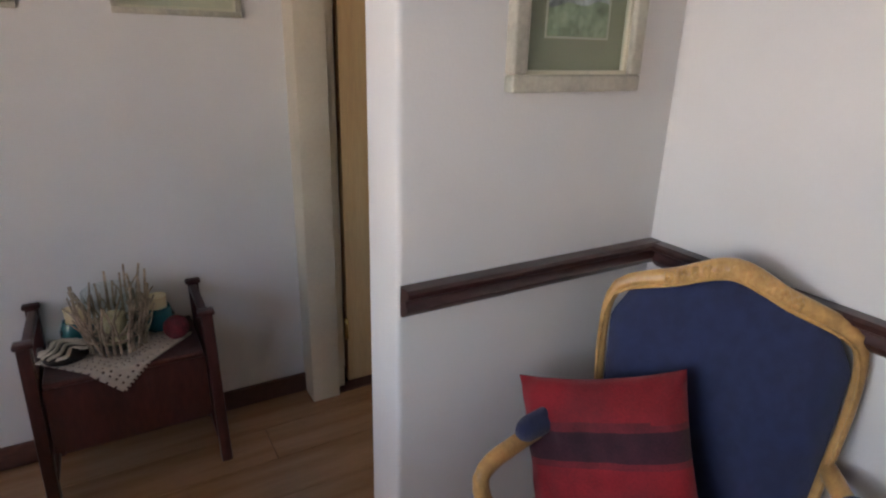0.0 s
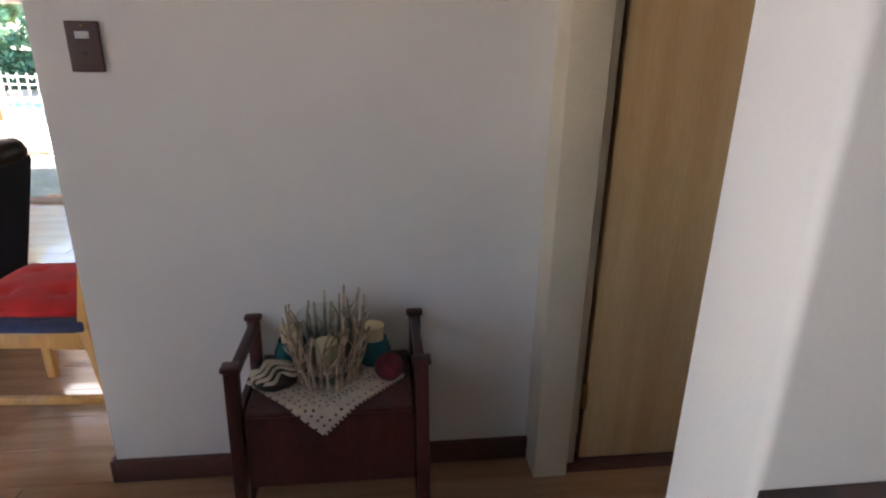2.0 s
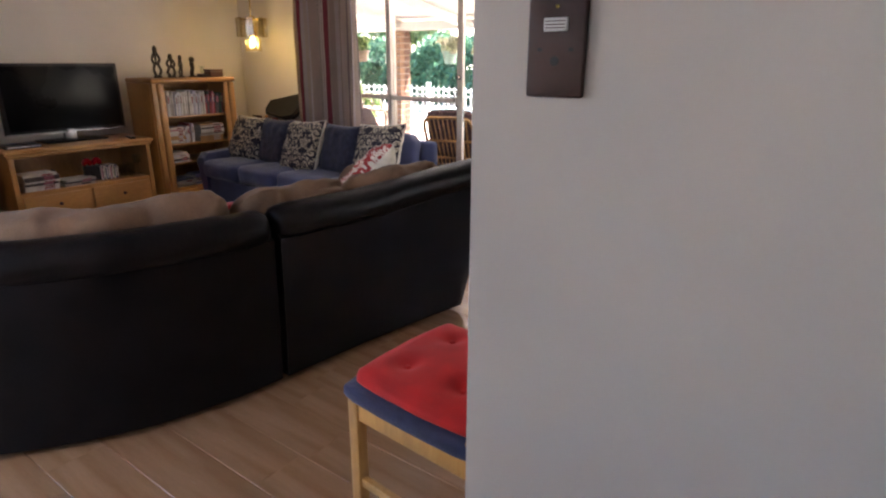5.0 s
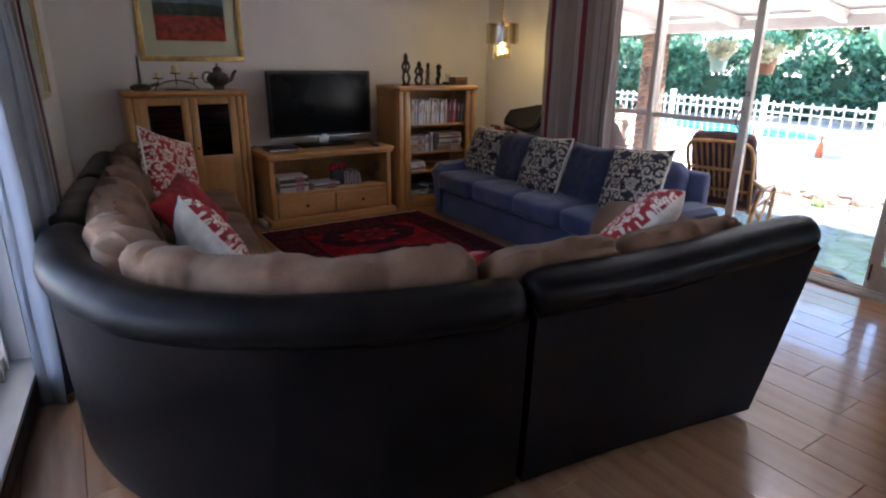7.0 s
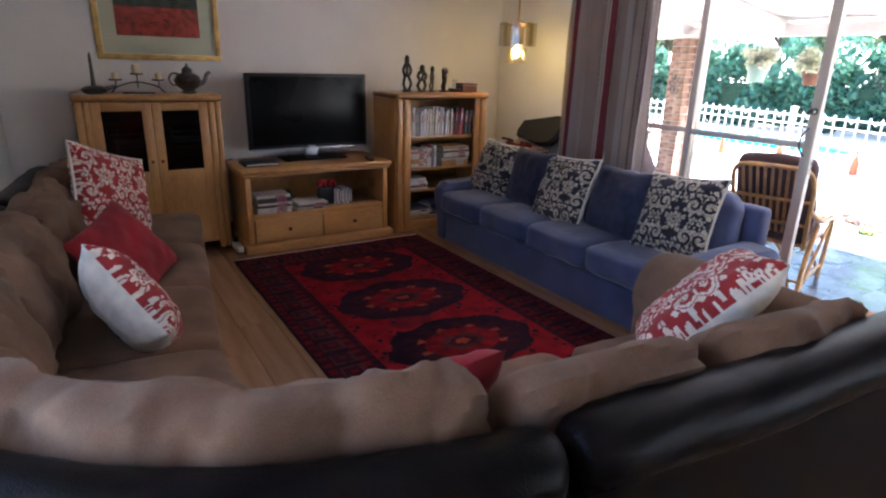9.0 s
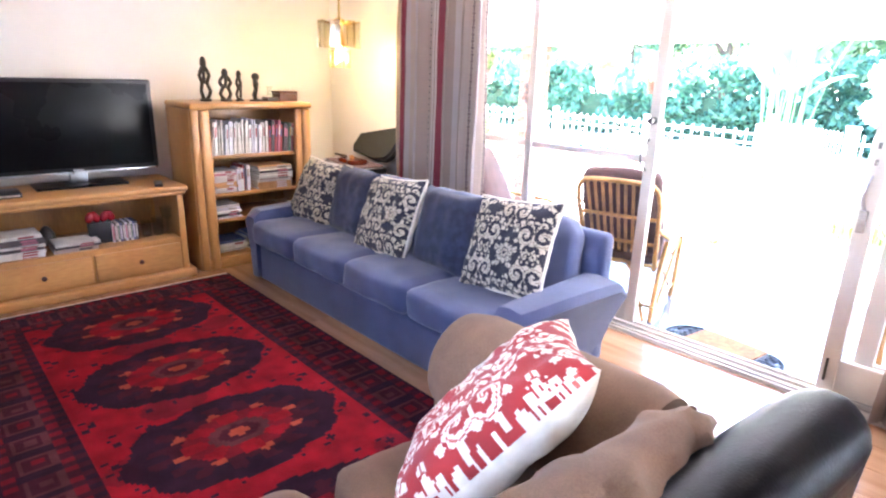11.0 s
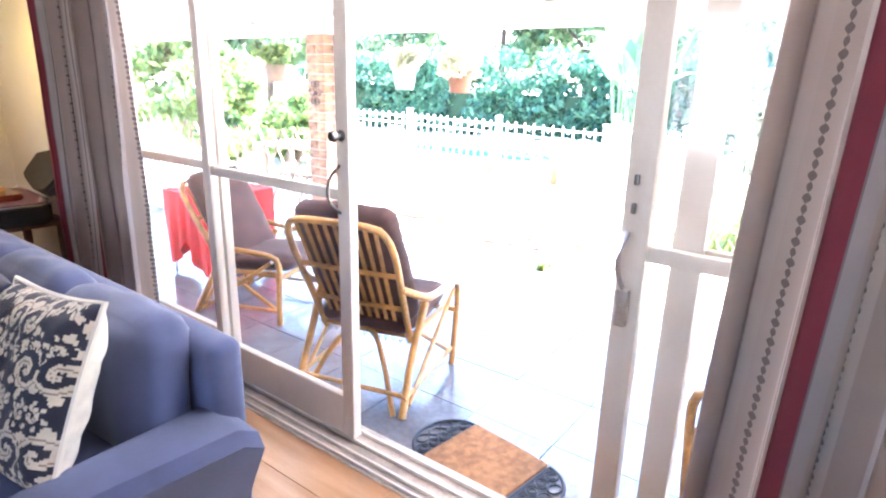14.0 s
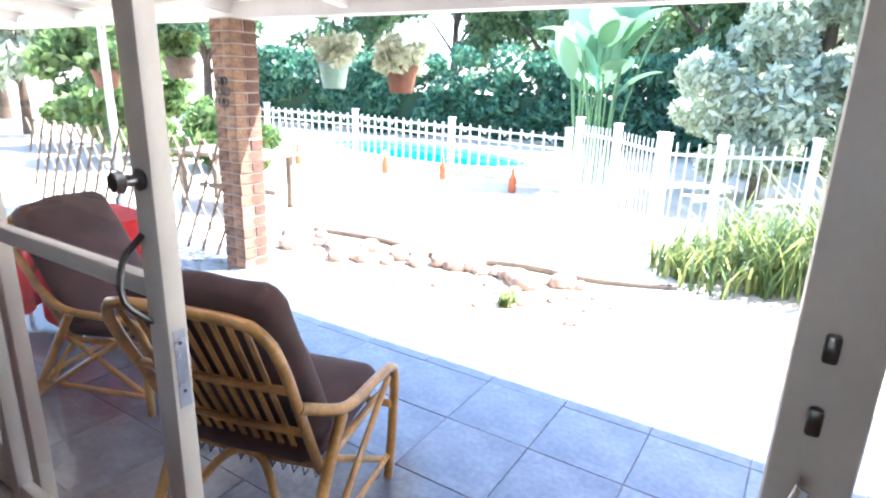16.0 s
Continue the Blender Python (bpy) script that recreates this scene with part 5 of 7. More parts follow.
def twig_vase():
    t = thing("twig_vase", pose(0.09, 2.22, ZB + 0.004), "glass candle vase ringed with dry upright twigs", "vase")
    part("glass_cylinder", lathe([(0.062, 0), (0.07, 0.005), (0.082, 0.2), (0.079, 0.2), (0.066, 0.01), (0.0, 0.008)], 28), M_CLEAR, t)
    part("inner_candle", lathe([(0.033, 0.012), (0.033, 0.11), (0.026, 0.115), (0.0, 0.112)], 18), M_WAX, t, "ivory pillar candle inside")
    rr = random.Random(3)
    for k in range(30):
        a = 2 * math.pi * k / 30 + rr.uniform(-0.08, 0.08)
        h = rr.uniform(0.15, 0.26)
        pts = []
        for f in (0, 0.3, 0.6, 1.0):
            r = 0.08 + 0.032 * f + rr.uniform(-0.006, 0.008)
            aa = a + rr.uniform(-0.22, 0.22) * f
            pts.append((r * math.cos(aa), r * math.sin(aa), h * f))
        sp = smooth_path(pts, 0.03)
        q = rr.uniform(0.0035, 0.0062)
        bm = tube(sp, q, 7, rs=[q * (1 - 0.4 * i / len(sp)) for i in range(len(sp))])
        for _ in range(rr.choice((1, 1, 2, 3))):
            s0 = Vector(pts[rr.choice((1, 2))])
            e = s0 + Vector((rr.uniform(-0.045, 0.045), rr.uniform(-0.03, 0.03), rr.uniform(0.04, 0.075)))
            tube([s0, (s0 + e) / 2 + Vector((0.004, 0, 0.002)), e], 0.003, 6, bm, rs=[0.0036, 0.003, 0.0022])
        part("twig", bm, M_TWIG, t)
    for z in (0.05, 0.075):
        part("binding", tube([(0.088 * math.cos(2 * math.pi * i / 30), 0.088 * math.sin(2 * math.pi * i / 30), z + 0.004 * math.sin(i)) for i in range(30)], 0.004, 6, closed=True), M_TWIG, t)


twig_vase()


def candle_jar(x, y):
    j = thing("candle_jar", pose(x, y, ZB), "turquoise glass jar holding an ivory candle", "candle jar", "candle jars")
    part("jar", lathe([(0.04, 0.002), (0.05, 0.02), (0.052, 0.05), (0.042, 0.075), (0.04, 0.085), (0.036, 0.085), (0.046, 0.05), (0.0, 0.01)], 24), M_TEAL, j)
    part("candle", lathe([(0.03, 0.02), (0.031, 0.11), (0.033, 0.125), (0.02, 0.128), (0.0, 0.122)], 20), M_WAX, j, "ivory wax candle")
    part("wire_handle", tube([(0.044 * math.cos(a), 0.044 * math.sin(a) * 0.4 - 0.03, 0.05 + 0.03 * math.sin(a)) for a in (math.pi * i / 12 for i in range(13))], 0.0016, 6), M_BLACK, j)


candle_jar(-0.02, 2.30)
candle_jar(0.225, 2.295)
s_ = thing("carved_tortoise", pose(-0.055, 2.2, ZB + 0.003, 0, 0, 35), "brown and cream striped carved tortoise ornament", "ornament")
k = bmesh.new()
bmesh.ops.create_uvsphere(k, u_segments=20, v_segments=14, radius=0.06)
for v in k.verts:
    v.co.z = max(-0.012, v.co.z * 0.62)
    v.co.x *= 1.15
part("shell", blend(bmesh.new(), k, pose(0, 0, 0.013)), M_EBONY, s_)
for i in range(5):
    a = -0.8 + i * 0.4
    part("stripe", tube([(0.069 * math.cos(t) * math.cos(a * 0.9) , 0.06 * math.sin(a) + 0.012 * math.sin(t * 5), 0.013 + 0.0385 * abs(math.sin(t)) * math.cos(a)) for t in (math.pi * (0.08 + 0.84 * q / 16) for q in range(17))], 0.006, 6), M_SHELL, s_, "cream painted wavy stripe")
part("head", blend(bmesh.new(), lathe([(0.0, 0), (0.016, 0.01), (0.018, 0.03), (0.0, 0.045)], 12), pose(0.06, 0, 0.016, 0, 75, 0)), M_SHELL, s_)
s_ = thing("red_ball", pose(0.27, 2.2, ZB), "dark red textured ball ornament", "ornament")
k = bmesh.new()
bmesh.ops.create_uvsphere(k, u_segments=24, v_segments=16, radius=0.042)
for v in k.verts:
    v.co *= 1 + 0.03 * noise.noise(v.co * 60)
    v.co.z = max(-0.036, v.co.z)
part("ball", blend(bmesh.new(), k, pose(0, 0, 0.036)), mat("dark_red_yarn", (0.16, 0.015, 0.02), 0.7, 0.4, 40, 0.6, 220), s_)


# ---- hall: wall socket ----
so = thing("wall_socket", pose(-0.488, YA, 1.36), "brown plastic wall socket plate with a white rocker switch", "socket")
part("plate", box(-0.041, 0.041, -0.009, 0, -0.062, 0.062, 0.004, 3), M_PLATE, so)
part("rocker", box(-0.017, 0.017, -0.013, -0.008, 0.02, 0.037, 0.002), M_WHITE, so, "white rocker switch")
for z in (0.0245, 0.0285, 0.0325):
    part("rocker_line", box(-0.014, 0.014, -0.0136, -0.0129, z - 0.0006, z + 0.0006), M_PLATE, so)
for x in (-0.022, 0.022):
    part("pin_hole", box(x - 0.003, x + 0.003, -0.0096, -0.0088, -0.004, 0.0), M_BLACK, so)
part("earth_hole", blend(bmesh.new(), lathe([(0.006, 0), (0.006, 0.001)], 14), pose(0, -0.0088, -0.016, 90)), M_BLACK, so)
part("screw", blend(bmesh.new(), lathe([(0.003, 0), (0.002, 0.0015)], 10), pose(0, -0.0088, 0.05, 90)), M_BRASS, so)


# ---- alcove: armchair ----
AC = pose(0.9, 0.67, 0, 0, 0, -62) @ Matrix.Diagonal((0.74, 0.865, 1.005, 1))


def armchair():
    c = thing("armchair", AC, "carved golden beech armchair upholstered in navy fabric", "armchair")
    # local: front to -y, back at +y
    W, ys = 0.31, 0.24
    lean = 0.16
    def bk(x, z):
        return Vector((x, ys + (z - 0.45) * lean, z))
    outline = [(-0.27, 0.5), (-0.285, 0.66), (-0.305, 0.82), (-0.30, 0.925), (-0.255, 0.965), (-0.13, 0.995), (0, 1.03), (0.13, 0.995), (0.255, 0.965), (0.30, 0.925), (0.305, 0.82), (0.285, 0.66), (0.27, 0.5)]
    path = smooth_path([bk(x, z) for x, z in outline], 0.025)
    n = len(path)
    rs = [0.0135 + 0.010 * math.exp(-((i / n - 0.5) / 0.17) ** 2) for i in range(n)]
    fr = tube(path, 0.02, 12, rs=rs)
    part("back_frame", fr, M_GILT, c, "carved golden wooden back frame")
    part("lower_rail", tube([bk(-0.27, 0.5), bk(0, 0.492), bk(0.27, 0.5)], 0.018, 10), M_GILT, c)
    # flower carving along the crest
    rr = random.Random(8)
    for i in range(11):
        s = (i - 5) / 5
        q = bk(0.15 * s, 1.03 - 0.034 * abs(s) ** 1.5) + Vector((0, -0.018, 0))
        k = bmesh.new()
        for a in range(5):
            u = bmesh.new()
            bmesh.ops.create_uvsphere(u, u_segments=8, v_segments=6, radius=0.0075)
            blend(k, u, pose(0.008 * math.cos(a * 1.257), 0, 0.008 * math.sin(a * 1.257)))
        part("carved_flower", blend(bmesh.new(), k, Matrix.Translation(q)), M_GILT, c)
    part("crest_bead", tube([p + Vector((0, -0.02, -0.012)) for p in path], 0.004, 6), M_GILT, c)
    # padded back
    bm = bmesh.new()
    nx, nz = 22, 26
    vs = {}
    for sgn in (-1, 1):
        for i in range(nx + 1):
            for j in range(nz + 1):
                f, u = j / nz, 2 * i / nx - 1
                hw = 0.265 + 0.03 * f - 0.05 * max(0, f - 0.86) / 0.14
                top = 0.955 + 0.055 * (1 - u * u)
                z = 0.505 + (top - 0.505) * f
                d = 0.032 * ((1 - u ** 6) * (1 - (2 * f - 1) ** 6)) ** 0.5
                p = bk(u * hw, z) + Vector((0, sgn * d - 0.0, 0))
                if sgn == 1 and (abs(u) > 0.999 or f in (0, 1)):
                    vs[sgn, i, j] = vs[-1, i, j]
                else:
                    vs[sgn, i, j] = bm.verts.new(p)
        for i in range(nx):
            for j in range(nz):
                bm.faces.new([vs[sgn, a, b] for a, b in ((i, j), (i + 1, j), (i + 1, j + 1), (i, j + 1))])
    part("backrest", bm, M_NAVY, c, "padded navy backrest")
    part("seat", rounded_block(0.6, 0.56, 0.13, 0.05, 10, 0.03), M_NAVY, c, "padded navy seat", at=pose(0, -0.02, 0.41))
    part("seat_rail", box(-0.31, 0.31, -0.31, 0.25, 0.3, 0.355, 0.02, 3), M_GILT, c)
    for sx in (-1, 1):
        arm = smooth_path([bk(sx * 0.295, 0.70), (sx * 0.36, 0.14, 0.69), (sx * 0.42, 0.0, 0.675), (sx * 0.44, -0.06, 0.668), (sx * 0.445, -0.095, 0.65), (sx * 0.435, -0.09, 0.6), (sx * 0.40, -0.06, 0.52), (sx * 0.36, -0.12, 0.42), (sx * 0.31, -0.18, 0.34)], 0.025)
        part("arm", tube(arm, 0.021, 10), M_GILT, c, "curved golden wooden arm")
        part("arm_pad", rounded_block(0.055, 0.2, 0.05, 0.024, 6, 0.006), M_NAVY, c, "navy arm pad", at=pose(sx * 0.37, 0.11, 0.70, -4, 0, sx * 20))
        lg = smooth_path([(sx * 0.29, -0.28, 0.33), (sx * 0.315, -0.305, 0.24), (sx * 0.29, -0.3, 0.1), (sx * 0.3, -0.32, 0.0)], 0.03)
        part("leg", tube(lg, 0.024, 10, rs=[0.032 - 0.016 * i / len(lg) for i in range(len(lg))]), M_GILT, c)
        part("leg", tube([(sx * 0.27, 0.25, 0.5), (sx * 0.27, 0.26, 0.3), (sx * 0.275, 0.3, 0.0)], 0.022, 10), M_GILT, c)
    return c


ac = armchair()


def red_pillow():
    p = thing("red_cushion", pose(0.885, 0.675, 0, 0, 0, -62) @ pose(-0.125, 0.11, 0.628, -20, -19, 4), "crimson scatter cushion with a dark band on the armchair", "cushion")
    bm = pillow(0.345, 0.4, 0.13, n=64, seed=3)
    for f in bm.faces:
        z = f.calc_center_median().z + 0.0
        f.material_index = 1 if 0.035 < z < 0.095 else 2 if 0.022 < z < 0.108 else 0
    part("cover", bm, [M_DRED, M_BAND, M_MIDRED], p)


red_pillow()


# ---- dining area: chair with a red seat pad ----
def dining_chair():
    c = thing("dining_chair", pose(-0.965, 2.845, 0, 0, 0, -4), "pine dining chair with a blue seat", "chair")
    w, d = 0.21, 0.2
    for sx, sy, h in ((-1, -1, 0.43), (-1, 1, 0.43), (1, -1, 0.92), (1, 1, 0.92)):
        x0 = sx * w
        if sx < 0:
            part("leg", beam((x0, sy * d, 0), (x0, sy * d, h), 0.038, 0.038, 0.005), M_PINE, c)
        else:
            b = beam((x0 + 0.07, sy * d, 0), (x0, sy * d, 0.45), 0.04, 0.036, 0.005)
            beam((x0, sy * d, 0.44), (x0 + 0.09, sy * d, h), 0.04, 0.036, 0.005, b)
            part("back_post", b, M_PINE, c)
    for sy in (-1, 1):
        part("stretcher", box(-w, w + 0.03, sy * d - 0.011, sy * d + 0.011, 0.13, 0.16, 0.004), M_PINE, c)
        part("seat_rail", box(-w, w, sy * d - 0.012, sy * d + 0.012, 0.36, 0.42, 0.004), M_PINE, c)
    part("seat_rail", box(-w - 0.012, -w + 0.012, -d, d, 0.36, 0.42, 0.004), M_PINE, c)
    for z in (0.6, 0.72, 0.84):
        part("back_slat", box(w + 0.03 + (z - 0.6) * 0.2, w + 0.05 + (z - 0.6) * 0.2, -d, d, z, z + 0.05, 0.005), M_PINE, c)
    part("seat", rounded_block(0.47, 0.46, 0.06, 0.025, 8, 0.012), M_NAVY, c, "blue upholstered seat", at=pose(-0.01, 0, 0.448))
    p = thing("seat_pad", pose(-0.965, 2.845, 0.466, 0, 0, -4) @ pose(0.0, 0.0, 0.032), "tufted red cotton seat pad on the dining chair", "seat pad")
    bm = rounded_block(0.42, 0.42, 0.055, 0.027, 22, 0.02, 0.006, 4)
    for v in bm.verts:
        for tx in (-0.1, 0.1):
            for ty in (-0.1, 0.1):
                r2 = (v.co.x - tx) ** 2 + (v.co.y - ty) ** 2
                v.co.z *= 1 - 0.6 * math.exp(-r2 / 0.0011)
    part("pad", bm, M_RED, p)
    for tx in (-0.1, 0.1):
        for ty in (-0.1, 0.1):
            part("button", rounded_block(0.016, 0.016, 0.008, 0.004, 3), M_RED, p, at=pose(tx, ty, 0.021))


dining_chair()

# ---- glazed doors to the veranda ----
def door_panel(name, x0, x1, y, label, left=0.05, right=0.05, latch=None):
    p = thing(name, pose(0, y, 0), label, "glass door", kind="structure")
    z0, z1 = 0.035, 2.05
    for a, b in ((x0, x0 + left), (x1 - right, x1)):
        part("stile", box(a, b, -0.02, 0.02, z0, z1, 0.004), M_ALU, p)
    part("bottom_rail", box(x0 + left, x1 - right, -0.016, 0.016, z0, 0.2, 0.004), M_ALU, p)
    part("mid_rail", box(x0 + left, x1 - right, -0.014, 0.014, 0.972, 1.012, 0.004), M_ALU, p)
    part("top_rail", box(x0 + left, x1 - right, -0.016, 0.016, z1 - 0.06, z1, 0.004), M_ALU, p)
    for a, b in ((0.2, 0.972), (1.012, z1 - 0.06)):
        g = part("pane", box(x0 + left - 0.004, x1 - right + 0.004, -0.003, 0.003, a - 0.003, b + 0.003), M_GLASS, p, smooth=False)
        g.visible_shadow = False
    if latch == "knob":
        part("knob", blend(bmesh.new(), lathe([(0.018, 0), (0.02, 0.006), (0.01, 0.012), (0.011, 0.03), (0.02, 0.036), (0.016, 0.05), (0.0, 0.052)], 16), pose(x1 - 0.03, -0.02, 1.2, 90)), M_PEWTER, p)
        part("pull_handle", tube(smooth_path([(x1 - 0.045, -0.02, 1.1), (x1 - 0.06, -0.055, 1.05), (x1 - 0.06, -0.06, 0.98), (x1 - 0.045, -0.02, 0.93)], 0.02), 0.006, 8), M_PEWTER, p)
        part("strike_plate", box(x1, x1 + 0.002, -0.012, 0.012, 0.76, 0.92), M_SILVER, p, "silver strike plate")
        for z in (0.79, 0.89):
            part("screw", box(x1 + 0.002, x1 + 0.003, -0.003, 0.003, z, z + 0.006), M_BLACK, p)
    if latch == "lever":
        part("lock_case", box(x0 + 0.012, x0 + 0.045, -0.045, -0.02, 0.80, 0.90, 0.006), M_TRACK, p, "grey lock case")
        part("lever", tube(smooth_path([(x0 + 0.03, -0.03, 0.89), (x0 + 0.02, -0.06, 0.94), (x0 + 0.018, -0.065, 1.0), (x0 + 0.03, -0.05, 1.05)], 0.02), 0.007, 8), M_SILVER, p)
        for z in (1.09, 1.16):
            part("bolt", box(x0 + 0.022, x0 + 0.034, -0.03, -0.02, z, z + 0.026, 0.003), M_PEWTER, p)
        part("floor_bolt", box(x0 + 0.02, x0 + 0.03, -0.034, -0.02, 0.09, 0.2, 0.003), M_EBONY, p)
    return p


fr = thing("door_frame_veranda", pose(0, YW, 0), "cream painted frame round the sliding glass doors", "door frame", kind="structure")
part("jamb", box(-5.05, -4.98, 0.0, 0.2, 0, 2.08, 0.004), M_ALU, fr)
part("jamb", box(-1.32, -1.25, 0.0, 0.2, 0, 2.08, 0.004), M_ALU, fr)
part("head", box(-4.98, -1.32, 0.0, 0.2, 2.05, 2.08, 0.004), M_ALU, fr)
tr = part("sill", box(-5.0, -1.3, -0.085, 0.135, -0.1, 0.004, 0.004), M_TRACK, fr, "worn grey door track")
for y in (-0.07, -0.03, 0.03, 0.09):
    part("track_rail", box(-4.98, -1.32, y - 0.005, y + 0.005, 0.004, 0.02, 0.002), M_ALU, fr)
door_panel("sliding_door", -5.0, -4.04, YW + 0.09, "fixed glass door panel with a mid rail", 0.05, 0.055)
door_panel("sliding_door", -4.08, -3.18, YW + 0.03, "sliding glass door panel standing open", 0.05, 0.06, "knob")
door_panel("sliding_door", -2.23, -1.45, YW + 0.03, "sliding glass door panel with a lever lock", 0.068, 0.05, "lever")
door_panel("sliding_door", -2.12, -1.3, YW + 0.095, "fixed glass door panel beside the curtain", 0.075, 0.05)

# the south window with upright bars
wd = thing("window_1", SLANT, "white framed low window with upright bars", "window", kind="structure")
part("window_sill", box(2.68, 4.69, -0.19, 0.035, 0.13, 0.155, 0.006), M_ALU, wd)
for q in ((2.72, 2.78, 0.155, 2.08), (4.59, 4.65, 0.155, 2.08), (3.655, 3.715, 0.155, 2.08)):
    part("window_frame", box(q[0], q[1], -0.14, -0.08, q[2], q[3], 0.004), M_ALU, wd)
for z in (0.155, 2.02):
    part("window_frame", box(2.78, 4.59, -0.139, -0.081, z, z + 0.06, 0.004), M_ALU, wd)
for a, b in ((2.78, 3.655), (3.715, 4.59)):
    g = part("pane", box(a, b, -0.112, -0.108, 0.215, 2.02), M_GLASS, wd, smooth=False)
    g.visible_shadow = False
for i in range(16):
    x = 2.8 + i * 0.112
    part("bar", box(x, x + 0.016, -0.075, -0.063, 0.157, 2.078, 0.002), M_ALU, wd)
# plain windows behind the camera's way: the dining area's, added unseen to admit light, and the hall's
for nm, x0, x1, y, z0, z1 in (("window_2", 0.3, 2.1, YW + 0.1, 0.8, 2.05),):
    w3 = thing(nm, pose(0, y, 0), "white framed window out of view", "window", kind="structure")
    for a, b, c, d in ((x0, x0 + 0.06, z0, z1), (x1 - 0.06, x1, z0, z1), (x0 + 0.06, x1 - 0.06, z0, z0 + 0.06), (x0 + 0.06, x1 - 0.06, z1 - 0.06, z1)):
        part("window_frame", box(a, b, -0.03, 0.03, c, d, 0.004), M_ALU, w3)
    g = part("pane", box(x0 + 0.06, x1 - 0.06, -0.003, 0.003, z0 + 0.06, z1 - 0.06), M_GLASS, w3, smooth=False)
    g.visible_shadow = False

for nm, x, y0, y1, z0, z1 in (("window_3", -1.15, -0.25, 0.95, 0.85, 2.05),):
    w3 = thing(nm, pose(x, 0, 0), "white framed window out of view", "window", kind="structure")
    for a, b, c, d in ((y0, y0 + 0.05, z0, z1), (y1 - 0.05, y1, z0, z1), (y0 + 0.05, y1 - 0.05, z0, z0 + 0.05), (y0 + 0.05, y1 - 0.05, z1 - 0.05, z1)):
        part("window_frame", box(-0.03, 0.03, a, b, c, d, 0.004), M_ALU, w3)
    g = part("pane", box(-0.003, 0.003, y0 + 0.05, y1 - 0.05, z0 + 0.05, z1 - 0.05), M_GLASS, w3, smooth=False)
    g.visible_shadow = False

# ---- veranda ----
ZP = -0.09
M_SLATE = mat("slate_tile", (0.14, 0.15, 0.18), 0.2, 0.3, 3.5, 0.2, 40, piece=0.07, spec=0.8, coat=0.2)
M_GROUT = mat("tile_grout", (0.12, 0.125, 0.14), 0.7, 0.1, 10, 0.3, 90)
M_ROOFW = mat("white_roof_board", (0.74, 0.71, 0.66), 0.7, 0.06, 3, 0.15, 60)
M_TILE = mat("roof_sheet", (0.2, 0.16, 0.14), 0.7, 0.2, 3, 0.3, 40)
M_BRICK = mat("brown_brick", (0.2, 0.1, 0.065), 0.85, 0.35, 12, 0.6, 60, col2=(0.36, 0.22, 0.13), piece=0.25)
M_MORTAR = mat("mortar", (0.35, 0.3, 0.25), 0.95, 0.1, 10, 0.4, 90)
M_CANE = mat("golden_cane", (0.4, 0.2, 0.055), 0.36, 0.3, 10, 0.2, 70, coat=0.35)
M_BROWNC = mat("brown_cushion_cloth", (0.06, 0.028, 0.026), 0.9, 0.25, 9, 0.3, 260, sheen=0.1)
M_COIR = mat("coir_mat", (0.28, 0.135, 0.06), 0.97, 0.3, 30, 1.0, 300)
M_RUBBER = mat("dark_rubber", (0.02, 0.028, 0.045), 0.6, 0.2, 20, 0.2, 90)
M_WFENCE = mat("white_metal", (0.72, 0.71, 0.68), 0.45, 0.06, 8, 0.05, 60)
M_WOODG = mat("weathered_timber", (0.16, 0.12, 0.085), 0.85, 0.3, 6, 0.4, 80, stretch=(0.3, 1, 1))

patio = tagged(part("veranda_floor", box(-9.6, 2.6, YW + 0.13, 8.72, -0.26, ZP - 0.004), M_GROUT, smooth=False), "blue-grey slate tiled veranda floor", "floor", kind="structure")
for i, x in enumerate((-9.2, -8.1, -7.0, -5.95, -4.85, -3.75, -2.65, -1.55, -0.45, 0.65, 1.75)):
    r = thing("roof_rafter", pose(x, 0, 0), "white painted timber rafter under the veranda roof", "rafter", "veranda rafters", kind="structure")
    part("rafter_beam", beam((0, YW + 0.2, 2.17), (0, 8.6, 1.83), 0.06, 0.11, 0.004), M_ROOFW, r)
vr = thing("veranda_roof", pose(0, 0, 0), "white boarded veranda roof", "roof", kind="structure")
bm = bmesh.new()
for y, z in ((YW + 0.2, 2.24), (8.86, 1.87)):
    for x in (-9.6, 2.6):
        for dz in (0, 0.03):
            bm.verts.new((x, y, z + dz))
bm.verts.ensure_lookup_table()
bmesh.ops.convex_hull(bm, input=bm.verts[:])
part("roof_boards", bm, M_ROOFW, vr, smooth=False)
part("front_beam", box(-9.6, 2.6, 8.48, 8.6, 1.755, 1.87, 0.006), M_ROOFW, vr, "white front beam")
part("gutter", tube([(-9.6, 8.9, 1.86), (2.6, 8.9, 1.86)], 0.05, 10), M_ROOFW, vr)


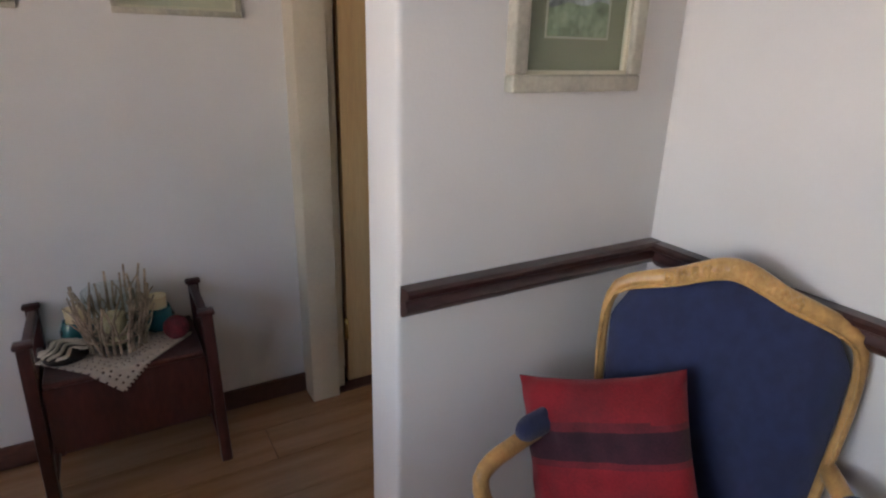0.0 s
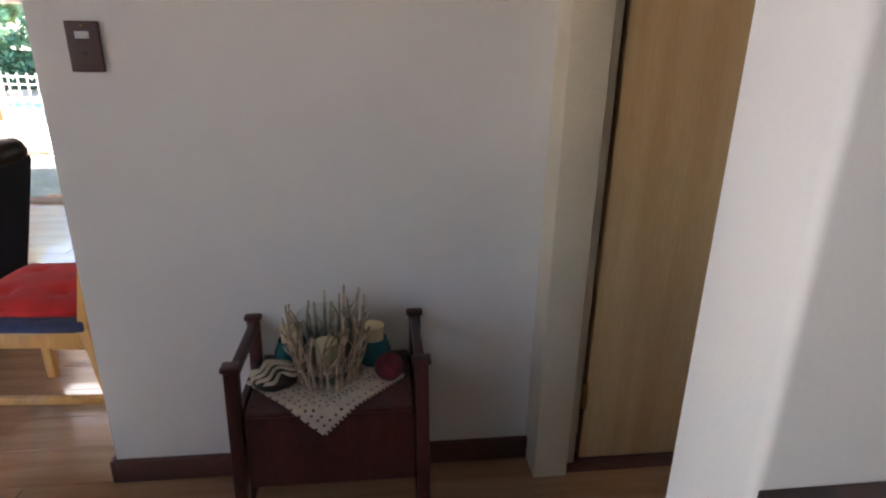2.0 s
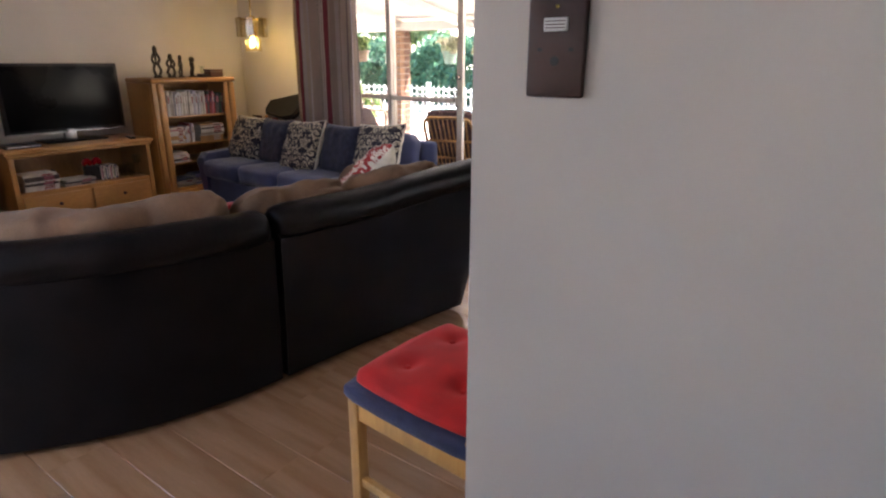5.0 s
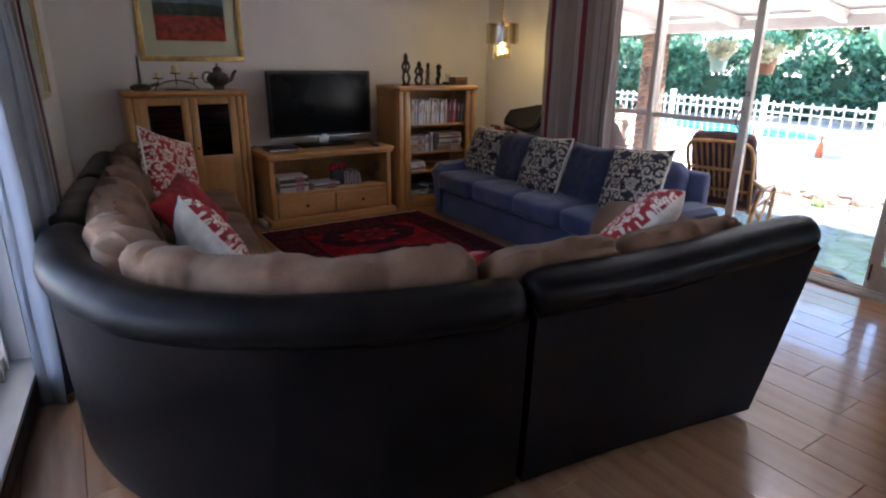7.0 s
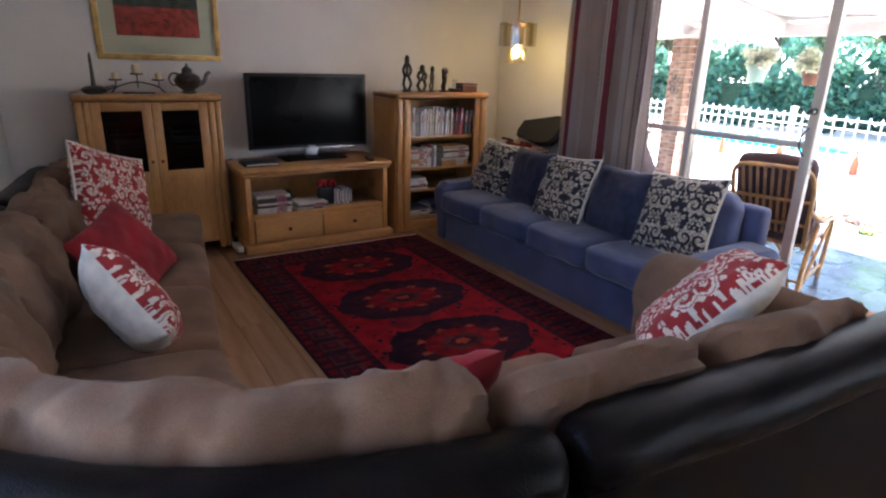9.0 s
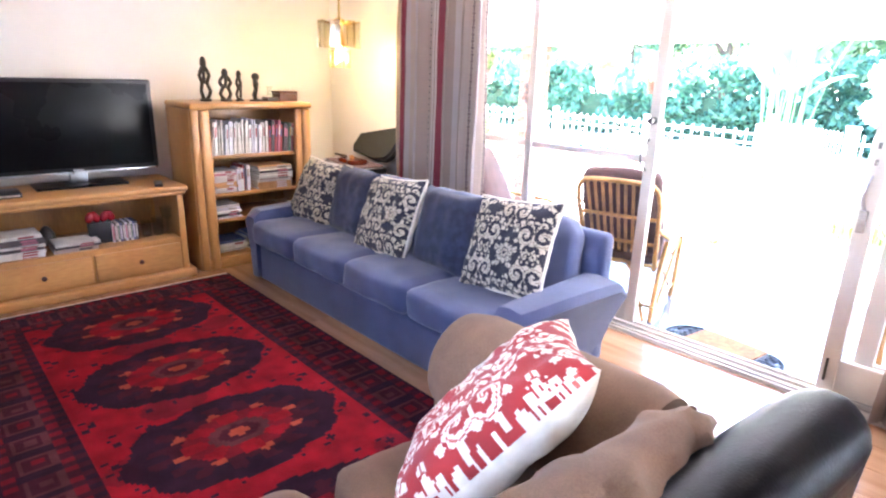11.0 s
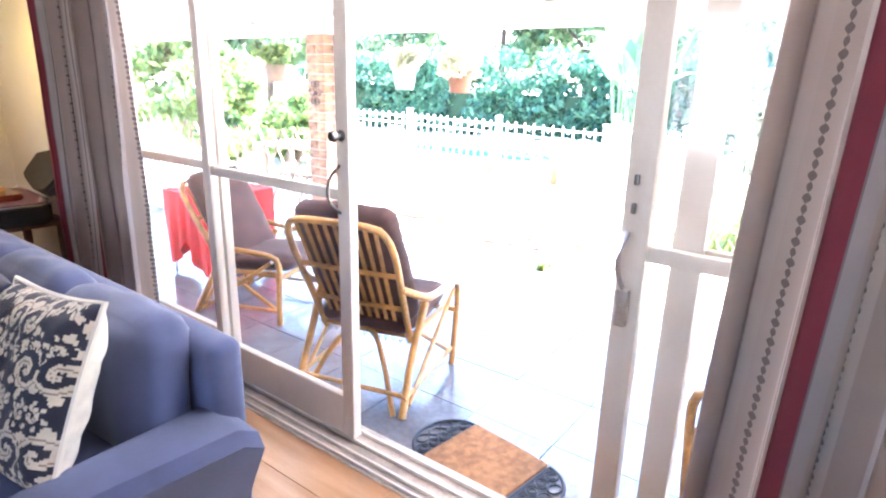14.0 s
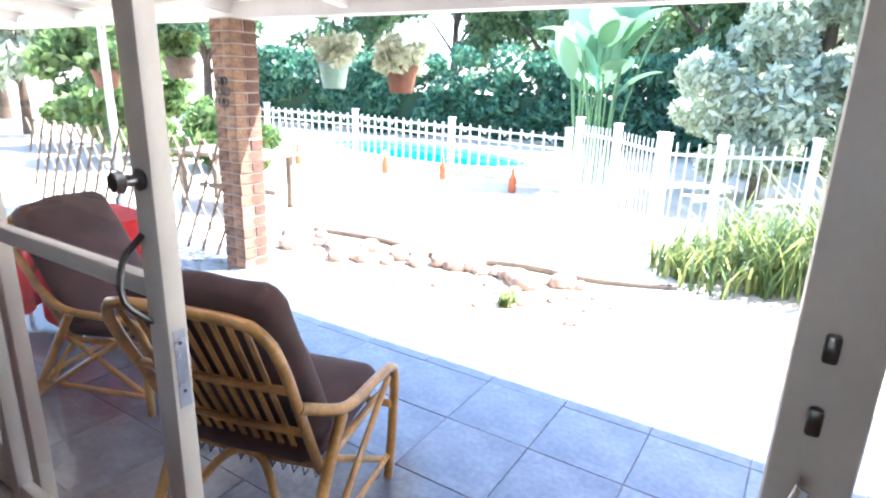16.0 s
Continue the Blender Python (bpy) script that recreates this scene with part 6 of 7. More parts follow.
def brick_post(x0, y0, s):
    p = thing("brick_post", pose(x0, y0, ZP - 0.01), "brown face-brick pillar carrying the veranda beam", "pillar", kind="structure")
    h = 1.755 - ZP + 0.01
    part("core", box(0.008, s - 0.008, 0.008, s - 0.008, 0, h), M_MORTAR, p, smooth=False)
    n = 22
    ch = h / n
    me1 = None
    for c in range(n):
        for k in range(2):
            a = box(0, s, k * s / 2 + 0.004, (k + 1) * s / 2 - 0.004, 0.0, ch - 0.009, 0.004, 1) if c % 2 else box(k * s / 2 + 0.004, (k + 1) * s / 2 - 0.004, 0, s, 0.0, ch - 0.009, 0.004, 1)
            jit = 0.003
            part("brick", a, M_BRICK, p, smooth=False, at=pose(random.uniform(-jit, jit), random.uniform(-jit, jit), c * ch))
    # pierced metal ornament on the face
    o = thing("wall_ornament", pose(x0 + 0.115, y0, 1.25), "dark pierced metal wall ornament on the brick pillar", "ornament")
    b = bmesh.new()
    for k in range(6):
        t = 2 * math.pi * k / 6
        tube([(0.04 * math.cos(t) + 0.03 * math.cos(q), -0.008, 0.055 * math.sin(t) * 1.6 + 0.03 * math.sin(q)) for q in (2 * math.pi * i / 12 for i in range(12))], 0.006, 6, b, closed=True)
    part("ring_work", b, M_PEWTER, o)


brick_post(-6.05, 8.38, 0.235)
wp = thing("veranda_post", pose(-7.76, 8.54, ZP - 0.01), "slim white metal veranda post", "post", kind="structure")
part("shaft", tube([(0, 0, 0), (0, 0, 1.86)], 0.035, 14), M_WFENCE, wp)
part("foot_plate", box(-0.07, 0.07, -0.07, 0.07, 0, 0.012, 0.003), M_WFENCE, wp)


def trellis():
    t = thing("folding_trellis", pose(-9.4, 8.5, ZP), "weathered brown folding lattice trellis beside the pillar", "trellis")
    w, h, s = 3.25, 0.95, 0.2
    n = int((w + h * 0.55) / s)
    for k in range(n + 1):
        for sg in (-1, 1):
            x0 = k * s - (h * 0.55 if sg > 0 else 0)
            a, b = Vector((x0, 0, 0)), Vector((x0 + h * 0.55, 0, h))
            if sg < 0:
                a, b = Vector((x0, 0.012, h)), Vector((x0 + h * 0.55, 0.012, 0))
            def cut(p, q):
                out = []
                for u, v in ((p, q), (q, p)):
                    if u.x < 0:
                        u = u + (v - u) * ((0 - u.x) / (v.x - u.x))
                    elif u.x > w:
                        u = u + (v - u) * ((w - u.x) / (v.x - u.x))
                    out.append(u)
                return out
            if max(a.x, b.x) <= 0.05 or min(a.x, b.x) >= w - 0.05:
                continue
            a, b = cut(a, b)
            part("lath", beam(a, b, 0.02, 0.009, 0), M_WOODG, t, smooth=False)


trellis()


# ---- veranda furniture ----
def rattan_chair(m, label):
    c = thing("rattan_chair", m, label, "chair", "veranda chairs")
    def bk(x, z):
        return Vector((x, -0.16 - (z - 0.33) * 0.47, z))
    loop = [bk(-0.25, 0.3), bk(-0.265, 0.55), bk(-0.28, 0.8), bk(-0.255, 0.9), bk(-0.17, 0.935), bk(0.17, 0.935), bk(0.255, 0.9), bk(0.28, 0.8), bk(0.265, 0.55), bk(0.25, 0.3)]
    part("back_frame", tube(smooth_path(loop, 0.04), 0.017, 10), M_CANE, c, "bent golden cane back frame")
    for z in (0.33, 0.5, 0.69):
        part("cross_bar", tube([bk(-0.26, z), bk(0, z) + Vector((0, -0.012, 0)), bk(0.26, z)], 0.013, 8), M_CANE, c)
    for i in range(9):
        x = -0.2 + i * 0.05
        for dx in (-0.006, 0.006):
            part("back_cane", tube([bk(x * 0.92 + dx, 0.33), bk(x * 1.05 + dx, 0.93 - 0.02 * abs(x) * 5)], 0.0048, 6), M_CANE, c)
    arch = smooth_path([(-0.26, -0.36, 0.0), (-0.16, -0.27, 0.22), (-0.06, -0.2, 0.34), (0.06, -0.2, 0.34), (0.16, -0.27, 0.22), (0.26, -0.36, 0.0)], 0.03)
    part("rear_arch", tube(arch, 0.014, 8), M_CANE, c)
    for sx in (-1, 1):
        part("rear_leg", tube(smooth_path([(sx * 0.31, -0.36, 0), (sx * 0.3, -0.24, 0.25), (sx * 0.31, -0.1, 0.5)], 0.04), 0.02, 10), M_CANE, c)
        part("arm", tube(smooth_path([bk(sx * 0.275, 0.62), (sx * 0.33, -0.12, 0.535), (sx * 0.335, 0.1, 0.515), (sx * 0.335, 0.24, 0.5), (sx * 0.335, 0.29, 0.44), (sx * 0.33, 0.28, 0.2), (sx * 0.32, 0.27, 0.0)], 0.03), 0.019, 10), M_CANE, c, "bent cane arm and front leg")
        part("brace", tube([(sx * 0.315, -0.3, 0.04), (sx * 0.33, 0.24, 0.46)], 0.013, 8), M_CANE, c)
        part("brace", tube([(sx * 0.3, 0.26, 0.08), (sx * 0.29, -0.12, 0.34)], 0.013, 8), M_CANE, c)
        part("side_stretcher", tube([(sx * 0.31, -0.34, 0.09), (sx * 0.32, 0.27, 0.1)], 0.012, 8), M_CANE, c)
        part("seat_rail", tube([(sx * 0.26, -0.17, 0.33), (sx * 0.28, 0.28, 0.36)], 0.016, 8), M_CANE, c)
    part("front_rail", tube([(-0.33, 0.27, 0.33), (0.33, 0.27, 0.33)], 0.016, 8), M_CANE, c)
    part("rear_stretcher", tube([(-0.3, -0.33, 0.1), (0.3, -0.33, 0.1)], 0.012, 8), M_CANE, c)
    for i in range(12):
        x = -0.23 + i * 0.042
        part("seat_spring", tube([(x, -0.16, 0.31), (x + 0.012, -0.17, 0.29), (x + 0.022, -0.16, 0.31)], 0.003, 5), M_BLACK, c)
    part("seat_cushion", rounded_block(0.52, 0.52, 0.11, 0.05, 9, 0.02, 0.008), M_BROWNC, c, "brown padded seat cushion", at=pose(0, 0.06, 0.405, 4))
    part("back_cushion", rounded_block(0.53, 0.12, 0.66, 0.055, 9, 0.02, 0.01), M_BROWNC, c, "brown padded back cushion", at=Matrix.Translation(bk(0, 0.675) + Vector((0, 0.09, 0.02))) @ pose(0, 0, 0, 25))
    return c


RC = "golden rattan armchair with brown padded cushions on the veranda"
ch = rattan_chair(pose(-3.62, 6.74, ZP, 0, 0, 15), RC)
ch.scale = (0.92, 0.95, 0.96)
ch2 = copy_thing(ch, pose(-4.86, 6.97, ZP, 0, 0, -70))
ch2.scale = (0.9, 0.98, 0.88)
copy_thing(ch, pose(-1.72, 6.84, ZP, 0, 0, 62))


def doormat():
    d = thing("doormat", pose(-2.79, 6.452, ZP, 0, 0, -8), "coir doormat with black scrolled rubber ends", "doormat")
    part("coir", rounded_block(0.385, 0.33, 0.02, 0.008, 12, 0.0, 0.003), M_COIR, d, "brown coir middle", at=pose(0, 0, 0.012))
    for s in (-1, 1):
        b = bmesh.new()
        tube([(s * (0.195 + 0.145 * math.cos(a)), 0.165 * math.sin(a), 0.006) for a in (-math.pi / 2 + math.pi * i / 16 for i in range(17))], 0.007, 6, b)
        for k in range(5):
            y = -0.12 + 0.06 * k
            for rad in (0.028, 0.016):
                tube([(s * (0.235 + rad * math.cos(a)), y + rad * math.sin(a), 0.006) for a in (2 * math.pi * i / 12 for i in range(12))], 0.0045, 5, b, closed=True)
        for k in range(3):
            y = -0.07 + 0.07 * k
            tube([(s * (0.287 + 0.024 * math.cos(a)), y + 0.03 * math.sin(a), 0.006) for a in (2 * math.pi * i / 12 for i in range(12))], 0.0045, 5, b, closed=True)
        tube([(s * 0.198, -0.16, 0.006), (s * 0.198, 0.16, 0.006)], 0.007, 6, b)
        part("scroll_end", b, M_RUBBER, d, "black scrolled rubber end")


doormat()


def garden_table():
    t = thing("veranda_table", pose(-5.75, 7.22, ZP) @ Matrix.Diagonal((0.62, 0.8, 1, 1)), "veranda table under a red cloth", "table")
    part("tabletop", box(-0.42, 0.42, -0.36, 0.36, 0.61, 0.635, 0.006), M_WFENCE, t)
    for sx in (-1, 1):
        for sy in (-1, 1):
            part("leg", tube([(sx * 0.36, sy * 0.3, 0.61), (sx * 0.4, sy * 0.33, 0)], 0.014, 8), M_WFENCE, t)
    c = thing("red_tablecloth", pose(-5.75, 7.22, ZP + 0.636) @ Matrix.Diagonal((0.62, 0.8, 1, 1)), "red tablecloth hanging over the veranda table", "tablecloth")
    bm = bmesh.new()
    n, a, b, dr = 40, 0.435, 0.375, 0.42
    rings = []
    for f in (0.0, 0.5, 0.96, 1.0, 1.3, 1.65, 2.0):
        ring = []
        for k in range(n * 2):
            t_ = 2 * math.pi * k / (n * 2)
            cx, sy = math.cos(t_), math.sin(t_)
            q = 1 / max(abs(cx), abs(sy))
            g = min(f, 1.0)
            z, off = 0.003, 0.0
            if f > 1:
                z = -dr * (f - 1) * (1 + 0.25 * (abs(cx * sy) * 4 - 0.5) * (f - 1))
                off = 0.012 + 0.03 * (f - 1) * math.sin(k * 1.1)
            ring.append(bm.verts.new((cx * q * (a * g) + cx * off, sy * q * (b * g) + sy * off, z)))
        rings.append(ring)
    for r0, r1 in zip(rings[1:], rings[2:]):
        for k in range(n * 2):
            bm.faces.new((r0[k], r0[(k + 1) % (2 * n)], r1[(k + 1) % (2 * n)], r1[k]))
    bm.faces.new(rings[1])
    bmesh.ops.delete(bm, geom=rings[0], context="VERTS")
    part("cloth", bm, M_RED, c)


garden_table()


# ---- plants ----
def leaf_mat(name, c1, c2, rough=0.5):
    m = bpy.data.materials.new(name)
    m.use_nodes = True
    n, l = m.node_tree.nodes, m.node_tree.links
    b = n["Principled BSDF"]
    g, rp = n.new("ShaderNodeNewGeometry"), n.new("ShaderNodeValToRGB")
    rp.color_ramp.elements[0].color, rp.color_ramp.elements[1].color = (*c1, 1), (*c2, 1)
    l.new(g.outputs["Random Per Island"], rp.inputs[0])
    l.new(rp.outputs[0], b.inputs["Base Color"])
    b.inputs["Roughness"].default_value = rough
    tl, mx = n.new("ShaderNodeBsdfTranslucent"), n.new("ShaderNodeMixShader")
    l.new(rp.outputs[0], tl.inputs[0])
    mx.inputs[0].default_value = 0.45
    l.new(b.outputs[0], mx.inputs[1])
    l.new(tl.outputs[0], mx.inputs[2])
    l.new(mx.outputs[0], n["Material Output"].inputs[0])
    return m


G_TREE = leaf_mat("tree_leaves", (0.06, 0.15, 0.08), (0.26, 0.37, 0.17), 0.4)
G_HEDGE = leaf_mat("ivy_leaves", (0.03, 0.105, 0.075), (0.12, 0.26, 0.15), 0.4)
G_GREY = leaf_mat("grey_green_leaves", (0.28, 0.35, 0.24), (0.6, 0.65, 0.5), 0.4)
G_LIME = leaf_mat("lime_leaves", (0.07, 0.15, 0.05), (0.27, 0.36, 0.12), 0.4)
G_BIG = leaf_mat("paddle_leaves", (0.09, 0.22, 0.13), (0.28, 0.42, 0.2), 0.3)
G_BLADE = leaf_mat("grass_blades", (0.05, 0.12, 0.05), (0.38, 0.42, 0.14))
G_FLOWER = leaf_mat("white_blossom", (0.45, 0.5, 0.3), (0.75, 0.74, 0.62))
M_BARK = mat("bark", (0.09, 0.065, 0.045), 0.95, 0.35, 9, 1.0, 60, stretch=(1, 1, 0.3))


def leaves_mesh(name, clumps, size, per, material, seed, flat=0.5):
    """Many small folded leaves round clump centres (x, y, z, radius); one mesh."""
    rng = np.random.default_rng(seed)
    C = np.array([c[:3] for c in clumps])
    R = np.array([c[3] for c in clumps])
    idx = np.repeat(np.arange(len(clumps)), per)
    n = len(idx)
    d = rng.normal(size=(n, 3))
    d /= np.linalg.norm(d, axis=1)[:, None]
    r = R[idx] * rng.uniform(0.25, 1.0, n) ** 0.6
    P = C[idx] + d * r[:, None] * np.array([1, 1, 0.8])
    a = rng.normal(size=(n, 3))
    a[:, 2] -= flat
    a /= np.linalg.norm(a, axis=1)[:, None]
    b = np.cross(a, rng.normal(size=(n, 3)))
    b /= np.linalg.norm(b, axis=1)[:, None]
    s = size * rng.uniform(0.6, 1.3, n)[:, None]
    V = np.stack([P - a * s, P + b * s * 0.42, P + a * s, P - b * s * 0.42], 1).reshape(-1, 3)
    F = np.arange(n * 4).reshape(-1, 4)
    me = bpy.data.meshes.new(name)
    me.from_pydata(V.tolist(), [], F.tolist())
    me.materials.append(material)
    return me


def tree(x, y, h, r, seed, material, label, leaf=0.16, z0=-0.25, low=0.35, per=300, nclump=34):
    rr = random.Random(seed)
    t = thing("tree", pose(x, y, z0), label, "tree", "garden trees")
    bm = bmesh.new()
    lean = Vector((rr.uniform(-0.3, 0.3), rr.uniform(-0.3, 0.3), 0))
    trunk = smooth_path([(0, 0, 0), Vector((0.05, 0, h * 0.25)), lean * 0.6 + Vector((0, 0, h * 0.5)), lean + Vector((0, 0, h * 0.85))], 0.2)
    tube(trunk, 0.1, 10, bm, rs=[0.03 * h * (1 - 0.85 * i / len(trunk)) for i in range(len(trunk))])
    clumps = []
    for k in range(nclump):
        f = rr.uniform(low, 1.0)
        a = rr.uniform(0, 2 * math.pi)
        wr = r * (0.35 + 0.65 * math.sin(math.pi * min(1, (f - low) / (1 - low) * 0.85 + 0.15))) * rr.uniform(0.45, 1.0)
        c = Vector((wr * math.cos(a), wr * math.sin(a), h * f)) + lean * f
        clumps.append((*c, r * rr.uniform(0.2, 0.36)))
        if k % 3 == 0:
            s = trunk[int(len(trunk) * min(0.85, f * 0.75))]
            tube([s, (s + c) / 2 + Vector((0, 0, 0.1 * r)), c], 0.03, 6, bm, rs=[0.010 * h, 0.006 * h, 0.003 * h])
    part("trunk", bm, M_BARK, t, "brown branching trunk")
    me = leaves_mesh("crown", clumps, leaf, per, material, seed)
    ob = new("crown", me)
    ob.parent = t
    tagged(ob, kind="stuff")
    return t


TL = "leafy green garden tree behind the pool"
for i, (x, y, h, r) in enumerate(((-22, 20, 6.5, 2.6), (-18.5, 24, 7.5, 2.8), (-14.5, 25.5, 7.2, 2.8), (-11, 26, 8, 2.9), (-7.6, 25, 7.2, 2.6), (-5.2, 23, 6.8, 2.4), (-2.4, 22, 7.0, 2.6), (1.0, 21, 7, 2.8), (4.6, 18, 6.5, 2.8), (-24, 14, 6, 2.6), (-19, 12.5, 4.6, 2.0))):
    tree(x, y, h, r, 20 + i, [G_TREE, G_TREE, G_GREY, G_LIME][i % 4] if i % 4 < 2 or i > 4 else G_TREE, TL, 0.17, per=330)
for i, (x, y, h, r) in enumerate(((-1.0, 15.0, 3.4, 1.5), (0.9, 13.6, 3.6, 1.6), (-2.9, 15.6, 3.0, 1.3), (1.6, 11.6, 2.8, 1.2))):
    tree(x, y, h, r, 60 + i, G_GREY, "pale grey-green leafy bush by the pool gate", 0.085, low=0.12, per=480)
for i, (x, y, h, r) in enumerate(((-12.6, 11.6, 1.9, 1.0), (-10.9, 12.2, 1.2, 0.7), (-14.8, 12.5, 2.6, 1.3))):
    tree(x, y, h, r, 80 + i, G_LIME, "lime-green shrub beyond the trellis", 0.12, low=0.1, per=260)


def hedge(x0, y0, x1, y1, h, label, seed, n):
    t = thing("hedge", pose(0, 0, -0.25), label, "hedge", kind="stuff")
    rr = random.Random(seed)
    cl = []
    for k in range(n):
        f = rr.random()
        cl.append((x0 + (x1 - x0) * f + rr.uniform(-0.3, 0.3), y0 + (y1 - y0) * f + rr.uniform(-0.3, 0.3), rr.uniform(0.2, h), rr.uniform(0.35, 0.6)))
    me = leaves_mesh("leaf_mass", cl, 0.11, 230, G_HEDGE, seed)
    ob = new("leaf_mass", me)
    ob.parent = t
    # filler beam, coloured dark for the shade deep among the leaves
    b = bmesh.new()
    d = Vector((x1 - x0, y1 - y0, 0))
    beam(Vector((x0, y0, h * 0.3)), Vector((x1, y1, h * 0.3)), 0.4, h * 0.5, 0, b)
    part("inner_shade", b, mat("hedge_inner_shade", (0.015, 0.04, 0.018), 1.0), t, smooth=False)


hedge(-19, 19.8, -4.2, 21.2, 2.3, "dense dark green ivy hedge behind the pool", 4, 190)
hedge(-4.2, 21.2, 4.5, 16.5, 2.0, "dense dark green hedge at the garden's edge", 5, 120)


def paddle_plant(x, y, seed):
    p = thing("strelitzia_plant", pose(x, y, -0.25), "tall plant with broad paddle-shaped leaves by the gate", "plant")
    rr = random.Random(seed)
    for k in range(12):
        a = rr.uniform(0, 2 * math.pi)
        h, out = rr.uniform(1.4, 2.4), rr.uniform(0.1, 0.5)
        base = Vector((0.12 * math.cos(a), 0.12 * math.sin(a), 0))
        top = Vector((out * math.cos(a), out * math.sin(a), h))
        st = part("stem", tube(smooth_path([base, (base + top) / 2 + Vector((0, 0, 0.15)), top], 0.2), 0.016, 7), G_BIG, p)
        bm = bmesh.new()
        L, W = rr.uniform(0.8, 1.15), rr.uniform(0.2, 0.3)
        up = rr.uniform(0.3, 0.75)
        d = Vector((math.cos(a), math.sin(a), 0))
        s = Vector((-math.sin(a), math.cos(a), 0))
        rows = []
        for i in range(9):
            f = i / 8
            c = top + d * (L * f * up) + Vector((0, 0, L * ((1.35 - up) * f - 0.55 * up * f * f)))
            w = W * math.sin(math.pi * (0.06 + 0.94 * f) ** 0.8) if f < 1 else 0.004
            rows.append([bm.verts.new(c + s * w + Vector((0, 0, 0.05 * w / W))), bm.verts.new(c), bm.verts.new(c - s * w + Vector((0, 0, 0.05 * w / W)))])
        for r0, r1 in zip(rows, rows[1:]):
            for k2 in (0, 1):
                bm.faces.new((r0[k2], r0[k2 + 1], r1[k2 + 1], r1[k2]))
        part("leaf", bm, G_BIG, p)


paddle_plant(-5.6, 15.3, 2)
paddle_plant(-5.2, 15.0, 5)


def grass_clump(x, y, n, h, spread, seed, label):
    rng = np.random.default_rng(seed)
    V, F = [], []
    for k in range(n):
        a, r = rng.uniform(0, 6.283), spread * rng.uniform(0, 1) ** 0.5
        bx, by = r * math.cos(a), r * math.sin(a)
        hh = h * rng.uniform(0.55, 1.1)
        la, lo = rng.uniform(0, 6.283), hh * rng.uniform(0.1, 0.95)
        w = rng.uniform(0.008, 0.016)
        px, py = -math.sin(la) * w, math.cos(la) * w
        i0 = len(V)
        for f, ww in ((0, 1), (0.4, 0.9), (0.75, 0.6), (1.0, 0.05)):
            cx, cy, cz = bx + math.cos(la) * lo * f * f, by + math.sin(la) * lo * f * f, hh * (f - 0.22 * f ** 3)
            V += [(cx + px * ww, cy + py * ww, cz), (cx - px * ww, cy - py * ww, cz)]
        for j in range(3):
            q = i0 + j * 2
            F.append((q, q + 1, q + 3, q + 2))
    me = bpy.data.meshes.new("grass_clump")
    me.from_pydata(V, [], F)
    me.materials.append(G_BLADE)
    ob = new("grass_clump", me)
    ob.matrix_basis = pose(x, y, -0.25)
    tagged(ob, label, "plant", "grass clumps", "stuff")


for i, (x, y, n, h, s) in enumerate(((-2.7, 10.85, 110, 0.5, 0.4), (-2.2, 11.1, 170, 0.8, 0.42), (-1.7, 11.25, 240, 1.35, 0.3), (-2.5, 11.5, 240, 0.8, 0.5), (-1.35, 11.8, 240, 0.8, 0.5), (-3.05, 11.0, 200, 0.5, 0.3))):
    grass_clump(x, y, n, h, s, 30 + i, "clump of long green and yellow strappy leaves")


def hanging_pot(x, y, z, c, label, leafm, r=0.1):
    p = thing("hanging_pot", pose(x, y, z), label, "hanging plant", "hanging pots")
    part("pot", lathe([(r * 0.72, 0), (r * 0.78, 0.008), (r, 0.15), (r * 1.1, 0.152), (r * 1.1, 0.175), (r * 0.98, 0.175), (r * 0.9, 0.15), (0, 0.14)], 22), c, p)
    top = 1.80 - z
    for k in range(3):
        a = 2 * math.pi * k / 3
        part("wire", tube([(r * math.cos(a), r * math.sin(a), 0.17), (0, 0, top - 0.03)], 0.0022, 5), M_BLACK, p)
    part("hook", tube(smooth_path([(0, 0, top - 0.03), (0.02, 0, top - 0.01), (0, 0, top + 0.01), (0, 0, top + 0.06)], 0.01), 0.003, 6), M_BLACK, p)
    rr = random.Random(int(x * -100))
    cl = [(rr.uniform(-0.13, 0.13), rr.uniform(-0.13, 0.13), rr.uniform(0.16, 0.33), 0.07) for _ in range(20)]
    me = leaves_mesh("foliage", cl, 0.03, 60, leafm, int(x * -100))
    ob = new("foliage", me)
    ob.parent = p
    tagged(ob, kind="stuff")


M_POTG = mat("pale_green_pot", (0.28, 0.42, 0.34), 0.5, 0.1, 8, 0.1, 60)
M_POTT = mat("terracotta_pot", (0.2, 0.09, 0.05), 0.8, 0.2, 8, 0.2, 60)
hanging_pot(-5.17, 8.72, 1.30, M_POTG, "pale green hanging pot with white blossom", G_FLOWER)
hanging_pot(-4.58, 8.72, 1.29, M_POTT, "brown hanging pot with white blossom", G_FLOWER)
hanging_pot(-6.92, 8.72, 1.32, M_WOODG, "dark woven hanging basket with green foliage", G_LIME, 0.13)
hanging_pot(-8.1, 8.72, 1.2, M_POTT, "hanging basket of trailing yellow-green foliage", G_LIME, 0.12)


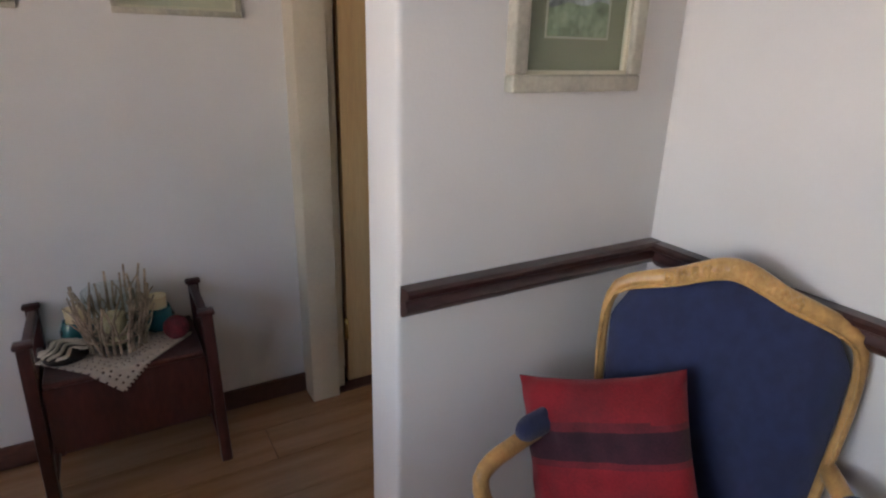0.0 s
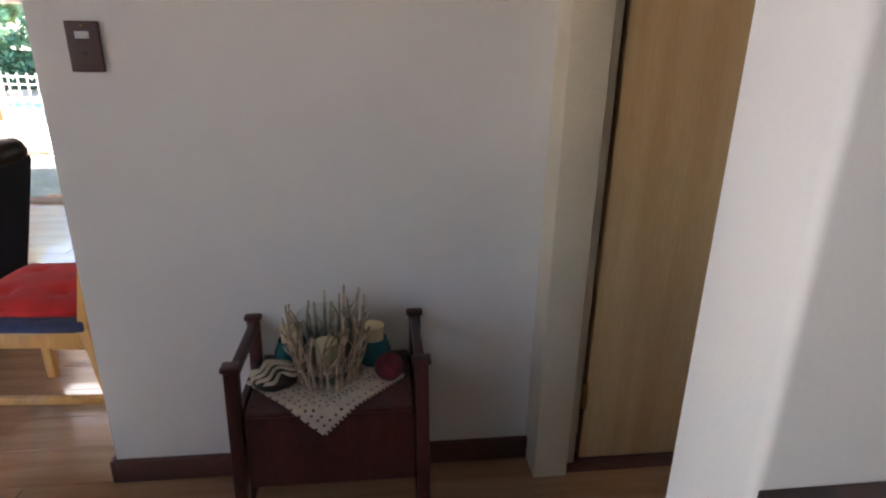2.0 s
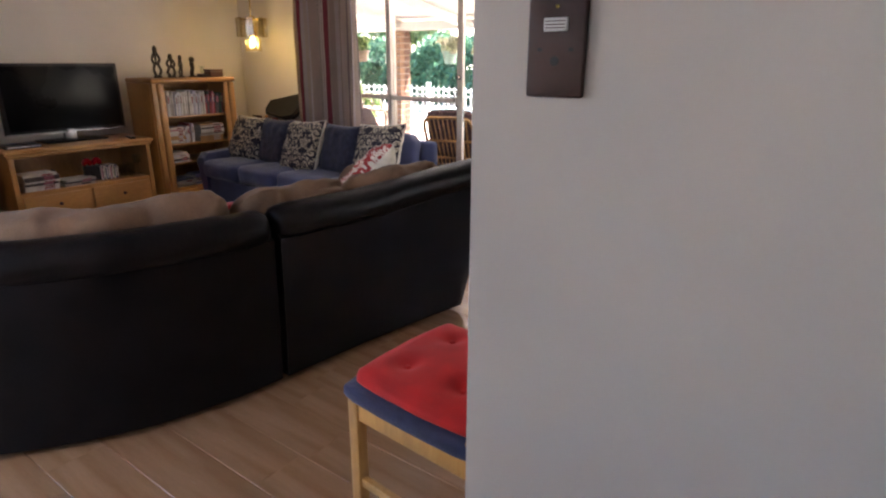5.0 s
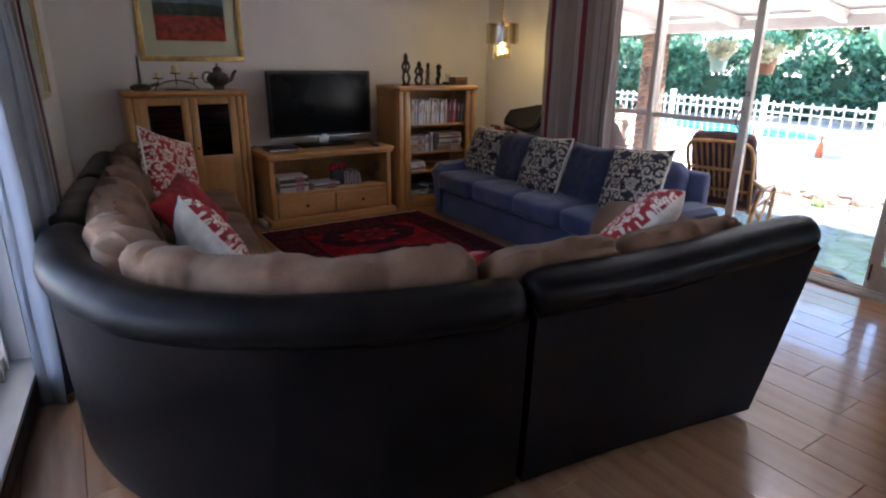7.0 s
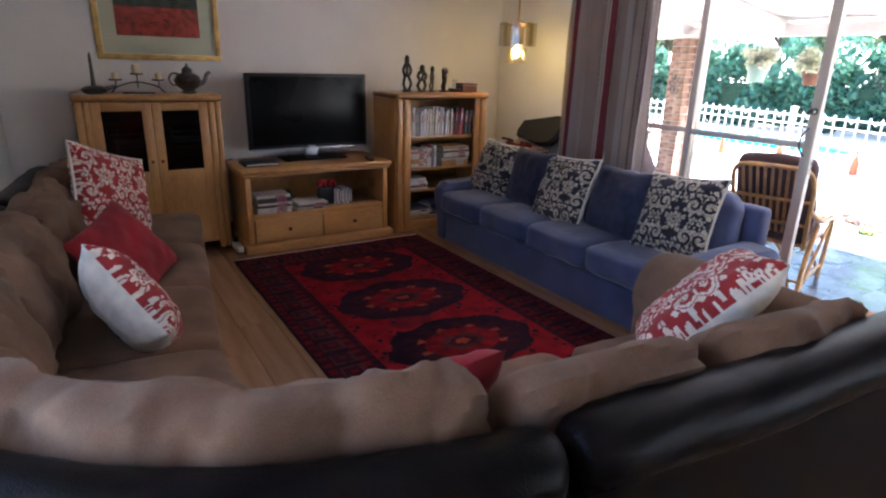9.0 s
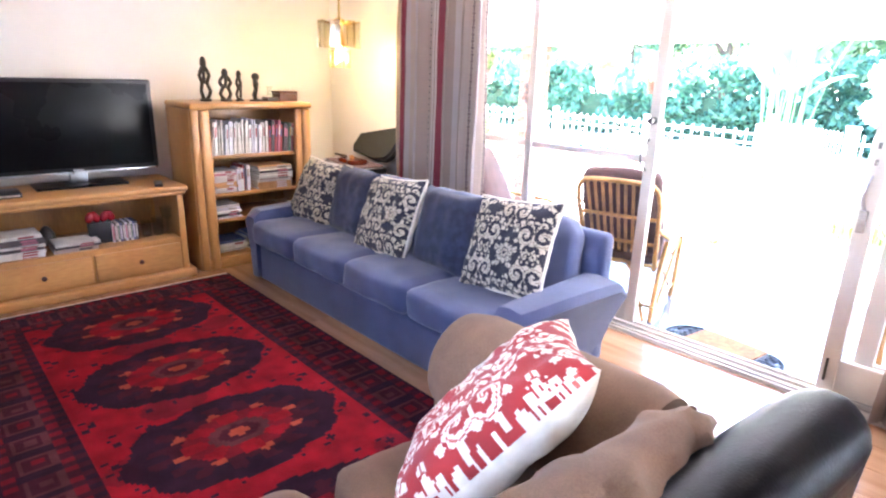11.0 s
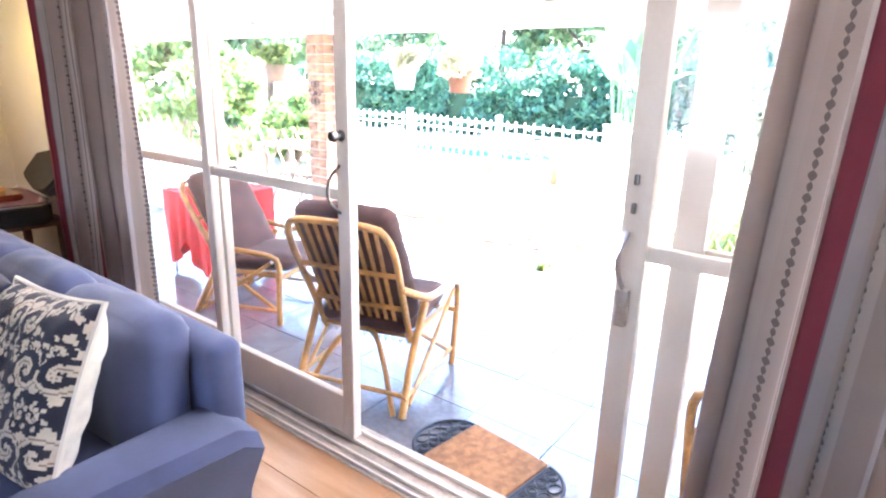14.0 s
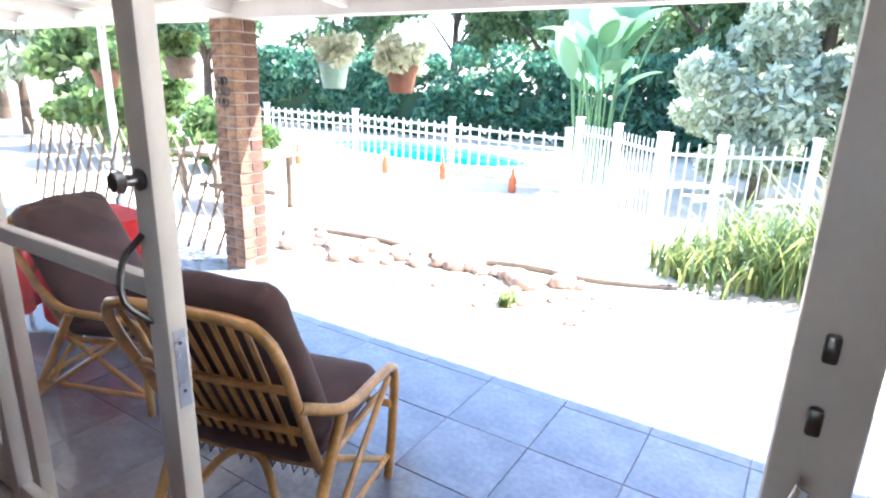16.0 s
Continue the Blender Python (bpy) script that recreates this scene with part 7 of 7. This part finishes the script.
# ---- garden ----
M_SAND = mat("pale_garden_paving", (0.50, 0.43, 0.34), 0.9, 0.2, 0.6, 0.5, 14, col2=(0.56, 0.5, 0.40))
M_WATER = mat("pool_water", (0.02, 0.42, 0.48), 0.08, 0.15, 1.2, 0.3, 3)
M_POOLW = mat("pool_plaster", (0.35, 0.62, 0.66), 0.6, 0.08, 3, 0.1, 30)
M_COPE = mat("pool_coping", (0.56, 0.5, 0.42), 0.85, 0.15, 5, 0.3, 40)
M_ROCK = mat("pink_grey_rock", (0.32, 0.23, 0.18), 0.9, 0.35, 7, 0.9, 22, piece=0.25)
M_ORANGE = mat("rust_orange_glaze", (0.42, 0.1, 0.03), 0.4, 0.2, 9, 0.1, 60)


def pool_ring(k=1.0, z=0.0, n=56):
    out = []
    for i in range(n):
        a = 2 * math.pi * i / n
        r = 1 + 0.07 * math.cos(2 * a + 0.6)
        q = Matrix.Rotation(radians(-12), 3, "Z") @ Vector((3.0 * r * k * math.cos(a), 1.45 * r * k * math.sin(a), 0))
        out.append(Vector((-10.1 + q.x, 16.75 + q.y, z)))
    return out


bm = bmesh.new()
inner = [bm.verts.new(p) for p in pool_ring(1.06, -0.25)]
outer = [bm.verts.new((300 * math.cos(2 * math.pi * i / 24), 300 * math.sin(2 * math.pi * i / 24), -0.25)) for i in range(24)]
ed = [bm.edges.new((l[i], l[(i + 1) % len(l)])) for l in (inner, outer) for i in range(len(l))]
bmesh.ops.triangle_fill(bm, edges=ed, use_beauty=True)
bmesh.ops.delete(bm, geom=[f for f in bm.faces if (f.calc_center_median() - Vector((-10.1, 16.75, -0.25))).length < 0.8], context="FACES")
tagged(part("ground", bm, M_SAND, smooth=False), "pale sunlit sandy garden ground", "ground", kind="structure")
pl = thing("swimming_pool", pose(0, 0, 0), "turquoise swimming pool with pale coping", "pool", kind="structure")
bm = bmesh.new()
r0, r1 = [bm.verts.new(p) for p in pool_ring(1.0, -0.25)], [bm.verts.new(p) for p in pool_ring(0.97, -1.3)]
for i in range(56):
    bm.faces.new((r0[i], r0[(i + 1) % 56], r1[(i + 1) % 56], r1[i]))
bm.faces.new(r1)
part("basin", bm, M_POOLW, pl)
bm = bmesh.new()
bm.faces.new([bm.verts.new(p) for p in pool_ring(0.995, -0.33)])
part("water", bm, M_WATER, pl, "still turquoise water", smooth=False)
bm = bmesh.new()
rr_ = [[bm.verts.new(p) for p in pool_ring(k, z)] for k, z in ((0.985, -0.3), (0.985, -0.2), (1.1, -0.2), (1.1, -0.3))]
for a in range(4):
    for i in range(56):
        bm.faces.new((rr_[a][i], rr_[a][(i + 1) % 56], rr_[(a + 1) % 4][(i + 1) % 56], rr_[(a + 1) % 4][i]))
part("coping", bm, M_COPE, pl, "pale stone coping")


def pool_fence(name, pts, h, step, bar, rails, label, tied):
    """Posts, rails and upright bars along a line of points on the ground."""
    pts = [Vector((x, y, -0.25)) for x, y in pts]
    f = thing(name, pose(0, 0, 0), label, "fence", "pool fences")
    first = None
    for a, b in zip(pts, pts[1:]):
        d = b - a
        for z in rails:
            part("rail", beam(a + Vector((0, 0, z)), b + Vector((0, 0, z)), 0.022, 0.028, 0), M_WFENCE, f, smooth=False)
        n = max(2, int(d.length / step))
        for k in range(1, n):
            p = a + d * k / n
            if first is None:
                first = part("picket", tube([(0, 0, 0.05), (0, 0, h)], bar, 6), M_WFENCE, f, at=Matrix.Translation(p))
            else:
                ob = new("picket", first.data)
                ob.parent, ob.matrix_basis = f, Matrix.Translation(p)
            if tied and k % 2 and k + 1 < n:
                q = a + d * (k + 1) / n
                part("tie_bar", tube([p + Vector((0, 0, h - 0.02)), (p + q) / 2 + Vector((0, 0, h - 0.13)), q + Vector((0, 0, h - 0.02))], bar * 0.7, 5), M_WFENCE, f)
    for p in pts:
        ps = part("post", box(-0.045, 0.045, -0.045, 0.045, 0, h + 0.07, 0.006, 2, bmesh.new(), Matrix.Translation(p)), M_WFENCE, f)
        part("post_cap", box(-0.055, 0.055, -0.055, 0.055, h + 0.07, h + 0.09, 0.006, 2, bmesh.new(), Matrix.Translation(p)), M_WFENCE, ps)


pool_fence("pool_fence", ((-19.0, 13.4), (-15.6, 14.3), (-12.9, 14.85), (-10.2, 14.78), (-7.6, 14.3), (-5.3, 13.85)), 0.93, 0.2, 0.014, (0.1, 0.7, 0.86), "white metal pool fence with tied upright bars", True)
pool_fence("pool_fence", ((-5.1, 13.72), (-4.3, 12.85), (-3.57, 11.91)), 1.1, 0.1, 0.008, (0.1, 0.98), "taller white metal fence panel with fine upright bars", False)
pool_fence("pool_fence", ((-3.5, 11.8), (-3.0, 11.95), (-2.2, 12.5)), 1.1, 0.1, 0.008, (0.1, 0.98), "taller white metal fence panel beside the bushes", False)
random.seed(11)
for i in range(74):
    f = (i % 44) / 43
    if i < 44:
        x, y, r = -6.7 + 3.0 * f + random.uniform(-0.07, 0.07), 9.93 - 0.1 * math.sin(f * 5) - (0.5 - 0.25 * f) * random.random() ** 1.4, random.uniform(0.05, 0.13)
    else:
        x, y, r = random.uniform(-5.0, -3.3), random.uniform(8.95, 9.85), random.uniform(0.015, 0.05)
    k = bmesh.new()
    bmesh.ops.create_icosphere(k, subdivisions=2, radius=r)
    sd_ = Vector((i * 3.1, 0, 0))
    for v in k.verts:
        v.co *= 1 + 0.28 * noise.noise(v.co / r * 0.9 + sd_)
        v.co.z = max(v.co.z * 0.7, -r * 0.35)
    s = thing("garden_rock", pose(x, y, -0.25 + r * 0.3), "rounded pinkish garden rock on the bed's edge", "rock", "garden rocks")
    part("stone", k, M_ROCK, s)
hs = thing("garden_edging", pose(0, 0, 0), "dark curved edging strip along the rocks", "edging")
part("strip", tube(smooth_path([(-6.7, 10.02, -0.23), (-5.8, 10.1, -0.22), (-5.0, 9.98, -0.22), (-4.3, 10.2, -0.22), (-3.6, 10.24, -0.23), (-3.0, 10.5, -0.24)], 0.1), 0.03, 8), M_WOODG, hs)
grass_clump(-4.0, 9.32, 60, 0.16, 0.08, 77, "small dry reddish tuft on the ground")
for i, (x, y) in enumerate(((-8.61, 13.72), (-7.49, 13.87), (-6.04, 13.6), (-10.5, 13.45))):
    b = thing("bottle_bollard", pose(x, y, -0.25), "rust-orange bottle-shaped garden light", "garden light", "bottle lights")
    part("bottle", lathe([(0.05, 0), (0.06, 0.02), (0.06, 0.21), (0.028, 0.29), (0.019, 0.39), (0.023, 0.41), (0.0, 0.415)], 16), M_ORANGE, b)
gb = thing("garden_bench", pose(-8.3, 10.3, -0.25, 0, 0, 10), "weathered dark timber garden table beyond the trellis", "table")
part("tabletop", box(-0.7, 0.7, -0.35, 0.35, 0.66, 0.71, 0.006), M_WOODG, gb)
for sx in (-0.6, 0.6):
    for sy in (-0.28, 0.28):
        part("leg", box(sx - 0.035, sx + 0.035, sy - 0.035, sy + 0.035, 0, 0.66, 0.004), M_WOODG, gb)
part("stretcher", box(-0.6, 0.6, -0.03, 0.03, 0.2, 0.26, 0.004), M_WOODG, gb)

# ---- pieces of the floors, last ----
random.seed(21)
pm = None
PW, PLEN = 0.193, 1.285
row, y = 0, -1.5 + PW / 2
while y < YW - 0.09:
    # each row is cut to the rooms: the slanting south wall, the hall and the corridor
    xs = -1.15 if y < 1.3 else max(XW - 0.1, XW + (1.76 - y) / 0.103)
    xe = 1.38 if y < 1.1 else 1.6 if y < YA + 0.1 else 2.78
    x = xs - random.uniform(0.0, 0.9)
    while x < xe:
        x0, x1 = max(x, xs), min(x + PLEN, xe)
        if x1 - x0 > 0.05:
            if pm is None:
                pm = part("plank", box(0.0008, PLEN - 0.0008, -PW / 2 + 0.0008, PW / 2 - 0.0008, -0.012, 0, 0.0012, 1), M_PLANK, floor, smooth=False)
                ob = pm
            else:
                ob = new("plank", pm.data)
                ob.parent = floor
            ob.matrix_basis = pose(x0, y, random.uniform(-0.0003, 0.0003)) @ Matrix.Diagonal(((x1 - x0) / PLEN, 1, 1, 1))
        x += PLEN
    y += PW
random.seed(22)
tm = None
TS = 0.4
for i in range(-16, 13):
    for j in range(-1, 6):
        x, y = -3.03 + i * TS, YW + 0.235 + j * TS
        if j < 0 and not -4.9 < x < -1.7:
            continue
        if tm is None:
            tm = part("tile", box(0.0012, TS - 0.0012, 0.0012, TS - 0.0012, -0.014, 0, 0.0015, 1), M_SLATE, patio, smooth=False)
            ob = tm
        else:
            ob = new("tile", tm.data)
            ob.parent = patio
        ob.matrix_basis = pose(x, y, ZP + random.uniform(-0.001, 0.001), random.uniform(-0.15, 0.15), random.uniform(-0.15, 0.15), 0)
